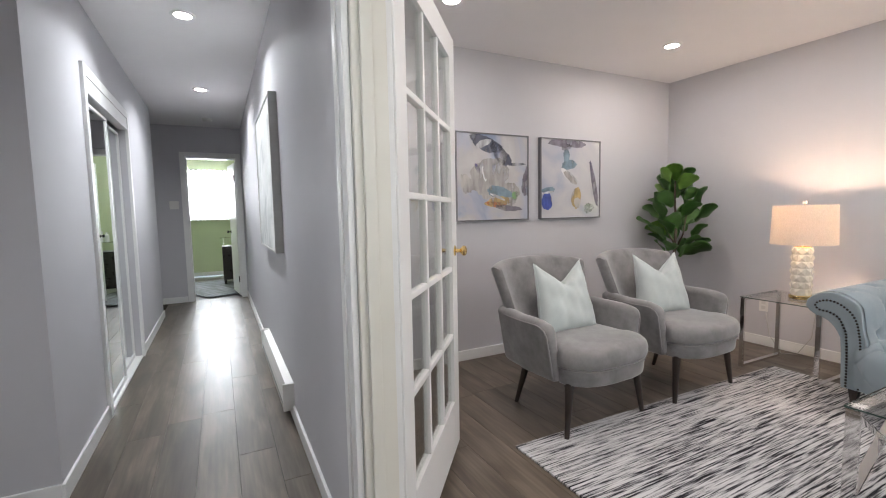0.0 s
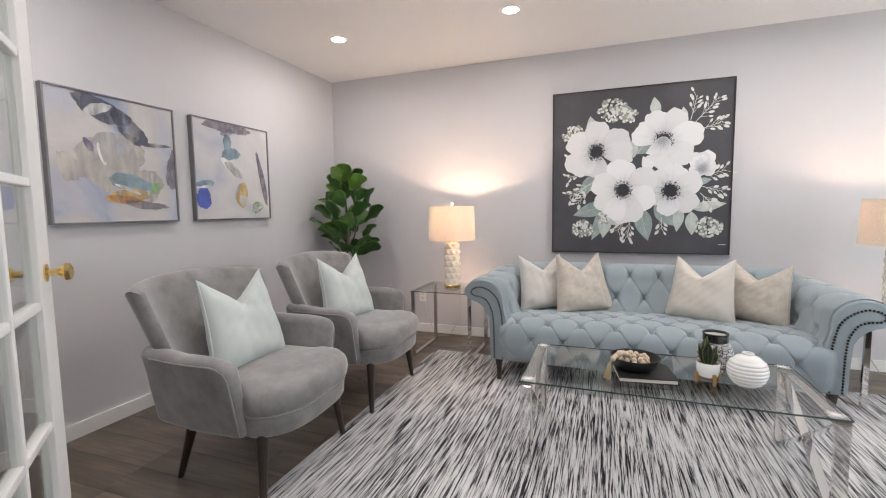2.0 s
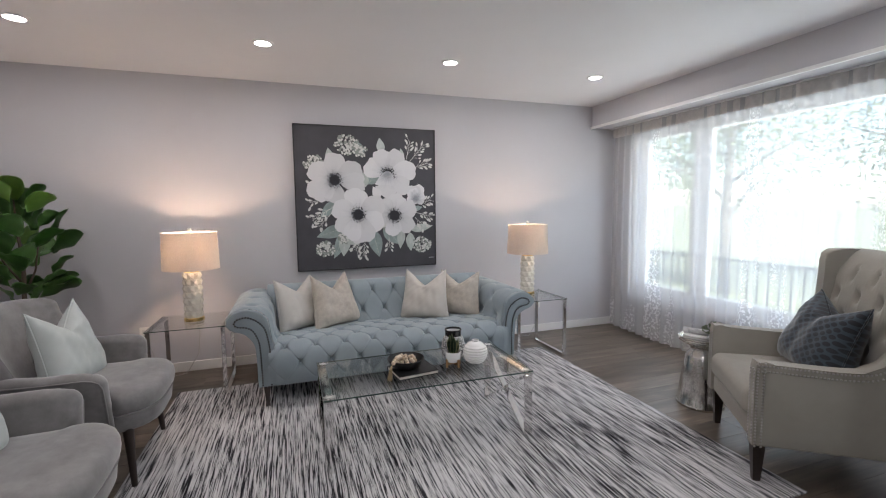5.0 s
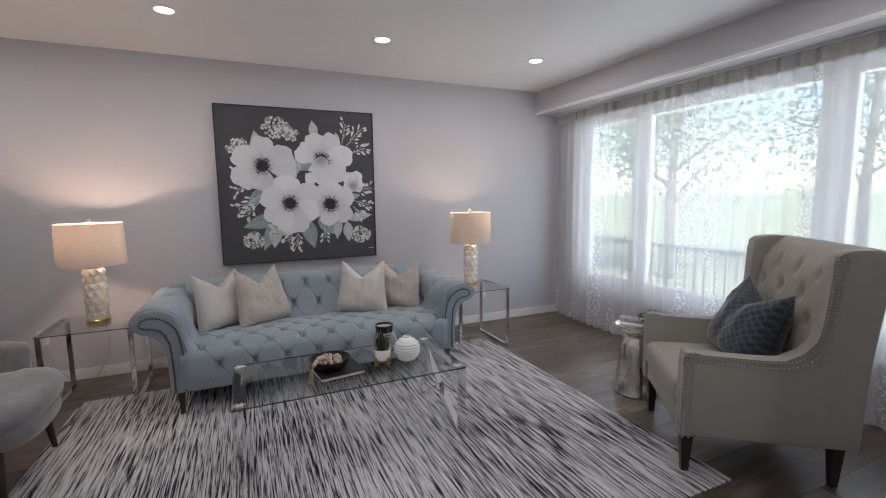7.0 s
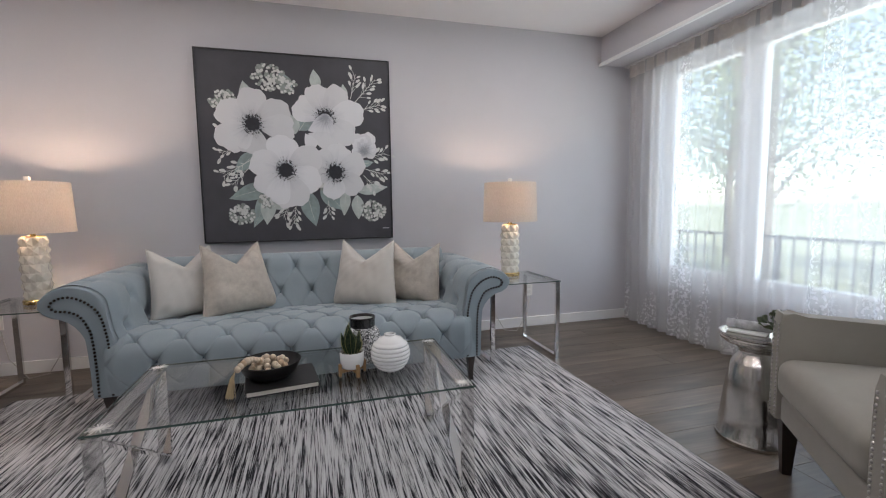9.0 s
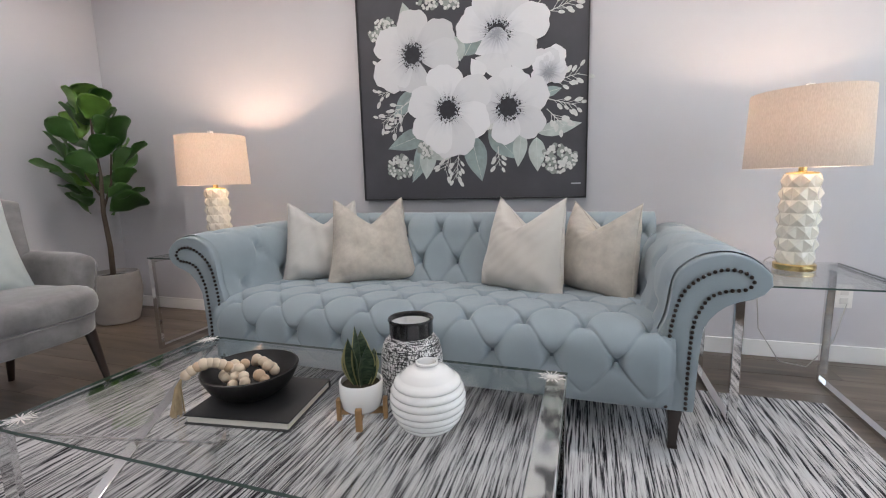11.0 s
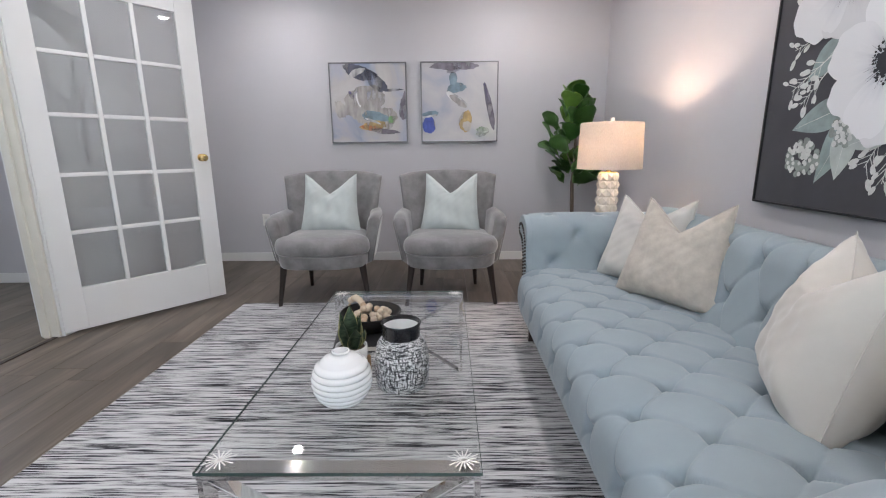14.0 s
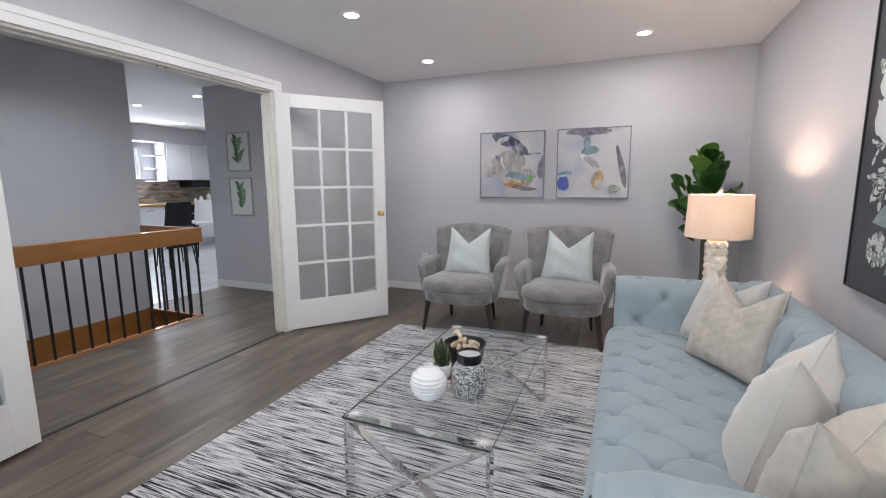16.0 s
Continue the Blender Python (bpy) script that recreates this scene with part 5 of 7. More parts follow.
def flower_painting():
    w, h = 1.345, 1.348
    slate = material("slate_grey_canvas", (0.058, 0.058, 0.068), 0.6, var=0.18, scale=4, bump=0.12, bscale=420)
    th = picture_frame("painting", "large square painting of white anemones on slate grey", "painting", (EX, 0.2205, 0.797), -90, w, h, 0.042, material("black_thin_frame", (0.02, 0.02, 0.022), 0.4, var=0.1), slate, 0.009)
    dark = material("dark_flower_heart", (0.022, 0.023, 0.030), 0.6, var=0.3, scale=40)
    mid = material("grey_stamen_paint", (0.10, 0.11, 0.125), 0.6, var=0.4, scale=60)
    fold = material("soft_grey_fold_paint", (0.40, 0.41, 0.45), 0.6, var=0.12, scale=12)
    sage = material("sage_leaf_paint", (0.27, 0.335, 0.33), 0.6, var=0.30, scale=14)
    pale = material("pale_sage_leaf_paint", (0.46, 0.51, 0.49), 0.6, var=0.20, scale=14)
    berry = material("white_berry_paint", (0.62, 0.63, 0.61), 0.6, var=0.16, scale=40)
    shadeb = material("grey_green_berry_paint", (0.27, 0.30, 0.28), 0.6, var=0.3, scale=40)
    depth = [0.0342]

    def spot(u, v):
        return ((u - 0.5) * w, v * h)

    def quad(bm, a, b, width, taper=1.0):
        a, b = Vector((a[0], 0, a[1])), Vector((b[0], 0, b[1]))
        d = (b - a).normalized()
        n = Vector((-d.z, 0, d.x)) * width / 2
        bm.faces.new([bm.verts.new(p) for p in (a - n, b - n * taper, b + n * taper, a + n)])

    def layer(name, bm, mat, stuff=False):
        depth[0] += 0.00006
        for i, f in enumerate(bm.faces):
            for vert in f.verts:
                vert.co.y = -depth[0] - 0.0000035 * i
        depth[0] += 0.0000035 * len(bm.faces)
        made = part(name, bm, mat, th)
        if stuff:
            tagged(made, kind="stuff")

    def leaf(u, v, length, width, ang, mat):
        bm = bmesh.new()
        cx, cz = spot(u, v)
        pts = []
        for i in range(13):
            t = i / 12
            pts.append((length * w * t, width * w * math.sin(math.pi * t ** 0.8)))
        ring = pts + [(a, -b) for a, b in pts[-2:0:-1]]
        bm.faces.new([bm.verts.new((cx + a * math.cos(ang) - b * math.sin(ang), 0, cz + a * math.sin(ang) + b * math.cos(ang))) for a, b in ring])
        layer("painted_leaf", bm, mat)
        bm = bmesh.new()
        quad(bm, (cx, cz), (cx + length * w * 0.95 * math.cos(ang), cz + length * w * 0.95 * math.sin(ang)), 0.003, 0.3)
        layer("leaf_vein", bm, berry)

    def petal_at(cx, cz, ang, reach, wide, seed, mat):
        bm = bmesh.new()
        ring, n = [], 40
        for i in range(n + 1):
            t = i / n
            s = 2 * t - 1
            r = reach * (1 - abs(s) ** 3.0) ** 0.55 * (1 + 0.045 * math.sin(7 * t + seed) + 0.022 * math.sin(19 * t + seed * 2) + 0.010 * math.sin(43 * t + seed))
            ring.append((r * math.cos(s * wide), r * math.sin(s * wide)))
        ring.append((0, 0))
        bm.faces.new([bm.verts.new((cx + a * math.cos(ang) - b * math.sin(ang), 0, cz + a * math.sin(ang) + b * math.cos(ang))) for a, b in ring])
        layer("petal", bm, mat)

    def sprig(u, v, ang, length, count, seed, size=0.014):
        rnd = random.Random(seed)
        cx, cz = spot(u, v)
        bm = bmesh.new()
        ex, ez = cx + length * w * math.cos(ang), cz + length * w * math.sin(ang)
        quad(bm, (cx, cz), (ex, ez), 0.005, 0.5)
        for k in range(count):
            t = 0.25 + 0.75 * k / count
            a2 = ang + (1 if k % 2 else -1) * rnd.uniform(0.4, 0.9)
            bx, bz = cx + (ex - cx) * t, cz + (ez - cz) * t
            l2 = rnd.uniform(0.015, 0.042) * w
            tx, tz = bx + l2 * math.cos(a2), bz + l2 * math.sin(a2)
            quad(bm, (bx, bz), (tx, tz), 0.0035, 0.6)
            s = size * w * rnd.uniform(0.8, 1.25)
            bm.faces.new([bm.verts.new((tx + s * (1 + math.cos(q)) * math.cos(a2) - s * 0.5 * math.sin(q) * math.sin(a2), 0, tz + s * (1 + math.cos(q)) * math.sin(a2) + s * 0.5 * math.sin(q) * math.cos(a2))) for q in [2 * math.pi * i / 12 for i in range(12)]])
        layer("berry_sprig", bm, berry, True)

    def cluster(u, v, r, count, seed):
        rnd = random.Random(seed)
        cx, cz = spot(u, v)
        for mat, k, big in ((shadeb, 0.8, 1.25), (berry, 1.0, 0.85)):
            bm = bmesh.new()
            for i in range(int(count * k)):
                a, q = rnd.uniform(0, 6.28), r * w * math.sqrt(rnd.random())
                px, pz = cx + q * math.cos(a), cz + q * math.sin(a) * 0.8
                s = rnd.uniform(0.006, 0.010) * w * big
                bm.faces.new([bm.verts.new((px + s * math.cos(2 * math.pi * j / 10), 0, pz + s * math.sin(2 * math.pi * j / 10))) for j in range(10)])
            layer("berry_spray", bm, mat, True)

    for u, v, l, wd, a, m in ((0.25, 0.72, 0.13, 0.035, 1.75, pale), (0.46, 0.80, 0.12, 0.035, 2.0, sage), (0.60, 0.82, 0.11, 0.03, 1.7, pale), (0.75, 0.78, 0.08, 0.02, 1.7, pale), (0.34, 0.30, 0.22, 0.045, 3.45, sage), (0.36, 0.31, 0.26, 0.045, 4.25, sage), (0.33, 0.25, 0.16, 0.04, 4.6, pale), (0.46, 0.23, 0.14, 0.035, 3.5, pale), (0.52, 0.28, 0.21, 0.05, 4.95, sage), (0.60, 0.29, 0.18, 0.045, 5.5, sage), (0.74, 0.28, 0.15, 0.03, 4.6, pale), (0.80, 0.27, 0.18, 0.03, 0.15, pale), (0.80, 0.25, 0.14, 0.035, 4.75, pale), (0.28, 0.48, 0.16, 0.04, 3.9, sage), (0.50, 0.60, 0.14, 0.05, 1.0, sage), (0.48, 0.58, 0.12, 0.04, 1.9, pale), (0.82, 0.42, 0.08, 0.02, 0.2, sage)):
        leaf(u, v, l, wd, a, m)
    for u, v, a, l, c, s in ((0.78, 0.78, 1.35, 0.14, 8, 1), (0.80, 0.76, 0.85, 0.18, 11, 2), (0.82, 0.72, 0.3, 0.13, 9, 3), (0.20, 0.50, 3.4, 0.11, 7, 4), (0.25, 0.44, 3.7, 0.17, 12, 5), (0.24, 0.40, 3.95, 0.13, 9, 15), (0.84, 0.46, 0.2, 0.13, 9, 6), (0.84, 0.40, -0.3, 0.12, 9, 7), (0.47, 0.22, -1.7, 0.13, 10, 8), (0.44, 0.22, -2.0, 0.10, 8, 18), (0.64, 0.22, -1.5, 0.08, 6, 9), (0.84, 0.36, -0.8, 0.10, 8, 10), (0.20, 0.56, 2.9, 0.09, 5, 11)):
        sprig(u, v, a, l, c, s)
    for u, v, r, c, s in ((0.13, 0.74, 0.065, 46, 1), (0.36, 0.87, 0.085, 70, 2), (0.19, 0.15, 0.065, 52, 3), (0.89, 0.16, 0.07, 60, 4), (0.32, 0.22, 0.045, 26, 6), (0.45, 0.83, 0.05, 28, 7), (0.62, 0.30, 0.04, 18, 8)):
        cluster(u, v, r, c, s)
    cx, cz = spot(0.848, 0.524)
    bud = [petal_material("bud_petal_paint", cx, cz - 0.03, 0.16, e) for e in (1.0, 0.90)]
    for k, rr in enumerate((0.095, 0.075, 0.05, 0.03)):
        for j in range(4):
            petal_at(cx, cz + 0.008 * k, 0.9 + j * 1.57 + k * 0.5, rr * w * 0.85, 0.95, 60 + 5 * k + j, bud[(j + k) % 2])
    # each bloom: its heart, then petals (turn in degrees, reach, half spread)
    blooms = (
        (3, (0.266, 0.626), ((150, 0.185, 44), (88, 0.180, 46), (30, 0.200, 40), (215, 0.200, 44), (-5, 0.215, 34), (268, 0.165, 48), (240, 0.140, 30)), 0.80),
        (8, (0.640, 0.672), ((158, 0.180, 42), (105, 0.180, 40), (60, 0.185, 40), (12, 0.205, 40), (-38, 0.190, 38)), 0.92),
        (21, (0.684, 0.377), ((75, 0.160, 44), (20, 0.170, 44), (-38, 0.165, 44), (-95, 0.145, 46), (130, 0.140, 40), (190, 0.120, 44)), 0.90),
        (15, (0.423, 0.386), ((95, 0.188, 46), (160, 0.180, 46), (28, 0.195, 44), (-22, 0.190, 42), (222, 0.185, 44), (-78, 0.212, 46), (250, 0.19, 34)), 0.97))
    for seed, heart, petals, pale_k in blooms:
        hx, hz = spot(*heart)
        tones = [petal_material("anemone_petal_paint", hx, hz, 0.20 * w, e * pale_k ** 0.5) for e in (1.0, 0.95, 0.90)]
        for k, (turn_deg, reach, spread) in enumerate(petals):
            petal_at(hx, hz, radians(turn_deg), reach * w, radians(spread), seed + k, tones[k % 3])
        bm = bmesh.new()
        rnd = random.Random(seed)
        for k in range(60):
            a = 2 * math.pi * k / 60 + rnd.uniform(-0.06, 0.06)
            l = rnd.uniform(0.045, 0.080) * w
            quad(bm, (hx, hz), (hx + l * math.cos(a), hz + l * math.sin(a)), 0.0030, 0.2)
        layer("stamen_spray", bm, mid, True)
        bm = bmesh.new()
        for k in range(90):
            a, q = rnd.uniform(0, 6.28), rnd.uniform(0.032, 0.056) * w
            s = rnd.uniform(0.003, 0.006)
            px, pz = hx + q * math.cos(a), hz + q * math.sin(a)
            bm.faces.new([bm.verts.new((px + s * math.cos(j), 0, pz + s * math.sin(j))) for j in (0, 1.05, 2.1, 3.14, 4.19, 5.24)])
        layer("anther_spray", bm, dark, True)
        bm = bmesh.new()
        blob(bm, hx, hz, 0.037 * w, 0.037 * w, 0, 0, 0.16, seed + 1, 0, 50, 9)
        layer("flower_heart", bm, dark)
        if seed == 8:
            # two petals folded over the front of the upper bloom
            px, pz = spot(0.545, 0.600)
            petal_at(px, pz, radians(20), 0.150 * w, radians(40), 71, tones[0])
            petal_at(px, pz - 0.02, radians(-22), 0.155 * w, radians(34), 74, tones[1])
            petal_at(*spot(0.53, 0.585), radians(-60), 0.09 * w, radians(40), 77, tones[0])
    bm = bmesh.new()
    quad(bm, (0.44 * w, 0.059 * h), (0.478 * w, 0.059 * h), 0.007)
    layer("signature", bm, fold)
    return th


flower_painting()


# ---- fiddle leaf plant ----
LEAF = material("fiddle_leaf_green", (0.10, 0.22, 0.06), 0.36, var=0.35, scale=7, bump=0.15, bscale=45, coat=0.15)
LEAF2 = material("young_leaf_green", (0.19, 0.36, 0.07), 0.4, var=0.25, scale=7, bump=0.15, bscale=45)


def leaf_mesh(name, length, width, mat, droop, cup):
    def fn(u, v):
        t, s = u, 2 * v - 1
        half = width * (max(0.0, math.sin(math.pi * (0.02 + 0.97 * t ** 1.3))) ** 0.46) * (0.66 + 0.46 * t)
        y = s * half
        z = cup * abs(s) ** 1.7 * half - droop * t * t + 0.007 * math.sin(11 * t + 2 * s) * abs(s)
        return (length * t, y, z)
    bm = sheet(fn, 12, 8)
    bmesh.ops.solidify(bm, geom=bm.faces[:], thickness=0.0012)
    me = bpy.data.meshes.new(name)
    bm.to_mesh(me)
    bm.free()
    me.materials.append(mat)
    me.shade_smooth()
    return me


def fiddle_plant(x, y):
    th = thing("potted_plant", "tall fiddle leaf fig in a rounded grey pot", "plant", (x, y, 0))
    part("pot", lathe([(0, FZ), (0.115, FZ), (0.128, FZ + 0.008), (0.158, 0.10), (0.168, 0.20), (0.160, 0.31), (0.156, 0.325), (0.150, 0.328), (0.146, 0.30), (0.0, 0.29)], 40), material("grey_concrete_pot", (0.33, 0.315, 0.30), 0.8, var=0.12, scale=8, bump=0.2, bscale=60), th, "rounded grey pot", 40)
    part("soil", lathe([(0, 0.302), (0.08, 0.300), (0.139, 0.296)], 24), material("dark_soil", (0.03, 0.022, 0.016), 0.95, var=0.4, scale=40, bump=0.8, bscale=90), th, "dark soil")
    bark = material("grey_brown_bark", (0.10, 0.075, 0.055), 0.8, var=0.3, scale=20, stretch=(1, 1, 0.3), bump=0.4, bscale=60)
    stem = [(0, 0, 0.29), (0.004, -0.005, 0.50), (-0.006, 0.002, 0.75), (0.006, -0.004, 1.0), (0.0, 0.01, 1.25), (0.01, 0.02, 1.50)]
    part("trunk", tube(stem, [0.019, 0.017, 0.015, 0.012, 0.009, 0.004], 10), bark, th, "", 180)
    part("branch", tube([(0.0, 0.0, 0.78), (0.03, -0.06, 0.95), (0.035, -0.09, 1.15)], [0.008, 0.007, 0.004], 8), bark, th, "", 180)
    part("branch", tube([(0.0, 0.0, 0.85), (-0.04, 0.07, 1.0), (-0.05, 0.12, 1.12)], [0.008, 0.006, 0.004], 8), bark, th, "", 180)
    meshes = [leaf_mesh("leaf", 0.175, 0.078, LEAF, 0.03, 0.25), leaf_mesh("leaf", 0.155, 0.068, LEAF, 0.02, 0.20), leaf_mesh("leaf", 0.195, 0.086, LEAF, 0.04, 0.20), leaf_mesh("leaf", 0.185, 0.090, LEAF2, 0.03, 0.20)]
    rnd = random.Random(12)
    n = 38
    for i in range(n):
        t = i / (n - 1)
        z = 0.70 + 0.72 * t
        a = i * 137.5 + rnd.uniform(-18, 18)
        top = t > 0.86
        reach = (0.02 + 0.165 * math.sin(math.pi * min(1, 0.06 + t * 0.86))) * rnd.uniform(0.35, 1.0)
        ox, oy = reach * math.cos(radians(a)) - 0.02, reach * math.sin(radians(a)) - 0.02
        up = -(48 + 22 * t + rnd.uniform(-20, 25))
        k = (1.20 - 0.15 * max(0, t - 0.6) / 0.4) * rnd.uniform(0.85, 1.1)
        m = Matrix.Translation((ox, oy, z)) @ pose(0, 0, 0, 0, 0, a) @ pose(0, 0, 0, 0, up, 0) @ pose(0, 0, 0, rnd.uniform(-22, 22), 0, rnd.uniform(-42, 42)) @ Matrix.Translation((0.035, 0, 0)) @ Matrix.Diagonal((k, k, k, 1))
        tip = m @ Vector((0.22, 0, 0))
        if tip.x + x > EX - 0.02 or tip.y + y > NY - 0.02:
            m = Matrix.Translation((ox, oy, z)) @ pose(0, 0, 0, 0, 0, a) @ pose(0, 0, 0, 0, -62, 0) @ Matrix.Translation((0.035, 0, 0)) @ Matrix.Diagonal((k, k, k, 1))
        piece("leaf", meshes[3] if (top and i % 2) or i in (11, 21, 27) else meshes[i % 3], th, m)
    return th


fiddle_plant(4.03, 2.76)


# ---- beige wing chair ----
def wing_chair(x, y, turn):
    """Front towards -y, centre of the front edge at the origin, floor at z = 0."""
    linen = material("beige_linen", (0.31, 0.292, 0.258), 0.88, var=0.05, scale=9, bump=0.2, bscale=420, sheen=0.15, spec=0.2)
    pewter = material("pewter_nail", (0.42, 0.40, 0.38), 0.3, metal=0.9, var=0.1, scale=30)
    th = thing("wing_chair", "beige linen wing chair with tufted back and nailhead trim", "armchair", (x, y, 0.0), turn)
    side = [(0.0, 0.185), (0.0, 0.575), (0.03, 0.60), (0.20, 0.595), (0.36, 0.590), (0.46, 0.600), (0.515, 0.635), (0.545, 0.70), (0.56, 0.82), (0.57, 0.98), (0.575, 1.075), (0.60, 1.10), (0.74, 1.105), (0.80, 1.07), (0.775, 0.80), (0.755, 0.50), (0.745, 0.185)]
    dense = [tuple(p) for p, n, s in polyline(side, 60)]
    for s in (-1, 1):
        bm = prism(dense, 0.075, 0.012, "yz")
        bmesh.ops.translate(bm, verts=bm.verts, vec=(s * 0.355, 0, 0))
        for v in bm.verts:
            v.co.x += s * 0.03 * max(0.0, v.co.z - 0.6)
        part("side_wing", bm, linen, th, "padded arm rising into a wing", 50)
        nails = bmesh.new()
        run = polyline(side[:12], 92)
        for p, n, q in run:
            xx = s * (0.355 + 0.0385) + s * 0.03 * max(0.0, p.y - 0.6)
            for inset in (0.010, 0.036):
                c = p - n * inset
                ball(nails, (xx, c.x, c.y), 0.0052, 6, 4)
        front = [(s * (0.355 + k * 0.024), -0.001, 0.20 + 0.0165 * i) for i in range(23) for k in (-1, 1)]
        for c in front:
            ball(nails, c, 0.0058, 6, 4)
        tagged(part("nailhead_trim", nails, pewter, th, "pewter nailheads along the arm edge", 180), kind="stuff")
    bm = soft_box((0.315, 0.36, 0.055), 0.02, 4, 3)
    bmesh.ops.translate(bm, verts=bm.verts, vec=(0, 0.37, 0.24))
    part("seat_frame", bm, linen, th, "", 180)

    def plump(p):
        p.z += 0.02 * (1 - (p.x / 0.32) ** 2) * (1 - ((p.y) / 0.3) ** 2) * (1 if p.z > 0 else 0)
        return p
    bm = soft_box((0.312, 0.30, 0.075), 0.05, 8, 4, plump)
    bmesh.ops.translate(bm, verts=bm.verts, vec=(0, 0.285, 0.368))
    part("seat_cushion", bm, linen, th, "plump box seat cushion", 180)
    prof = polyline([(0.575, 0.40), (0.60, 0.60), (0.635, 0.80), (0.67, 0.98), (0.70, 1.06), (0.755, 1.10), (0.81, 1.07), (0.80, 0.95), (0.78, 0.60), (0.76, 0.19)], 60)

    def back_pt(xx, i):
        p, n, q = prof[i]
        fade = min(1.0, max(0.0, (0.66 - q) / 0.08)) * min(1.0, max(0.0, (q - 0.08) / 0.08))
        h = 0.008 + (tuft(xx, q - 0.34, 0.095, 0.120, 0.034, 0.036) - 0.008) * fade
        c = p + n * h
        return Vector((xx, c.x, c.y))

    part("backrest", sheet(lambda u, v: back_pt(-0.345 + 0.69 * u, round(60 * v)), 80, 60), linen, th, "deeply tufted back", 180)
    tot = prof[-1][2]
    spots = [(i * 0.095, round((0.34 + j * 0.120) / tot * 60)) for j in (-1, 0, 1, 2) for i in range(-3, 4) if (i + j) % 2 == 0]
    if "linen" not in _button_mesh:
        me = bpy.data.meshes.new("button")
        bm = ball(bmesh.new(), (0, 0, 0), 0.011, 10, 6)
        bm.to_mesh(me)
        bm.free()
        me.materials.append(linen)
        me.shade_smooth()
        _button_mesh["linen"] = me
    for spot in spots:
        piece("button", _button_mesh["linen"], th, Matrix.Translation(back_pt(*spot)))
    for lx, ly, d in ((-0.325, 0.045, -1), (0.325, 0.045, -1), (-0.31, 0.70, 1), (0.31, 0.70, 1)):
        leg = lathe([(0, FZ), (0.022, FZ), (0.040, 0.19), (0, 0.19)], 4)
        bmesh.ops.transform(leg, matrix=pose(lx, ly, 0, 0, 0, 45), verts=leg.verts)
        part("leg", leg, DARKWOOD, th, "dark square tapered leg", 30)
    return th


WCX, WCY, WCT = 1.890, -1.400, 144.0
wing_chair(WCX, WCY, WCT)


def navy_material():
    m = bpy.data.materials.new("navy_cut_velvet")
    m.use_nodes = True
    nt = m.node_tree
    b = nt.nodes["Principled BSDF"]
    tc = nt.nodes.new("ShaderNodeTexCoord")
    mp = nt.nodes.new("ShaderNodeMapping")
    mp.inputs["Scale"].default_value = (34, 1, 34)
    mp.inputs["Rotation"].default_value = (0, radians(45), 0)
    vo = nt.nodes.new("ShaderNodeTexVoronoi")
    vo.inputs["Scale"].default_value, vo.inputs["Randomness"].default_value = 1.0, 0.05
    nt.links.new(tc.outputs["Object"], mp.inputs["Vector"])
    nt.links.new(mp.outputs[0], vo.inputs["Vector"])
    nt.links.new(ramp(nt, vo.outputs["Distance"], [(0.38, (0.010, 0.013, 0.020)), (0.45, (0.034, 0.052, 0.070))]), b.inputs["Base Color"])
    b.inputs["Roughness"].default_value = 0.7
    b.inputs["Sheen Weight"].default_value = 0.4
    return m


_m = pose(WCX, WCY, 0, 0, 0, WCT)
_p = _m @ Vector((0.0, 0.36, 0.452))
cushion("navy diamond-patterned velvet cushion on the wing chair", tuple(_p), -20, 4, WCT + 5, 0.45, navy_material(), 0.14, 0.115, width=0.44)

# ---- silver drum side table ----
HAMMER = material("hammered_silver", (0.62, 0.59, 0.55), 0.16, metal=1, var=0.12, scale=14, bump=0.5, bscale=36)
drum = thing("side_table", "hourglass side table of hammered silver metal", "side table", (2.368, -1.762, 0.0))
drum.matrix_basis = pose(2.368, -1.762, 0) @ Matrix.Diagonal((0.86, 0.86, 1, 1))
part("body", lathe([(0, FZ), (0.172, FZ), (0.176, FZ + 0.004), (0.176, FZ + 0.016), (0.170, FZ + 0.022), (0.158, 0.10), (0.140, 0.22), (0.122, 0.315), (0.104, 0.345), (0.088, 0.362), (0.085, 0.372), (0.090, 0.384), (0.112, 0.398), (0.150, 0.412), (0.172, 0.425), (0.176, 0.437), (0.172, 0.447), (0.0, 0.447)], 48), HAMMER, drum, "hammered waisted body", 40)
part("top_rim", lathe([(0.166, 0.447), (0.166, 0.456), (0.178, 0.457), (0.180, 0.449), (0.174, 0.443)], 48), HAMMER, drum, "", 40)
scroll = thing("magazine", "white magazine rolled on the side table", "magazine", (2.408, -1.745, 0.4485), 28)
part("page_block", boxes(((-0.075, -0.042, 0.0), (0.075, 0.042, 0.010)), bevel=0.003), material("white_paper", (0.72, 0.72, 0.72), 0.5, var=0.05), scroll)
_r = lathe([(0.012, -0.085), (0.021, -0.085), (0.021, 0.085), (0.012, 0.085), (0.012, -0.085)], 20)
bmesh.ops.transform(_r, matrix=pose(0, -0.012, 0.031, 0, 90, 0), verts=_r.verts)
part("rolled_cover", _r, material("grey_printed_paper", (0.45, 0.45, 0.46), 0.45, var=0.5, scale=30), scroll, "rolled printed cover", 40)
air = thing("succulent", "small spiky green succulent on the side table", "plant", (2.310, -1.815, 0.4485))
air.matrix_basis = pose(2.310, -1.815, 0.4485) @ Matrix.Scale(1.25, 4)
_sm = leaf_mesh("leaf", 0.075, 0.010, material("grey_green_succulent", (0.12, 0.15, 0.09), 0.6, var=0.3, scale=20), -0.01, 0.6)
_rnd = random.Random(5)
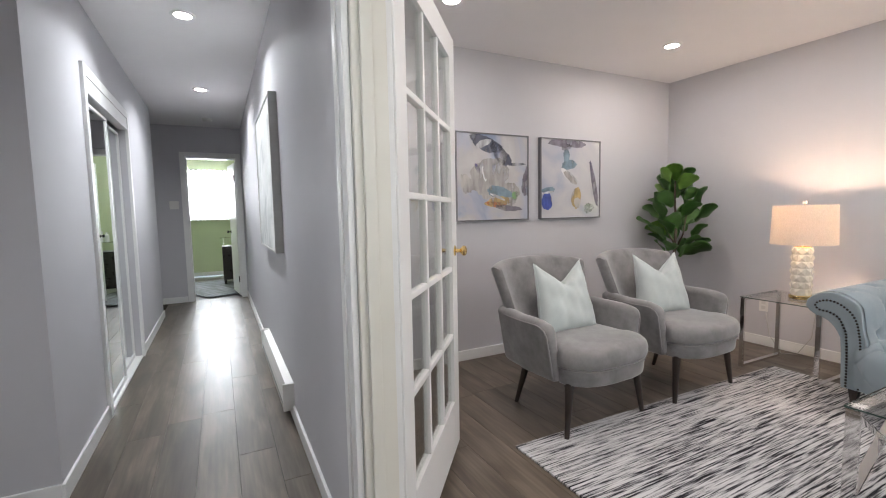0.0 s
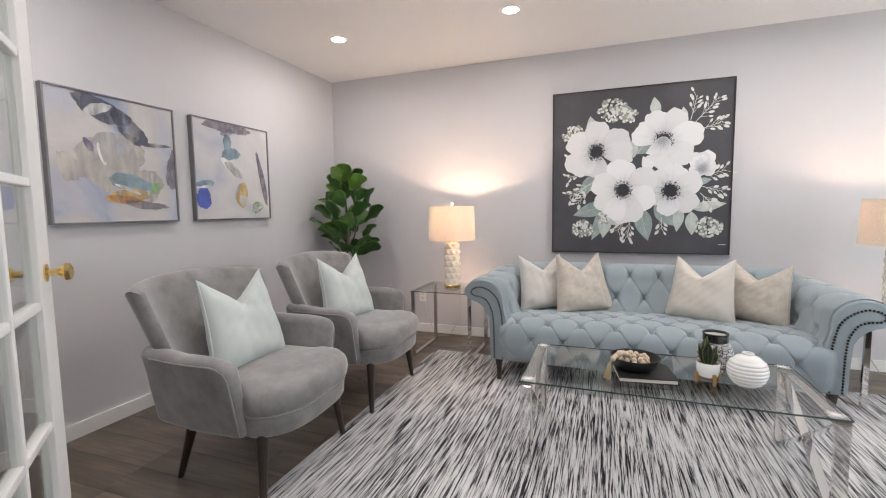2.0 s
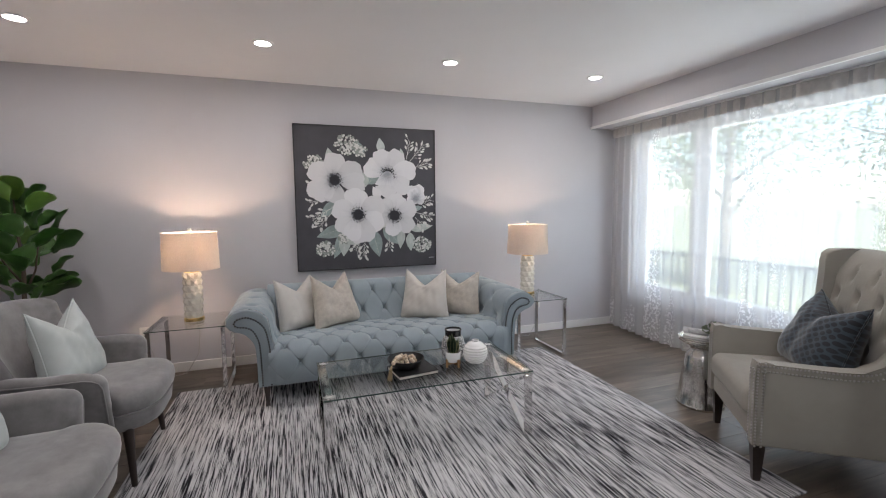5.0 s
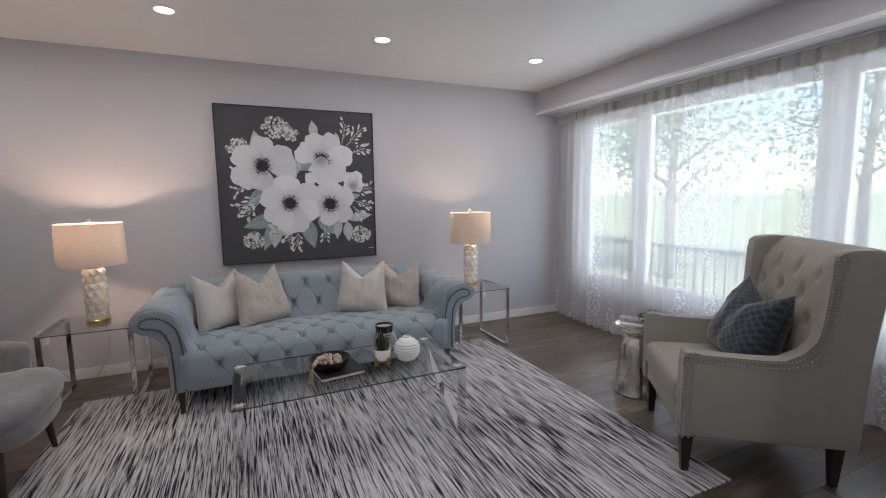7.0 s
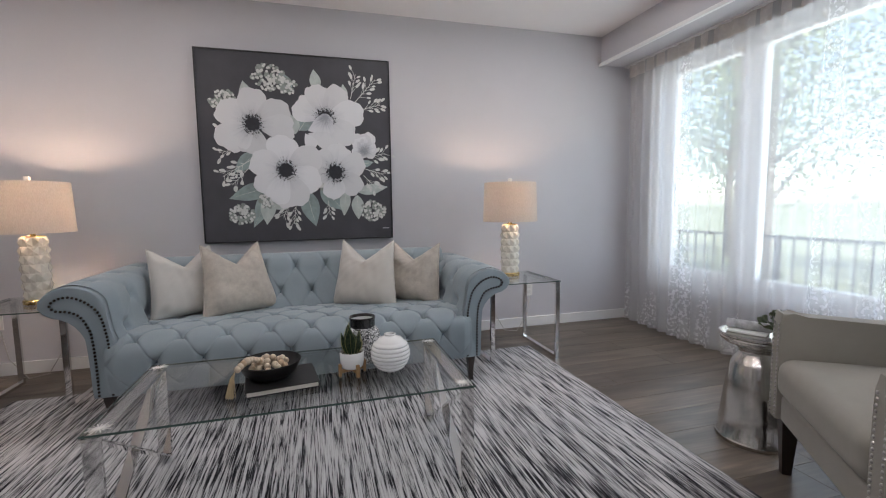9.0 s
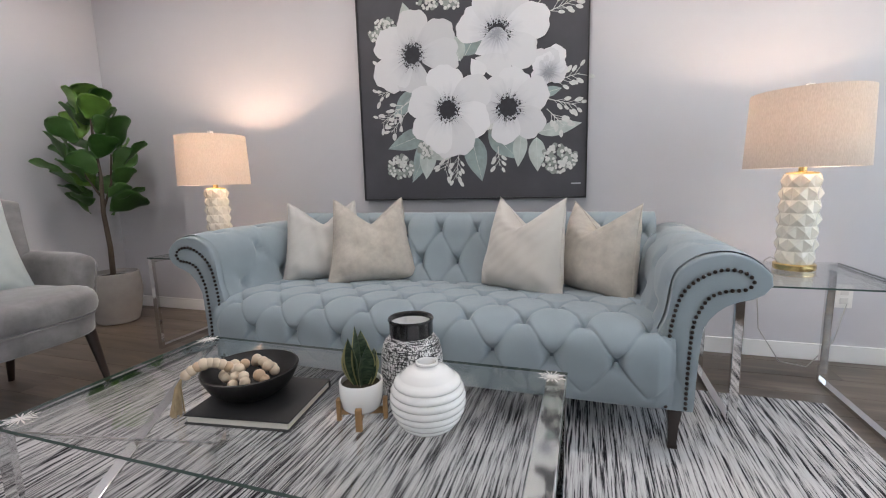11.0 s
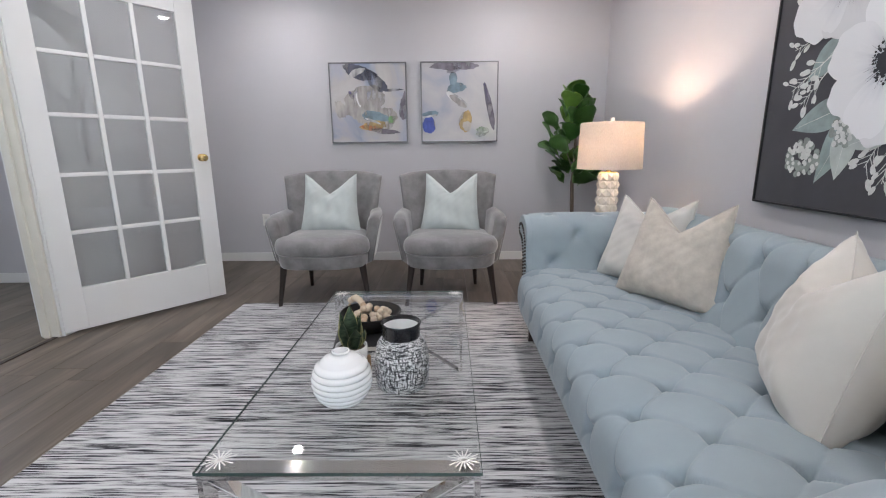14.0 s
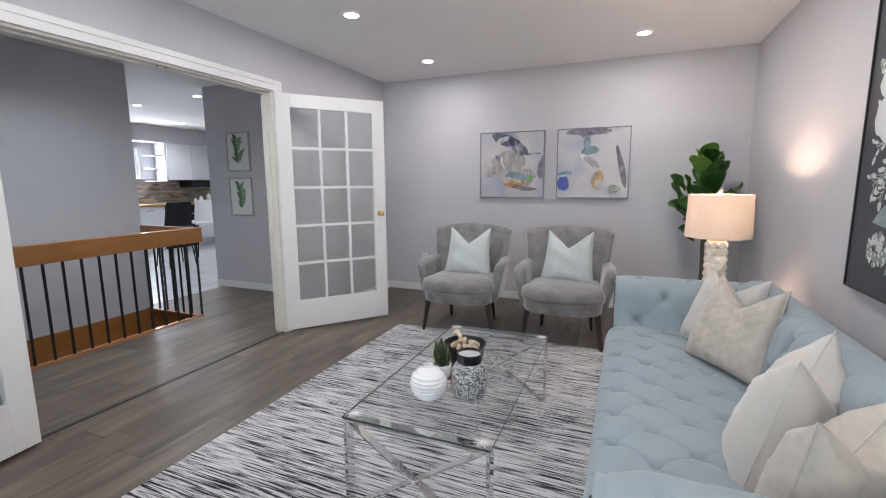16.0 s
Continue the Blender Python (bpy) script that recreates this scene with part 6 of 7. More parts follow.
part("rosette_base", lathe([(0, 0), (0.022, 0), (0.026, 0.012), (0.012, 0.03), (0, 0.032)], 12), material("succulent_base", (0.09, 0.10, 0.06), 0.7, var=0.2), air, "", 60)
for _i in range(26):
    piece("leaf", _sm, air, pose(0, 0, 0.018, 0, 0, _i * 137.5) @ pose(0.008, 0, 0, _rnd.uniform(-30, 30), -_rnd.uniform(5, 80), 0))


# ---- things on the coffee table ----
TZ = 0.384
WHITEC = material("white_glazed_ceramic", (0.80, 0.80, 0.79), 0.14, var=0.02, scale=6, coat=0.5)
prof = [(0.0, 0.0), (0.036, 0.0), (0.040, 0.003)]
for _i in range(49):
    _t = _i / 48
    _z = 0.004 + 0.118 * _t
    _r0 = 0.0735 * math.sqrt(max(0.0, 1 - ((_t - 0.50) / 0.62) ** 2))
    _rib = 0.0050 * abs(math.sin(math.pi * _t * 8.0)) ** 0.7 if 0.03 < _t < 0.86 else 0.0
    prof.append((_r0 - 0.004 + _rib, _z))
prof += [(0.027, 0.126), (0.0215, 0.129), (0.0205, 0.132), (0.0165, 0.132), (0.0160, 0.125), (0.0160, 0.06), (0.0, 0.055)]
_v = thing("ribbed_vase", "round white ribbed ceramic vase on the coffee table", "vase", (2.632, -0.145, TZ))
part("body", lathe(prof, 56), WHITEC, _v, "", 50)
part("rim", lathe([(0.0170, 0.130), (0.0215, 0.1315), (0.0225, 0.134), (0.0215, 0.1365), (0.0180, 0.137), (0.0165, 0.134), (0.0170, 0.130)], 32), WHITEC, _v, "", 50)
_v.matrix_basis = pose(2.632, -0.145, TZ) @ Matrix.Scale(1.08, 4)


def vase_print():
    m = bpy.data.materials.new("black_white_brushed_glaze")
    m.use_nodes = True
    nt = m.node_tree
    b = nt.nodes["Principled BSDF"]
    a = noise_tex(nt, 1.0, 2, 0.6, (55, 55, 420))
    c = noise_tex(nt, 1.0, 2, 0.6, (420, 420, 55), offset=(3, 1, 2))
    mx = nt.nodes.new("ShaderNodeMath")
    mx.operation = "MINIMUM"
    nt.links.new(a, mx.inputs[0])
    nt.links.new(c, mx.inputs[1])
    nt.links.new(ramp(nt, mx.outputs[0], [(0.455, (0.013, 0.013, 0.015)), (0.482, (0.70, 0.70, 0.69))]), b.inputs["Base Color"])
    b.inputs["Roughness"].default_value = 0.4
    return m


_v = thing("tall_vase", "black and white brushed ceramic jar with a dark rim", "vase", (2.782, -0.05, TZ))
part("body", lathe([(0, 0), (0.058, 0), (0.066, 0.004), (0.070, 0.03), (0.0715, 0.06), (0.069, 0.10), (0.063, 0.128), (0.053, 0.143), (0.048, 0.147)], 48), vase_print(), _v, "black and white hatched body", 60)
part("rim", lathe([(0.048, 0.147), (0.049, 0.150), (0.0495, 0.180), (0.052, 0.186), (0.050, 0.190), (0.046, 0.188), (0.0455, 0.178), (0.0475, 0.1765)], 48), material("black_glazed_rim", (0.012, 0.012, 0.014), 0.22, var=0.2, scale=20, coat=0.4), _v, "glossy black rim", 60)
part("lining", lathe([(0.0470, 0.1770), (0.0455, 0.1765), (0.0450, 0.06), (0.0, 0.05)], 40), WHITEC, _v, "white glazed inside", 60)
_v.matrix_basis = pose(2.782, -0.05, TZ) @ Matrix.Diagonal((1.09, 1.09, 1.0, 1))

_v = thing("potted_snake_plant", "small snake plant in a white pot on a wooden stand", "plant", (2.625, 0.008, TZ))
part("pot", lathe([(0, 0.028), (0.036, 0.028), (0.043, 0.036), (0.0475, 0.06), (0.0475, 0.092), (0.046, 0.0935), (0.043, 0.092), (0.042, 0.082), (0.0, 0.080)], 36), WHITEC, _v, "round white pot", 50)
part("soil", lathe([(0, 0.0835), (0.0418, 0.0825)], 20), material("potting_soil", (0.05, 0.04, 0.025), 0.95, var=0.5, scale=90, bump=0.8, bscale=150), _v)
OAKW = material("light_brown_wood", (0.30, 0.175, 0.075), 0.5, var=0.2, scale=20, stretch=(1, 1, 0.2))
for _a in (20, 110):
    part("stand_rail", bar((-0.046 * math.cos(radians(_a)), -0.046 * math.sin(radians(_a)), 0.020), (0.046 * math.cos(radians(_a)), 0.046 * math.sin(radians(_a)), 0.020 if _a < 50 else 0.0201), 0.014, 0.010, (0, 0, 1)), OAKW, _v)
for _a in (20, 110, 200, 290):
    _c, _s = math.cos(radians(_a)), math.sin(radians(_a))
    part("stand_leg", bar((0.051 * _c, 0.051 * _s, 0.0), (0.051 * _c, 0.051 * _s, 0.05), 0.014, 0.010, (-_s, _c, 0)), OAKW, _v, "wooden stand leg")


def snake_leaf_material():
    m = bpy.data.materials.new("snake_plant_leaf")
    m.use_nodes = True
    nt = m.node_tree
    b = nt.nodes["Principled BSDF"]
    f = noise_tex(nt, 1.0, 3, 0.6, (60, 30, 190))
    nt.links.new(ramp(nt, f, [(0.38, (0.022, 0.045, 0.026)), (0.60, (0.085, 0.125, 0.07))]), b.inputs["Base Color"])
    b.inputs["Roughness"].default_value = 0.4
    return m


SNAKE, SNAKE_EDGE = snake_leaf_material(), material("yellow_leaf_edge", (0.42, 0.40, 0.20), 0.5, var=0.15)


def snake_leaf(length, width):
    bm = bmesh.new()
    n = 14
    rows = []
    for i in range(n + 1):
        t = i / n
        half = 1.3 * width * (0.55 + 0.95 * math.sin(math.pi * min(1, t * 0.9 + 0.05))) * (1 - t ** 5) * 0.62 + 0.0003
        row = []
        for j in range(7):
            s = (-1, -0.88, -0.4, 0, 0.4, 0.88, 1)[j]
            row.append(bm.verts.new((s * half, -0.55 * half * (1 - s * s) + 0.004 * math.sin(4 * t), length * t)))
        rows.append(row)
    for a, b in zip(rows, rows[1:]):
        for j in range(6):
            f = bm.faces.new((a[j], a[j + 1], b[j + 1], b[j]))
            f.material_index = 1 if j in (0, 5) else 0
    bmesh.ops.solidify(bm, geom=bm.faces[:], thickness=0.0016)
    return bm


for _i, (_a, _t, _l, _w, _r) in enumerate(((10, 3, 0.132, 0.019, 0.004), (75, 10, 0.115, 0.018, 0.014), (150, 12, 0.10, 0.018, 0.016), (215, 14, 0.075, 0.021, 0.022), (290, 11, 0.112, 0.018, 0.015), (340, 16, 0.090, 0.018, 0.020), (255, 22, 0.070, 0.016, 0.024))):
    _o = part("leaf", snake_leaf(_l, _w), [SNAKE, SNAKE_EDGE], _v, "", 60)
    _o.matrix_basis = Matrix.Translation((0, 0, 0.082)) @ pose(0, 0, 0, 0, 0, _a) @ pose(0, _r, 0, -_t, 0, 0)

_b = thing("book", "black hardcover book lying on the coffee table", "book", (2.62, 0.272, TZ), 8)
part("cover", boxes(((-0.105, -0.125, 0.0), (0.105, 0.125, 0.003)), ((-0.105, -0.125, 0.019), (0.105, 0.125, 0.022)), ((0.102, -0.125, 0.003), (0.105, 0.125, 0.019))), material("black_book_cloth", (0.018, 0.018, 0.019), 0.5, var=0.15), _b, "black cloth cover")
part("page_block", boxes(((-0.100, -0.121, 0.003), (0.102, 0.121, 0.019))), material("book_pages", (0.68, 0.65, 0.58), 0.8, var=0.08, scale=300, stretch=(0.02, 0.02, 3)), _b, "pale paper pages")
_b = thing("bowl", "shallow black bowl on the book", "bowl", (2.632, 0.310, TZ + 0.022))
part("body", lathe([(0, 0.0), (0.045, 0.0), (0.050, 0.003), (0.075, 0.022), (0.088, 0.048), (0.089, 0.054), (0.086, 0.055), (0.083, 0.049), (0.070, 0.026), (0.045, 0.009), (0, 0.007)], 48), material("black_metal_bowl", (0.014, 0.013, 0.013), 0.42, metal=0.3, var=0.25, scale=20), _b, "", 60)
_b.matrix_basis = pose(2.632, 0.310, TZ + 0.022) @ Matrix.Diagonal((1.25, 1.25, 1.2, 1))
BEAD = [material("pale_wood_bead", (0.60, 0.49, 0.37), 0.5, var=0.15, scale=40), material("tan_wood_bead", (0.50, 0.36, 0.24), 0.5, var=0.2, scale=40)]
gar = thing("bead_garland", "wooden bead garland with a jute tassel in the bowl", "garland", (2.632, 0.310, TZ + 0.022))
gar.matrix_basis = pose(2.632, 0.310, TZ + 0.022) @ Matrix.Scale(1.25, 4)
_bm = [bpy.data.meshes.new("bead") for _k in range(2)]
for _k, _me in enumerate(_bm):
    _x = ball(bmesh.new(), (0, 0, 0), 0.0098, 14, 10)
    _x.to_mesh(_me)
    _x.free()
    _me.materials.append(BEAD[_k])
    _me.shade_smooth()
_pts = []
for _i in range(26):
    _a = _i * 0.62
    _r = 0.052 - 0.0010 * _i
    _pts.append((_r * math.cos(_a) + 0.006 * math.sin(3 * _a), _r * math.sin(_a), 0.030 + 0.0008 * _i + 0.008 * math.sin(_i * 1.3) ** 2))
for _i in range(9):
    _t = _i / 8
    _pts.append((-0.02 - 0.055 * _t, 0.02 + 0.058 * _t, 0.052 + 0.018 * math.sin(math.pi * _t) + 0.006 * _t))
for _i, _q in enumerate(_pts):
    piece("bead", _bm[1 if _i % 5 == 2 else 0], gar, Matrix.Translation(_q) @ Matrix.Scale(1.15 if _i % 7 == 3 else 1.0, 4))
_tb = bmesh.new()
_rnd = random.Random(3)
for _i in range(46):
    _a, _q = _rnd.uniform(0, 6.28), 0.004 + 0.010 * _rnd.random()
    tube([(-0.079, 0.084, 0.055), (-0.083 + 0.4 * _q * math.cos(_a), 0.092 + 0.4 * _q * math.sin(_a), 0.035), (-0.086 + _q * math.cos(_a), 0.098 + _q * math.sin(_a), -0.019 + 0.004 * _rnd.random())], 0.0009, 4, _tb, False)
tagged(part("tassel", _tb, material("jute_fibre", (0.46, 0.36, 0.22), 0.9, var=0.2, scale=60), gar, "frayed jute tassel"), kind="stuff")


# ---- sheer curtain ----
def sheer_material():
    m = bpy.data.materials.new("sheer_embroidered_voile")
    m.use_nodes = True
    nt = m.node_tree
    nt.nodes.remove(nt.nodes["Principled BSDF"])
    tr, tl, df, m1, m2 = (nt.nodes.new(k) for k in ("ShaderNodeBsdfTransparent", "ShaderNodeBsdfTranslucent", "ShaderNodeBsdfDiffuse", "ShaderNodeMixShader", "ShaderNodeMixShader"))
    tl.inputs["Color"].default_value, df.inputs["Color"].default_value = (0.82, 0.84, 0.88, 1), (0.70, 0.69, 0.68, 1)
    m1.inputs[0].default_value = 0.55
    nt.links.new(tl.outputs[0], m1.inputs[1])
    nt.links.new(df.outputs[0], m1.inputs[2])
    leafy = noise_tex(nt, 1.0, 2, 0.5, (60, 8, 42))
    stem = noise_tex(nt, 1.0, 1, 0.5, (5.5, 1, 0.35), offset=(1.7, 0, 0))
    tc, sp, low = nt.nodes.new("ShaderNodeTexCoord"), nt.nodes.new("ShaderNodeSeparateXYZ"), nt.nodes.new("ShaderNodeMapRange")
    nt.links.new(tc.outputs["Object"], sp.inputs[0])
    nt.links.new(sp.outputs["Z"], low.inputs["Value"])
    low.inputs["From Min"].default_value, low.inputs["From Max"].default_value = 0.65, 0.25
    low.inputs["To Min"].default_value, low.inputs["To Max"].default_value = 0.0, 0.16
    ad = nt.nodes.new("ShaderNodeMath")
    ad.operation = "ADD"
    nt.links.new(stem, ad.inputs[0])
    nt.links.new(low.outputs[0], ad.inputs[1])
    st = ramp(nt, ad.outputs[0], [(0.60, (0, 0, 0)), (0.66, (1, 1, 1))])
    lf = ramp(nt, leafy, [(0.52, (0, 0, 0)), (0.56, (1, 1, 1))])
    mul = nt.nodes.new("ShaderNodeMath")
    mul.operation = "MULTIPLY"
    nt.links.new(st, mul.inputs[0])
    nt.links.new(lf, mul.inputs[1])
    den = nt.nodes.new("ShaderNodeMapRange")
    den.inputs["To Min"].default_value, den.inputs["To Max"].default_value = 0.52, 0.84
    nt.links.new(mul.outputs[0], den.inputs["Value"])
    nt.links.new(den.outputs[0], m2.inputs[0])
    nt.links.new(tr.outputs[0], m2.inputs[1])
    nt.links.new(m1.outputs[0], m2.inputs[2])
    nt.links.new(m2.outputs[0], nt.nodes["Material Output"].inputs["Surface"])
    return m


cur = thing("sheer_curtain", "floor-length white sheer curtain with embroidered leaves", "curtain", (0.62, -2.60, 0.0))


def curtain_pt(u, v):
    x = 3.70 * u
    z = FZ + 0.012 + (2.235 - FZ) * v
    amp = 0.010 + 0.012 * (1 - v)
    y = amp * math.sin(x * 2 * math.pi / 0.115 + 0.8 * math.sin(x * 3.1)) + 0.018 * (1 - v) * math.sin(x * 4.3 + 1)
    return (x + 0.012 * math.sin(9 * x + 3 * v), y, z)


part("voile", sheet(curtain_pt, 420, 10), sheer_material(), cur, "sheer pleated voile", 180)
# header tape, deepened to stand in for the shaded wall behind the voile
part("header_tape_and_shade", sheet(lambda u, v: (3.70 * u, 0.010 * math.sin(3.70 * u * 2 * math.pi / 0.115) + 0.004, 2.145 + 0.102 * v), 300, 2), material("curtain_tape_and_shade", (0.55, 0.53, 0.51), 0.9, var=0.12, scale=30), cur, "", 180)
part("track", boxes(((-0.02, -0.02, 2.247), (3.76, 0.02, 2.2595))), TRIM, cur)


# ---- outdoors ----
GRASS = material("lawn", (0.19, 0.21, 0.13), 0.95, var=0.4, scale=1.2, bump=0.5, bscale=30)
ground = structure("ground", boxes(((-400, -500, -1.4), (400, 400, -1.2))), GRASS, "green lawn reaching the distance", "ground")
structure("pavement", boxes(((-1, -9.0, -1.2), (9, -7.2, -1.17))), material("pale_concrete", (0.42, 0.41, 0.39), 0.9, var=0.1, scale=4), "pale concrete path across the lawn", "pavement")
structure("deck", boxes(((-1.0, -4.25, -0.30), (6.6, -2.88, -0.16))), material("grey_deck", (0.30, 0.29, 0.27), 0.8, var=0.15, scale=4), "grey balcony deck outside the window", "deck")
rail = thing("balcony_railing", "thin dark metal balcony railing outside the window", "railing", (0, -4.15, -0.16))
part("top_rail", bar((-0.9, 0, 0.86), (6.5, 0, 0.86), 0.045, 0.03, (0, 1, 0)), BLACKM, rail)
part("bottom_rail", bar((-0.9, 0, 0.09), (6.5, 0, 0.09), 0.03, 0.025, (0, 1, 0)), BLACKM, rail)
_bb = bar((0, 0, 0.09), (0, 0, 0.86), 0.014, 0.014, (0, 1, 0))
_me = bpy.data.meshes.new("baluster")
_bb.to_mesh(_me)
_bb.free()
_me.materials.append(BLACKM)
for _i in range(60):
    piece("baluster", _me, rail, Matrix.Translation((-0.85 + 0.123 * _i, 0, 0)))
for _x in (-0.9, 1.6, 4.1, 6.5):
    part("post", bar((_x, 0, 0), (_x, 0, 0.88), 0.04, 0.04, (0, 1, 0)), BLACKM, rail)

FOLIAGE = material("tree_foliage", (0.17, 0.21, 0.12), 0.7, var=0.5, scale=1.5)
FOLIAGE2 = material("light_tree_foliage", (0.21, 0.26, 0.15), 0.7, var=0.4, scale=1.5)
BARK = material("tree_bark", (0.20, 0.17, 0.14), 0.9, var=0.3, scale=6, bump=0.6, bscale=20)


def tree(x, y, height, spread, seed, mat):
    rnd = random.Random(seed)
    th = thing("tree", "leafy green garden tree seen through the window", "tree", (x, y, -1.2), group="garden trees")
    trunk = tube([(0, 0, 0), (0.05, 0.03, height * 0.3), (-0.05, 0.05, height * 0.6), (0, 0, height * 0.9)], [0.16, 0.13, 0.09, 0.03], 10)
    tips = []
    for i in range(9):
        z = height * (0.28 + 0.06 * i)
        a = i * 2.4 + seed
        e = (spread * 0.75 * math.cos(a), spread * 0.75 * math.sin(a), z + height * 0.16)
        tube([(0, 0, z), (e[0] * 0.5, e[1] * 0.5, z + height * 0.10), e], [0.06, 0.04, 0.015], 6, trunk)
        tips += [Vector(e), Vector(e) * 0.6 + Vector((0, 0, z * 0.4 + 0.3))]
    part("trunk", trunk, BARK, th, "", 180)
    verts, faces = [], []
    for k in range(6500):
        c = rnd.choice(tips) if k % 4 else Vector((0, 0, height * rnd.uniform(0.45, 1.0)))
        d = Vector((rnd.gauss(0, 1), rnd.gauss(0, 1), rnd.gauss(0, 0.8))) * spread * 0.26
        p = c + d
        u = Vector((rnd.gauss(0, 1), rnd.gauss(0, 1), rnd.gauss(0, 1))).normalized()
        v = u.cross(Vector((rnd.gauss(0, 1), rnd.gauss(0, 1), rnd.gauss(0, 1)))).normalized()
        s = rnd.uniform(0.05, 0.10)
        i0 = len(verts)
        verts += [p - u * s, p + v * s * 0.5, p + u * s, p - v * s * 0.5]
        faces.append((i0, i0 + 1, i0 + 2, i0 + 3))
    me = bpy.data.meshes.new("crown")
    me.from_pydata([tuple(v) for v in verts], [], faces)
    me.materials.append(mat)
    crown = new("crown", me)
    crown.parent = th
    tagged(crown, kind="stuff")
    return th


for _i, (_x, _y, _h, _s) in enumerate(((9.5, -11.0, 8.0, 2.8), (2.6, -13.5, 7.5, 2.8), (-2.5, -12.0, 8.0, 2.8), (7.0, -16.0, 9.0, 3.2), (13.0, -7.5, 7.0, 2.5), (0.0, -19.0, 9.0, 3.2), (-7.0, -17.0, 9.0, 3.2), (15.0, -16.0, 9.0, 3.2))):
    tree(_x, _y, _h, _s, 30 + _i, FOLIAGE if _i % 2 else FOLIAGE2)


# ---- foyer and stair railing ----
rl = thing("stair_railing", "stairwell railing with a varnished wooden handrail and black balusters", "railing", (0, 0, 0))
HR = 0.725
part("handrail", boxes(((-0.61, -1.55, HR), (-0.545, 1.375, HR + 0.148)), bevel=0.006), STAIRWOOD, rl, "orange-brown wooden handrail")
part("handrail", boxes(((-1.378, 1.31, HR), (-0.612, 1.365, HR + 0.148)), bevel=0.006), STAIRWOOD, rl, "orange-brown wooden return rail")
_bb = bar((0, 0, FZ + 0.012), (0, 0, HR), 0.016, 0.016, (0, 1, 0))
_me2 = bpy.data.meshes.new("baluster")
_bb.to_mesh(_me2)
_bb.free()
_me2.materials.append(BLACKM)
_y = 1.335
while _y > -1.5:
    piece("baluster", _me2, rl, Matrix.Translation((-0.592, _y, 0)))
    _y -= 0.127
for _i in range(1, 7):
    piece("baluster", _me2, rl, Matrix.Translation((-0.592 - 0.122 * _i, 1.318, 0)))

WHITEF = material("pale_grey_picture_frame", (0.42, 0.41, 0.40), 0.4, var=0.08)
PAPER = material("white_print_paper", (0.74, 0.74, 0.73), 0.6, var=0.03)
LEAFP = [material("watercolour_leaf_green", (0.09, 0.19, 0.09), 0.7, var=0.4, scale=20), material("watercolour_leaf_pale", (0.22, 0.33, 0.20), 0.7, var=0.3, scale=20)]


def leaf_print(z, seed):
    th = picture_frame("leaf_print", "framed watercolour print of a green leafy branch", "picture", (-1.062, 2.40, z), 0, 0.372, 0.472, 0.022, WHITEF, PAPER, 0.016)
    rnd = random.Random(seed)
    for k in range(15):
        t = k / 14
        s = 1 if k % 2 else -1
        bm = bmesh.new()
        cx, cz, ang = 0.015 * math.sin(3 * t + seed), 0.10 + 0.27 * t, (math.pi / 2 - s * rnd.uniform(0.35, 1.0))
        ln, wd = rnd.uniform(0.10, 0.15) * (1.1 - 0.35 * t), rnd.uniform(0.018, 0.030)
        ring = [(ln * i / 10, wd * math.sin(math.pi * (i / 10) ** 0.8)) for i in range(11)]
        ring += [(a, -b) for a, b in ring[-2:0:-1]]
        bm.faces.new([bm.verts.new((cx + a * math.cos(ang) - b * math.sin(ang), -0.0145 - 0.0002 * k, cz + a * math.sin(ang) + b * math.cos(ang))) for a, b in ring])
        part("printed_leaf", bm, LEAFP[k % 2], th)
    return th


leaf_print(1.452, 2)
leaf_print(0.905, 7)

# ---- hall ----
hp = picture_frame("hall_canvas", "tall pale canvas print in a thin frame on the hall wall", "picture", (0.475, 3.40, 0.97), -90, 1.05, 0.98, 0.05, material("grey_canvas_edge", (0.55, 0.55, 0.53), 0.4, var=0.1), canvas_material("pale_glossy_print", [(0.3, (0.40, 0.42, 0.42)), (0.5, (0.62, 0.63, 0.62)), (0.7, (0.75, 0.75, 0.75))], 4.0), 0.012)
ht = thing("baseboard_heater", "white electric baseboard heater on the hall wall", "heater", (0.475, 3.45, 0.03), -90)
part("casing", prism([(-0.062, 0.0), (-0.062, 0.085), (-0.045, 0.150), (0.0, 0.160), (0.0, 0.0)], 1.45, 0.003, "yz"), PLASTIC, ht, "white folded steel casing")
# no opening is cut: a dark strip paints the shade of the slot
part("slot_shade_strip", boxes(((-0.70, -0.0635, 0.022), (0.70, -0.0600, 0.034))), material("painted_slot_shade", (0.05, 0.05, 0.05), 0.6), ht)
for _s in (-1, 1):
    part("end_cap", boxes(((_s * 0.728 - 0.012, -0.066, -0.002), (_s * 0.728 + 0.012, 0.0, 0.164)), bevel=0.003), PLASTIC, ht)
sw = thing("light_switch", "white double light switch plate at the hall end", "light switch", (-0.43, 7.35, 1.375))
part("plate", boxes(((-0.058, -0.006, -0.058), (0.058, 0, 0.058)), bevel=0.003), PLASTIC, sw)
for _x in (-0.023, 0.023):
    part("rocker", boxes(((_x - 0.016, -0.010, -0.032), (_x + 0.016, -0.006, 0.032)), bevel=0.002), PLASTIC, sw)
sd = thing("smoke_detector", "round white smoke detector on the hall ceiling", "smoke detector", (0.06, 6.75, H))
part("body", lathe([(0.06, 0), (0.06, -0.02), (0.045, -0.035), (0, -0.037)], 24), PLASTIC, sd, "", 40)

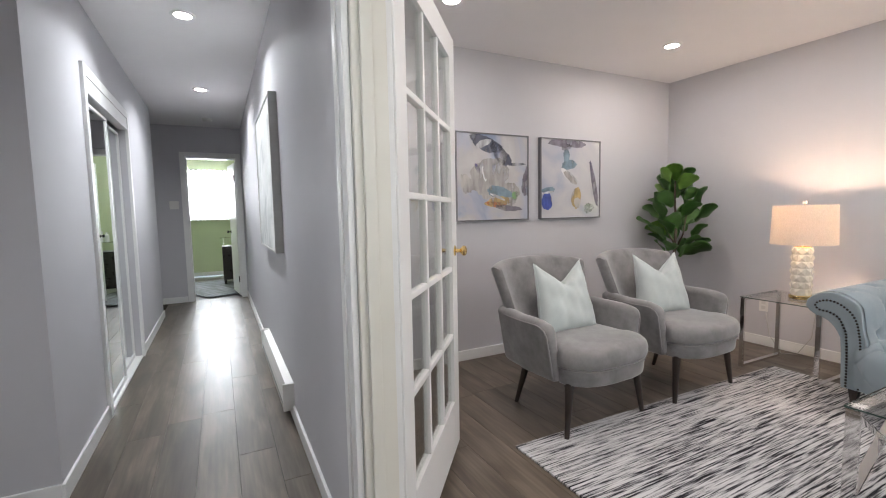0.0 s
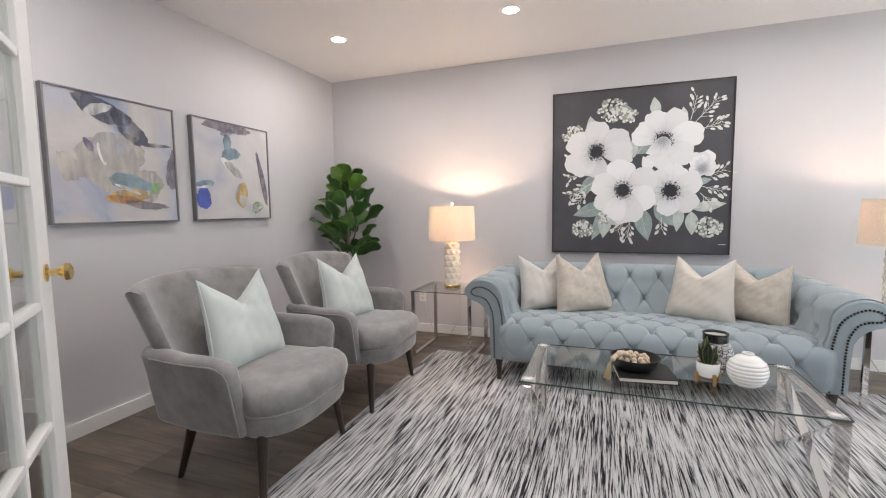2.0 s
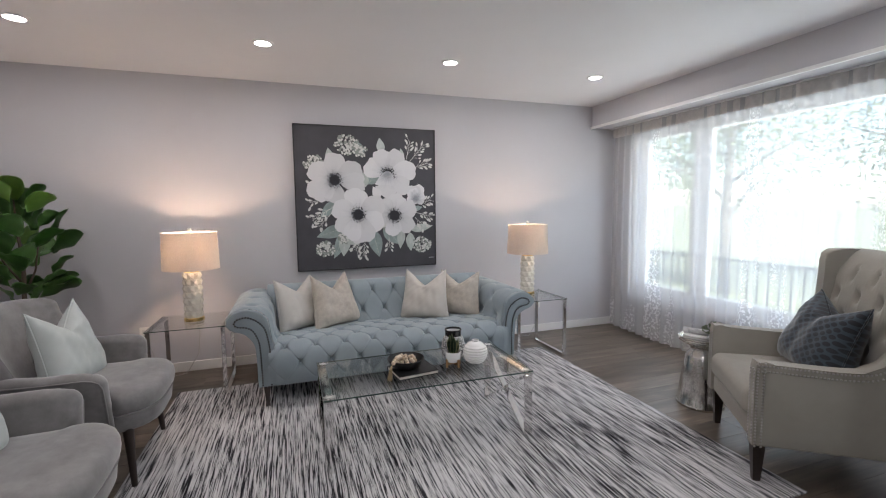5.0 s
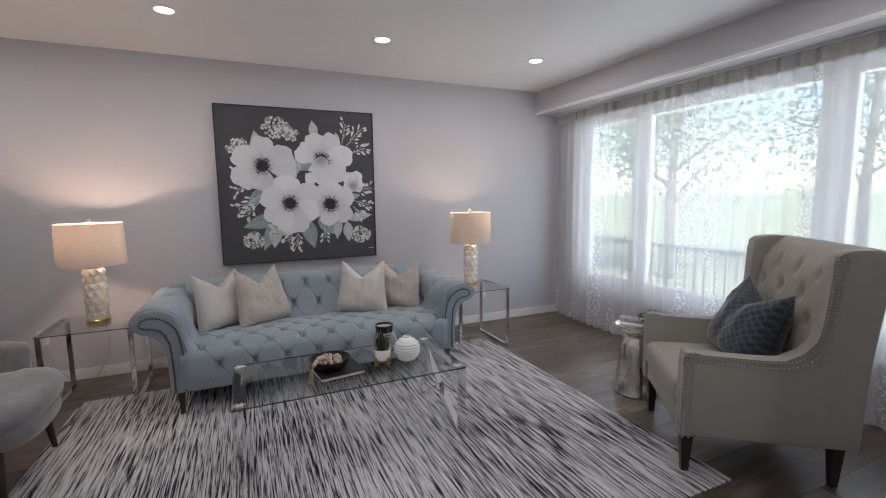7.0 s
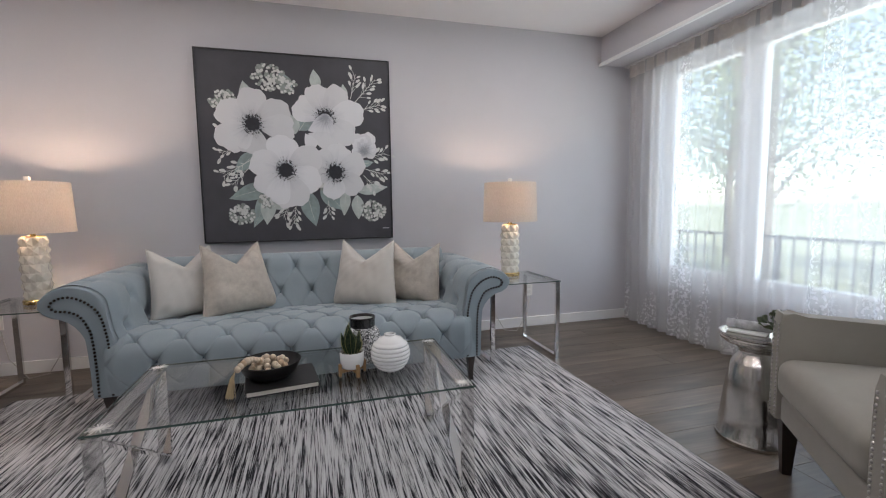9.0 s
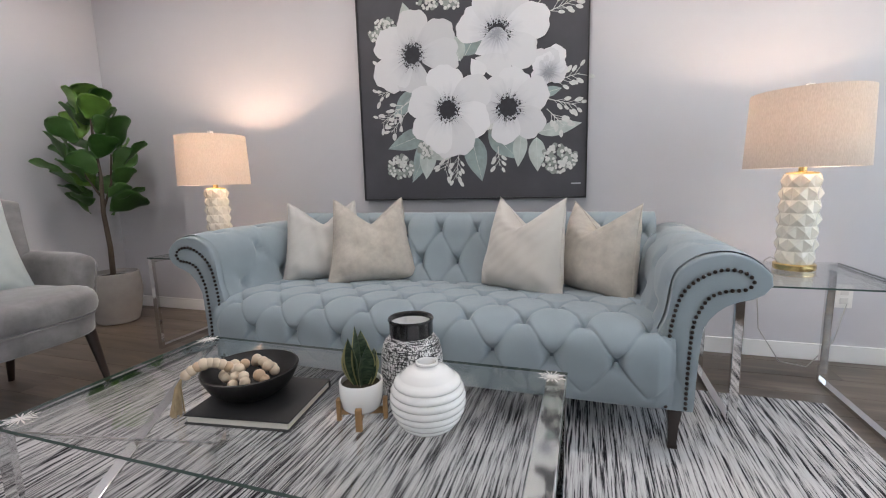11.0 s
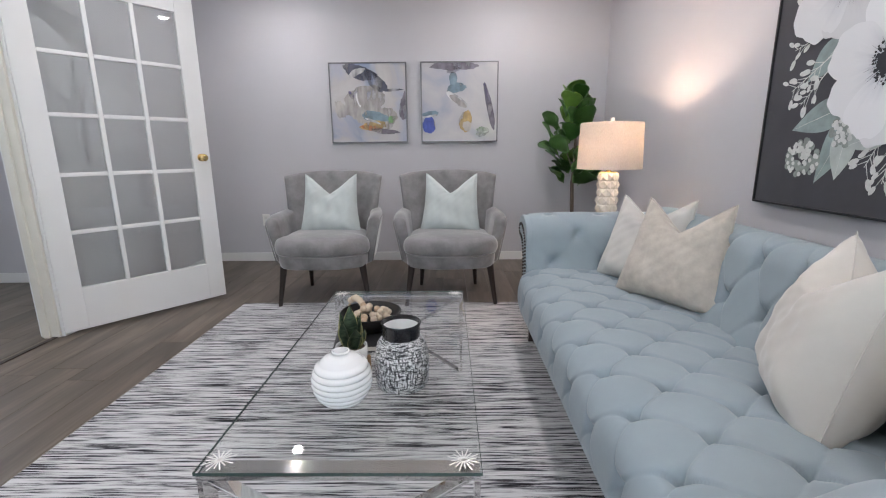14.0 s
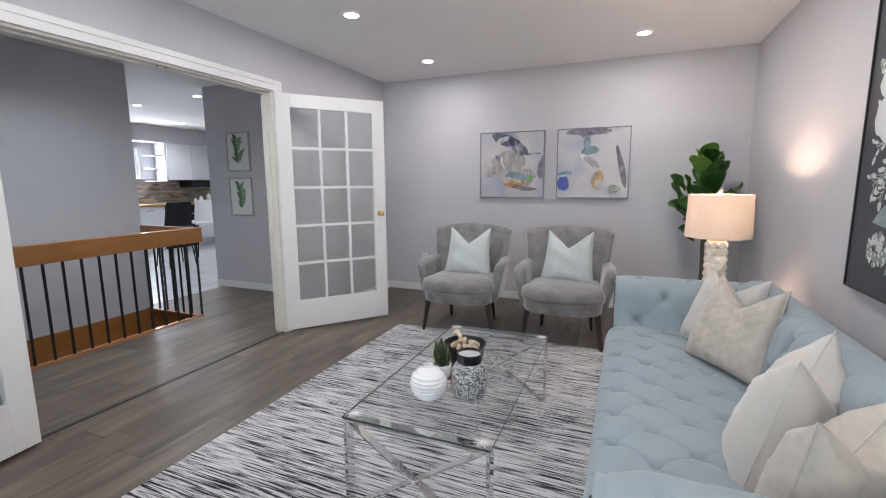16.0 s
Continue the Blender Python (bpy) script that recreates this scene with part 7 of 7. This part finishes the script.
# ---- bedroom seen through the far door ----
rugb = tagged(part("bedroom_rug", boxes(((-0.5, -0.9, 0), (0.5, 0.9, 0.01)), bevel=0.003), material("dark_striped_rug", (0.16, 0.17, 0.18), 0.9, var=0.9, scale=1.0, stretch=(14, 1.5, 1))), "dark striped bedroom rug", "rug")
rugb.matrix_basis = pose(0.0, 8.6, FZ - 0.005, 0, 0, 24)
cab = thing("dark_cabinet", "low black cabinet beside the bedroom door", "cabinet", (0.42, 9.1, 0))
part("body", boxes(((-0.27, -0.22, 0.05), (0.27, 0.22, 0.66)), bevel=0.006), material("black_lacquer", (0.015, 0.012, 0.012), 0.3, var=0.2), cab)
part("door", boxes(((-0.255, -0.234, 0.07), (-0.005, -0.221, 0.63)), bevel=0.003), material("black_lacquer_door", (0.02, 0.016, 0.015), 0.28, var=0.2), cab)
part("door", boxes(((0.005, -0.234, 0.07), (0.255, -0.221, 0.63)), bevel=0.003), material("black_lacquer_door", (0.02, 0.016, 0.015), 0.28, var=0.2), cab)
for _x in (-0.24, 0.24):
    for _yy in (-0.19, 0.19):
        part("foot", boxes(((_x - 0.02, _yy - 0.02, FZ), (_x + 0.02, _yy + 0.02, 0.05))), BLACKM, cab)
gs = thing("glass_stand", "small glass shelf stand holding white bottles", "shelf", (0.36, 9.1, 0.66))
part("shelf", boxes(((-0.24, -0.17, 0.145), (0.22, 0.17, 0.155))), TGLASS, gs, "glass shelf")
for _x in (-0.18, 0.16):
    part("post", tube([(_x, 0, 0), (_x, 0, 0.145)], 0.012, 10), CHROME, gs)
for _x, _h, _r in ((0.05, 0.16, 0.035), (0.13, 0.24, 0.03)):
    bt = thing("bottle", "white bottle on the glass shelf", "bottle", (0.36 + _x, 9.1, 0.815))
    part("body", lathe([(0, 0), (_r, 0), (_r, _h * 0.7), (_r * 0.4, _h * 0.82), (_r * 0.4, _h), (0, _h)], 16), WHITEC, bt, "", 40)
vl = thing("bedroom_curtain", "thin white cafe curtain at the bedroom window", "curtain", (BW[0] - 0.02, 10.34, BW[2] - 0.02))
part("cloth", sheet(lambda u, v: (0.76 * u, 0.012 * math.sin(u * 50), 1.03 * v), 80, 2), sheer_material(), vl, "", 180)
part("rod", tube([(-0.03, 0, 1.03), (0.80, 0, 1.03)], 0.006, 8), BLACKM, vl)

# ---- kitchen ----
CAB = material("white_cabinet_paint", (0.70, 0.70, 0.72), 0.3, var=0.02, scale=3)
BUTCHER = material("butcher_block", (0.33, 0.20, 0.085), 0.35, var=0.25, scale=12, stretch=(1, 0.15, 1))
structure("bulkhead", boxes(((-6.0, 1.0, 2.17), (-5.62, 6.9, H))), WALL, "boxed bulkhead over the kitchen cabinets", "bulkhead")
bs = structure("backsplash", boxes(((-5.998, 2.0, 0.90), (-5.985, 6.85, 1.42))), material("grout_grey", (0.30, 0.29, 0.28), 0.8, var=0.05), "mosaic strip tile backsplash", "backsplash")
_tm = []
for _k, _c in enumerate(((0.42, 0.36, 0.29), (0.24, 0.19, 0.15), (0.52, 0.48, 0.43), (0.33, 0.32, 0.32))):
    _x = boxes(((0, 0, 0), (0.006, 0.145, 0.030)))
    _me = bpy.data.meshes.new("tile")
    _x.to_mesh(_me)
    _x.free()
    _me.materials.append(material("mosaic_tile", _c, 0.2, var=0.15, scale=9))
    _tm.append(_me)
_rnd = random.Random(8)
for _r in range(13):
    for _c in range(18):
        piece("tile", _rnd.choice(_tm), bs, Matrix.Translation((-5.985, 3.75 + 0.15 * _c + 0.06 * (_r % 3) - 0.06, 0.935 + 0.0345 * _r)))


def base_cabinet(y0, y1, mat, label):
    th = thing("base_cabinet", label, "cabinet", (-5.70, (y0 + y1) / 2, 0), group="kitchen base cabinets")
    w = (y1 - y0) / 2 - 0.002
    part("body", boxes(((-0.28, -w, 0.10), (0.30, w, 0.865)), ((-0.28, -w, FZ), (0.24, w, 0.10))), mat, th)
    part("drawer_front", boxes(((0.301, -w + 0.004, 0.70), (0.32, w - 0.004, 0.86)), bevel=0.002), mat, th)
    part("door", boxes(((0.301, -w + 0.004, 0.11), (0.32, w - 0.004, 0.69)), bevel=0.002), mat, th)
    part("handle", bar((0.335, -0.08, 0.78), (0.335, 0.08, 0.78), 0.012, 0.012), CHROME, th)
    return th


for _y0, _y1 in ((2.6, 3.2), (3.2, 3.8), (3.8, 4.45), (5.15, 5.75), (5.75, 6.35)):
    base_cabinet(_y0, _y1, CAB, "white kitchen base cabinet with a drawer")
ov = thing("oven", "black built-in oven below the counter", "oven", (-5.70, 4.80, 0))
part("body", boxes(((-0.28, -0.345, FZ), (0.315, 0.345, 0.865)), bevel=0.004), material("black_oven_steel", (0.012, 0.012, 0.013), 0.25, var=0.1), ov)
part("window", boxes(((0.316, -0.27, 0.25), (0.322, 0.27, 0.60)), bevel=0.002), material("black_oven_glass", (0.01, 0.01, 0.011), 0.06, var=0.05), ov)
part("handle", bar((0.345, -0.27, 0.68), (0.345, 0.27, 0.68), 0.02, 0.02), CHROME, ov)
part("control_panel", boxes(((0.316, -0.34, 0.74), (0.324, 0.34, 0.85)), bevel=0.002), BLACKM, ov)
tagged(part("countertop", boxes(((-5.98, 2.0, 0.867), (-5.35, 6.6, 0.905)), bevel=0.003), BUTCHER), "warm brown butcher block countertop", "countertop")


def wall_cabinet(y0, y1):
    th = thing("wall_cabinet", "white kitchen wall cabinet under the bulkhead", "cabinet", (-5.82, (y0 + y1) / 2, 1.40), group="kitchen wall cabinets")
    w = (y1 - y0) / 2 - 0.002
    part("body", boxes(((-0.165, -w, 0), (0.165, w, 0.768)), bevel=0.003), CAB, th)
    part("door", boxes(((0.166, -w + 0.003, 0.003), (0.184, w - 0.003, 0.765)), bevel=0.002), CAB, th)
    return th


for _y0, _y1 in ((4.78, 5.35), (5.35, 5.95), (5.95, 6.5)):
    wall_cabinet(_y0, _y1)
sh = thing("corner_shelf", "white open end shelf with curved boards", "shelf", (-5.98, 4.50, 1.36))
part("back_panel", boxes(((0.0, 0.255, 0), (0.32, 0.272, 0.805))), CAB, sh)
for _z in (0.0, 0.26, 0.53):
    _o = [(0.0, 0.254), (0.0, 0.0)] + [(0.30 * math.sin(radians(a)), 0.254 - 0.254 * math.cos(radians(a))) for a in range(0, 91, 10)]
    _x = prism(_o, 0.018, 0.0, "xy")
    bmesh.ops.translate(_x, verts=_x.verts, vec=(0, 0, _z + 0.01))
    part("shelf_board", _x, CAB, sh)
for _x, _y, _h, _r in ((-5.55, 5.45, 0.13, 0.05), (-5.52, 5.62, 0.20, 0.06), (-5.55, 5.30, 0.09, 0.04)):
    jr = thing("ceramic_pot", "white ceramic pot on the kitchen counter", "pot", (_x, _y, 0.905))
    part("body", lathe([(0, 0), (_r * 0.8, 0), (_r, _h * 0.35), (_r * 0.8, _h * 0.75), (_r * 0.5, _h * 0.82), (_r * 0.55, _h * 0.88), (0.012, _h), (0, _h)], 20), WHITEC, jr, "", 50)
ck = thing("range_hood", "black range hood under the wall cabinets", "range hood", (-5.80, 5.62, 1.24))
part("body", boxes(((-0.18, -0.36, 0), (0.22, 0.36, 0.155)), bevel=0.006), BLACKM, ck)


def bar_chair(x, y, turn, mat, label, seat_z):
    th = thing("dining_chair", label, "chair", (x, y, 0), turn)

    def shell(u, v):
        a = 2 * u - 1
        return (0.22 * a * (1 - 0.12 * v), 0.20 - 0.05 * a * a + 0.10 * v, seat_z + 0.42 * v)
    bm = sheet(shell, 12, 8)
    bmesh.ops.solidify(bm, geom=bm.faces[:], thickness=0.03)
    part("backrest", bm, mat, th, "", 60)
    bm = soft_box((0.22, 0.22, 0.03), 0.025, 4, 3)
    bmesh.ops.translate(bm, verts=bm.verts, vec=(0, 0, seat_z))
    part("seat", bm, mat, th, "", 180)
    for sx, sy in ((-1, -1), (1, -1), (-1, 1), (1, 1)):
        part("leg", tube([(sx * 0.16, sy * 0.16, seat_z - 0.02), (sx * 0.21, sy * 0.21, FZ)], [0.014, 0.009], 8), BLACKM, th)
    return th


bar_chair(-3.92, 4.19, -120, material("white_moulded_seat", (0.70, 0.70, 0.70), 0.35, var=0.02), "white moulded chair with black legs in the kitchen", 0.60)
bar_chair(-3.48, 3.21, -100, material("black_moulded_seat", (0.02, 0.02, 0.022), 0.4, var=0.1), "black moulded chair in the kitchen", 0.60)
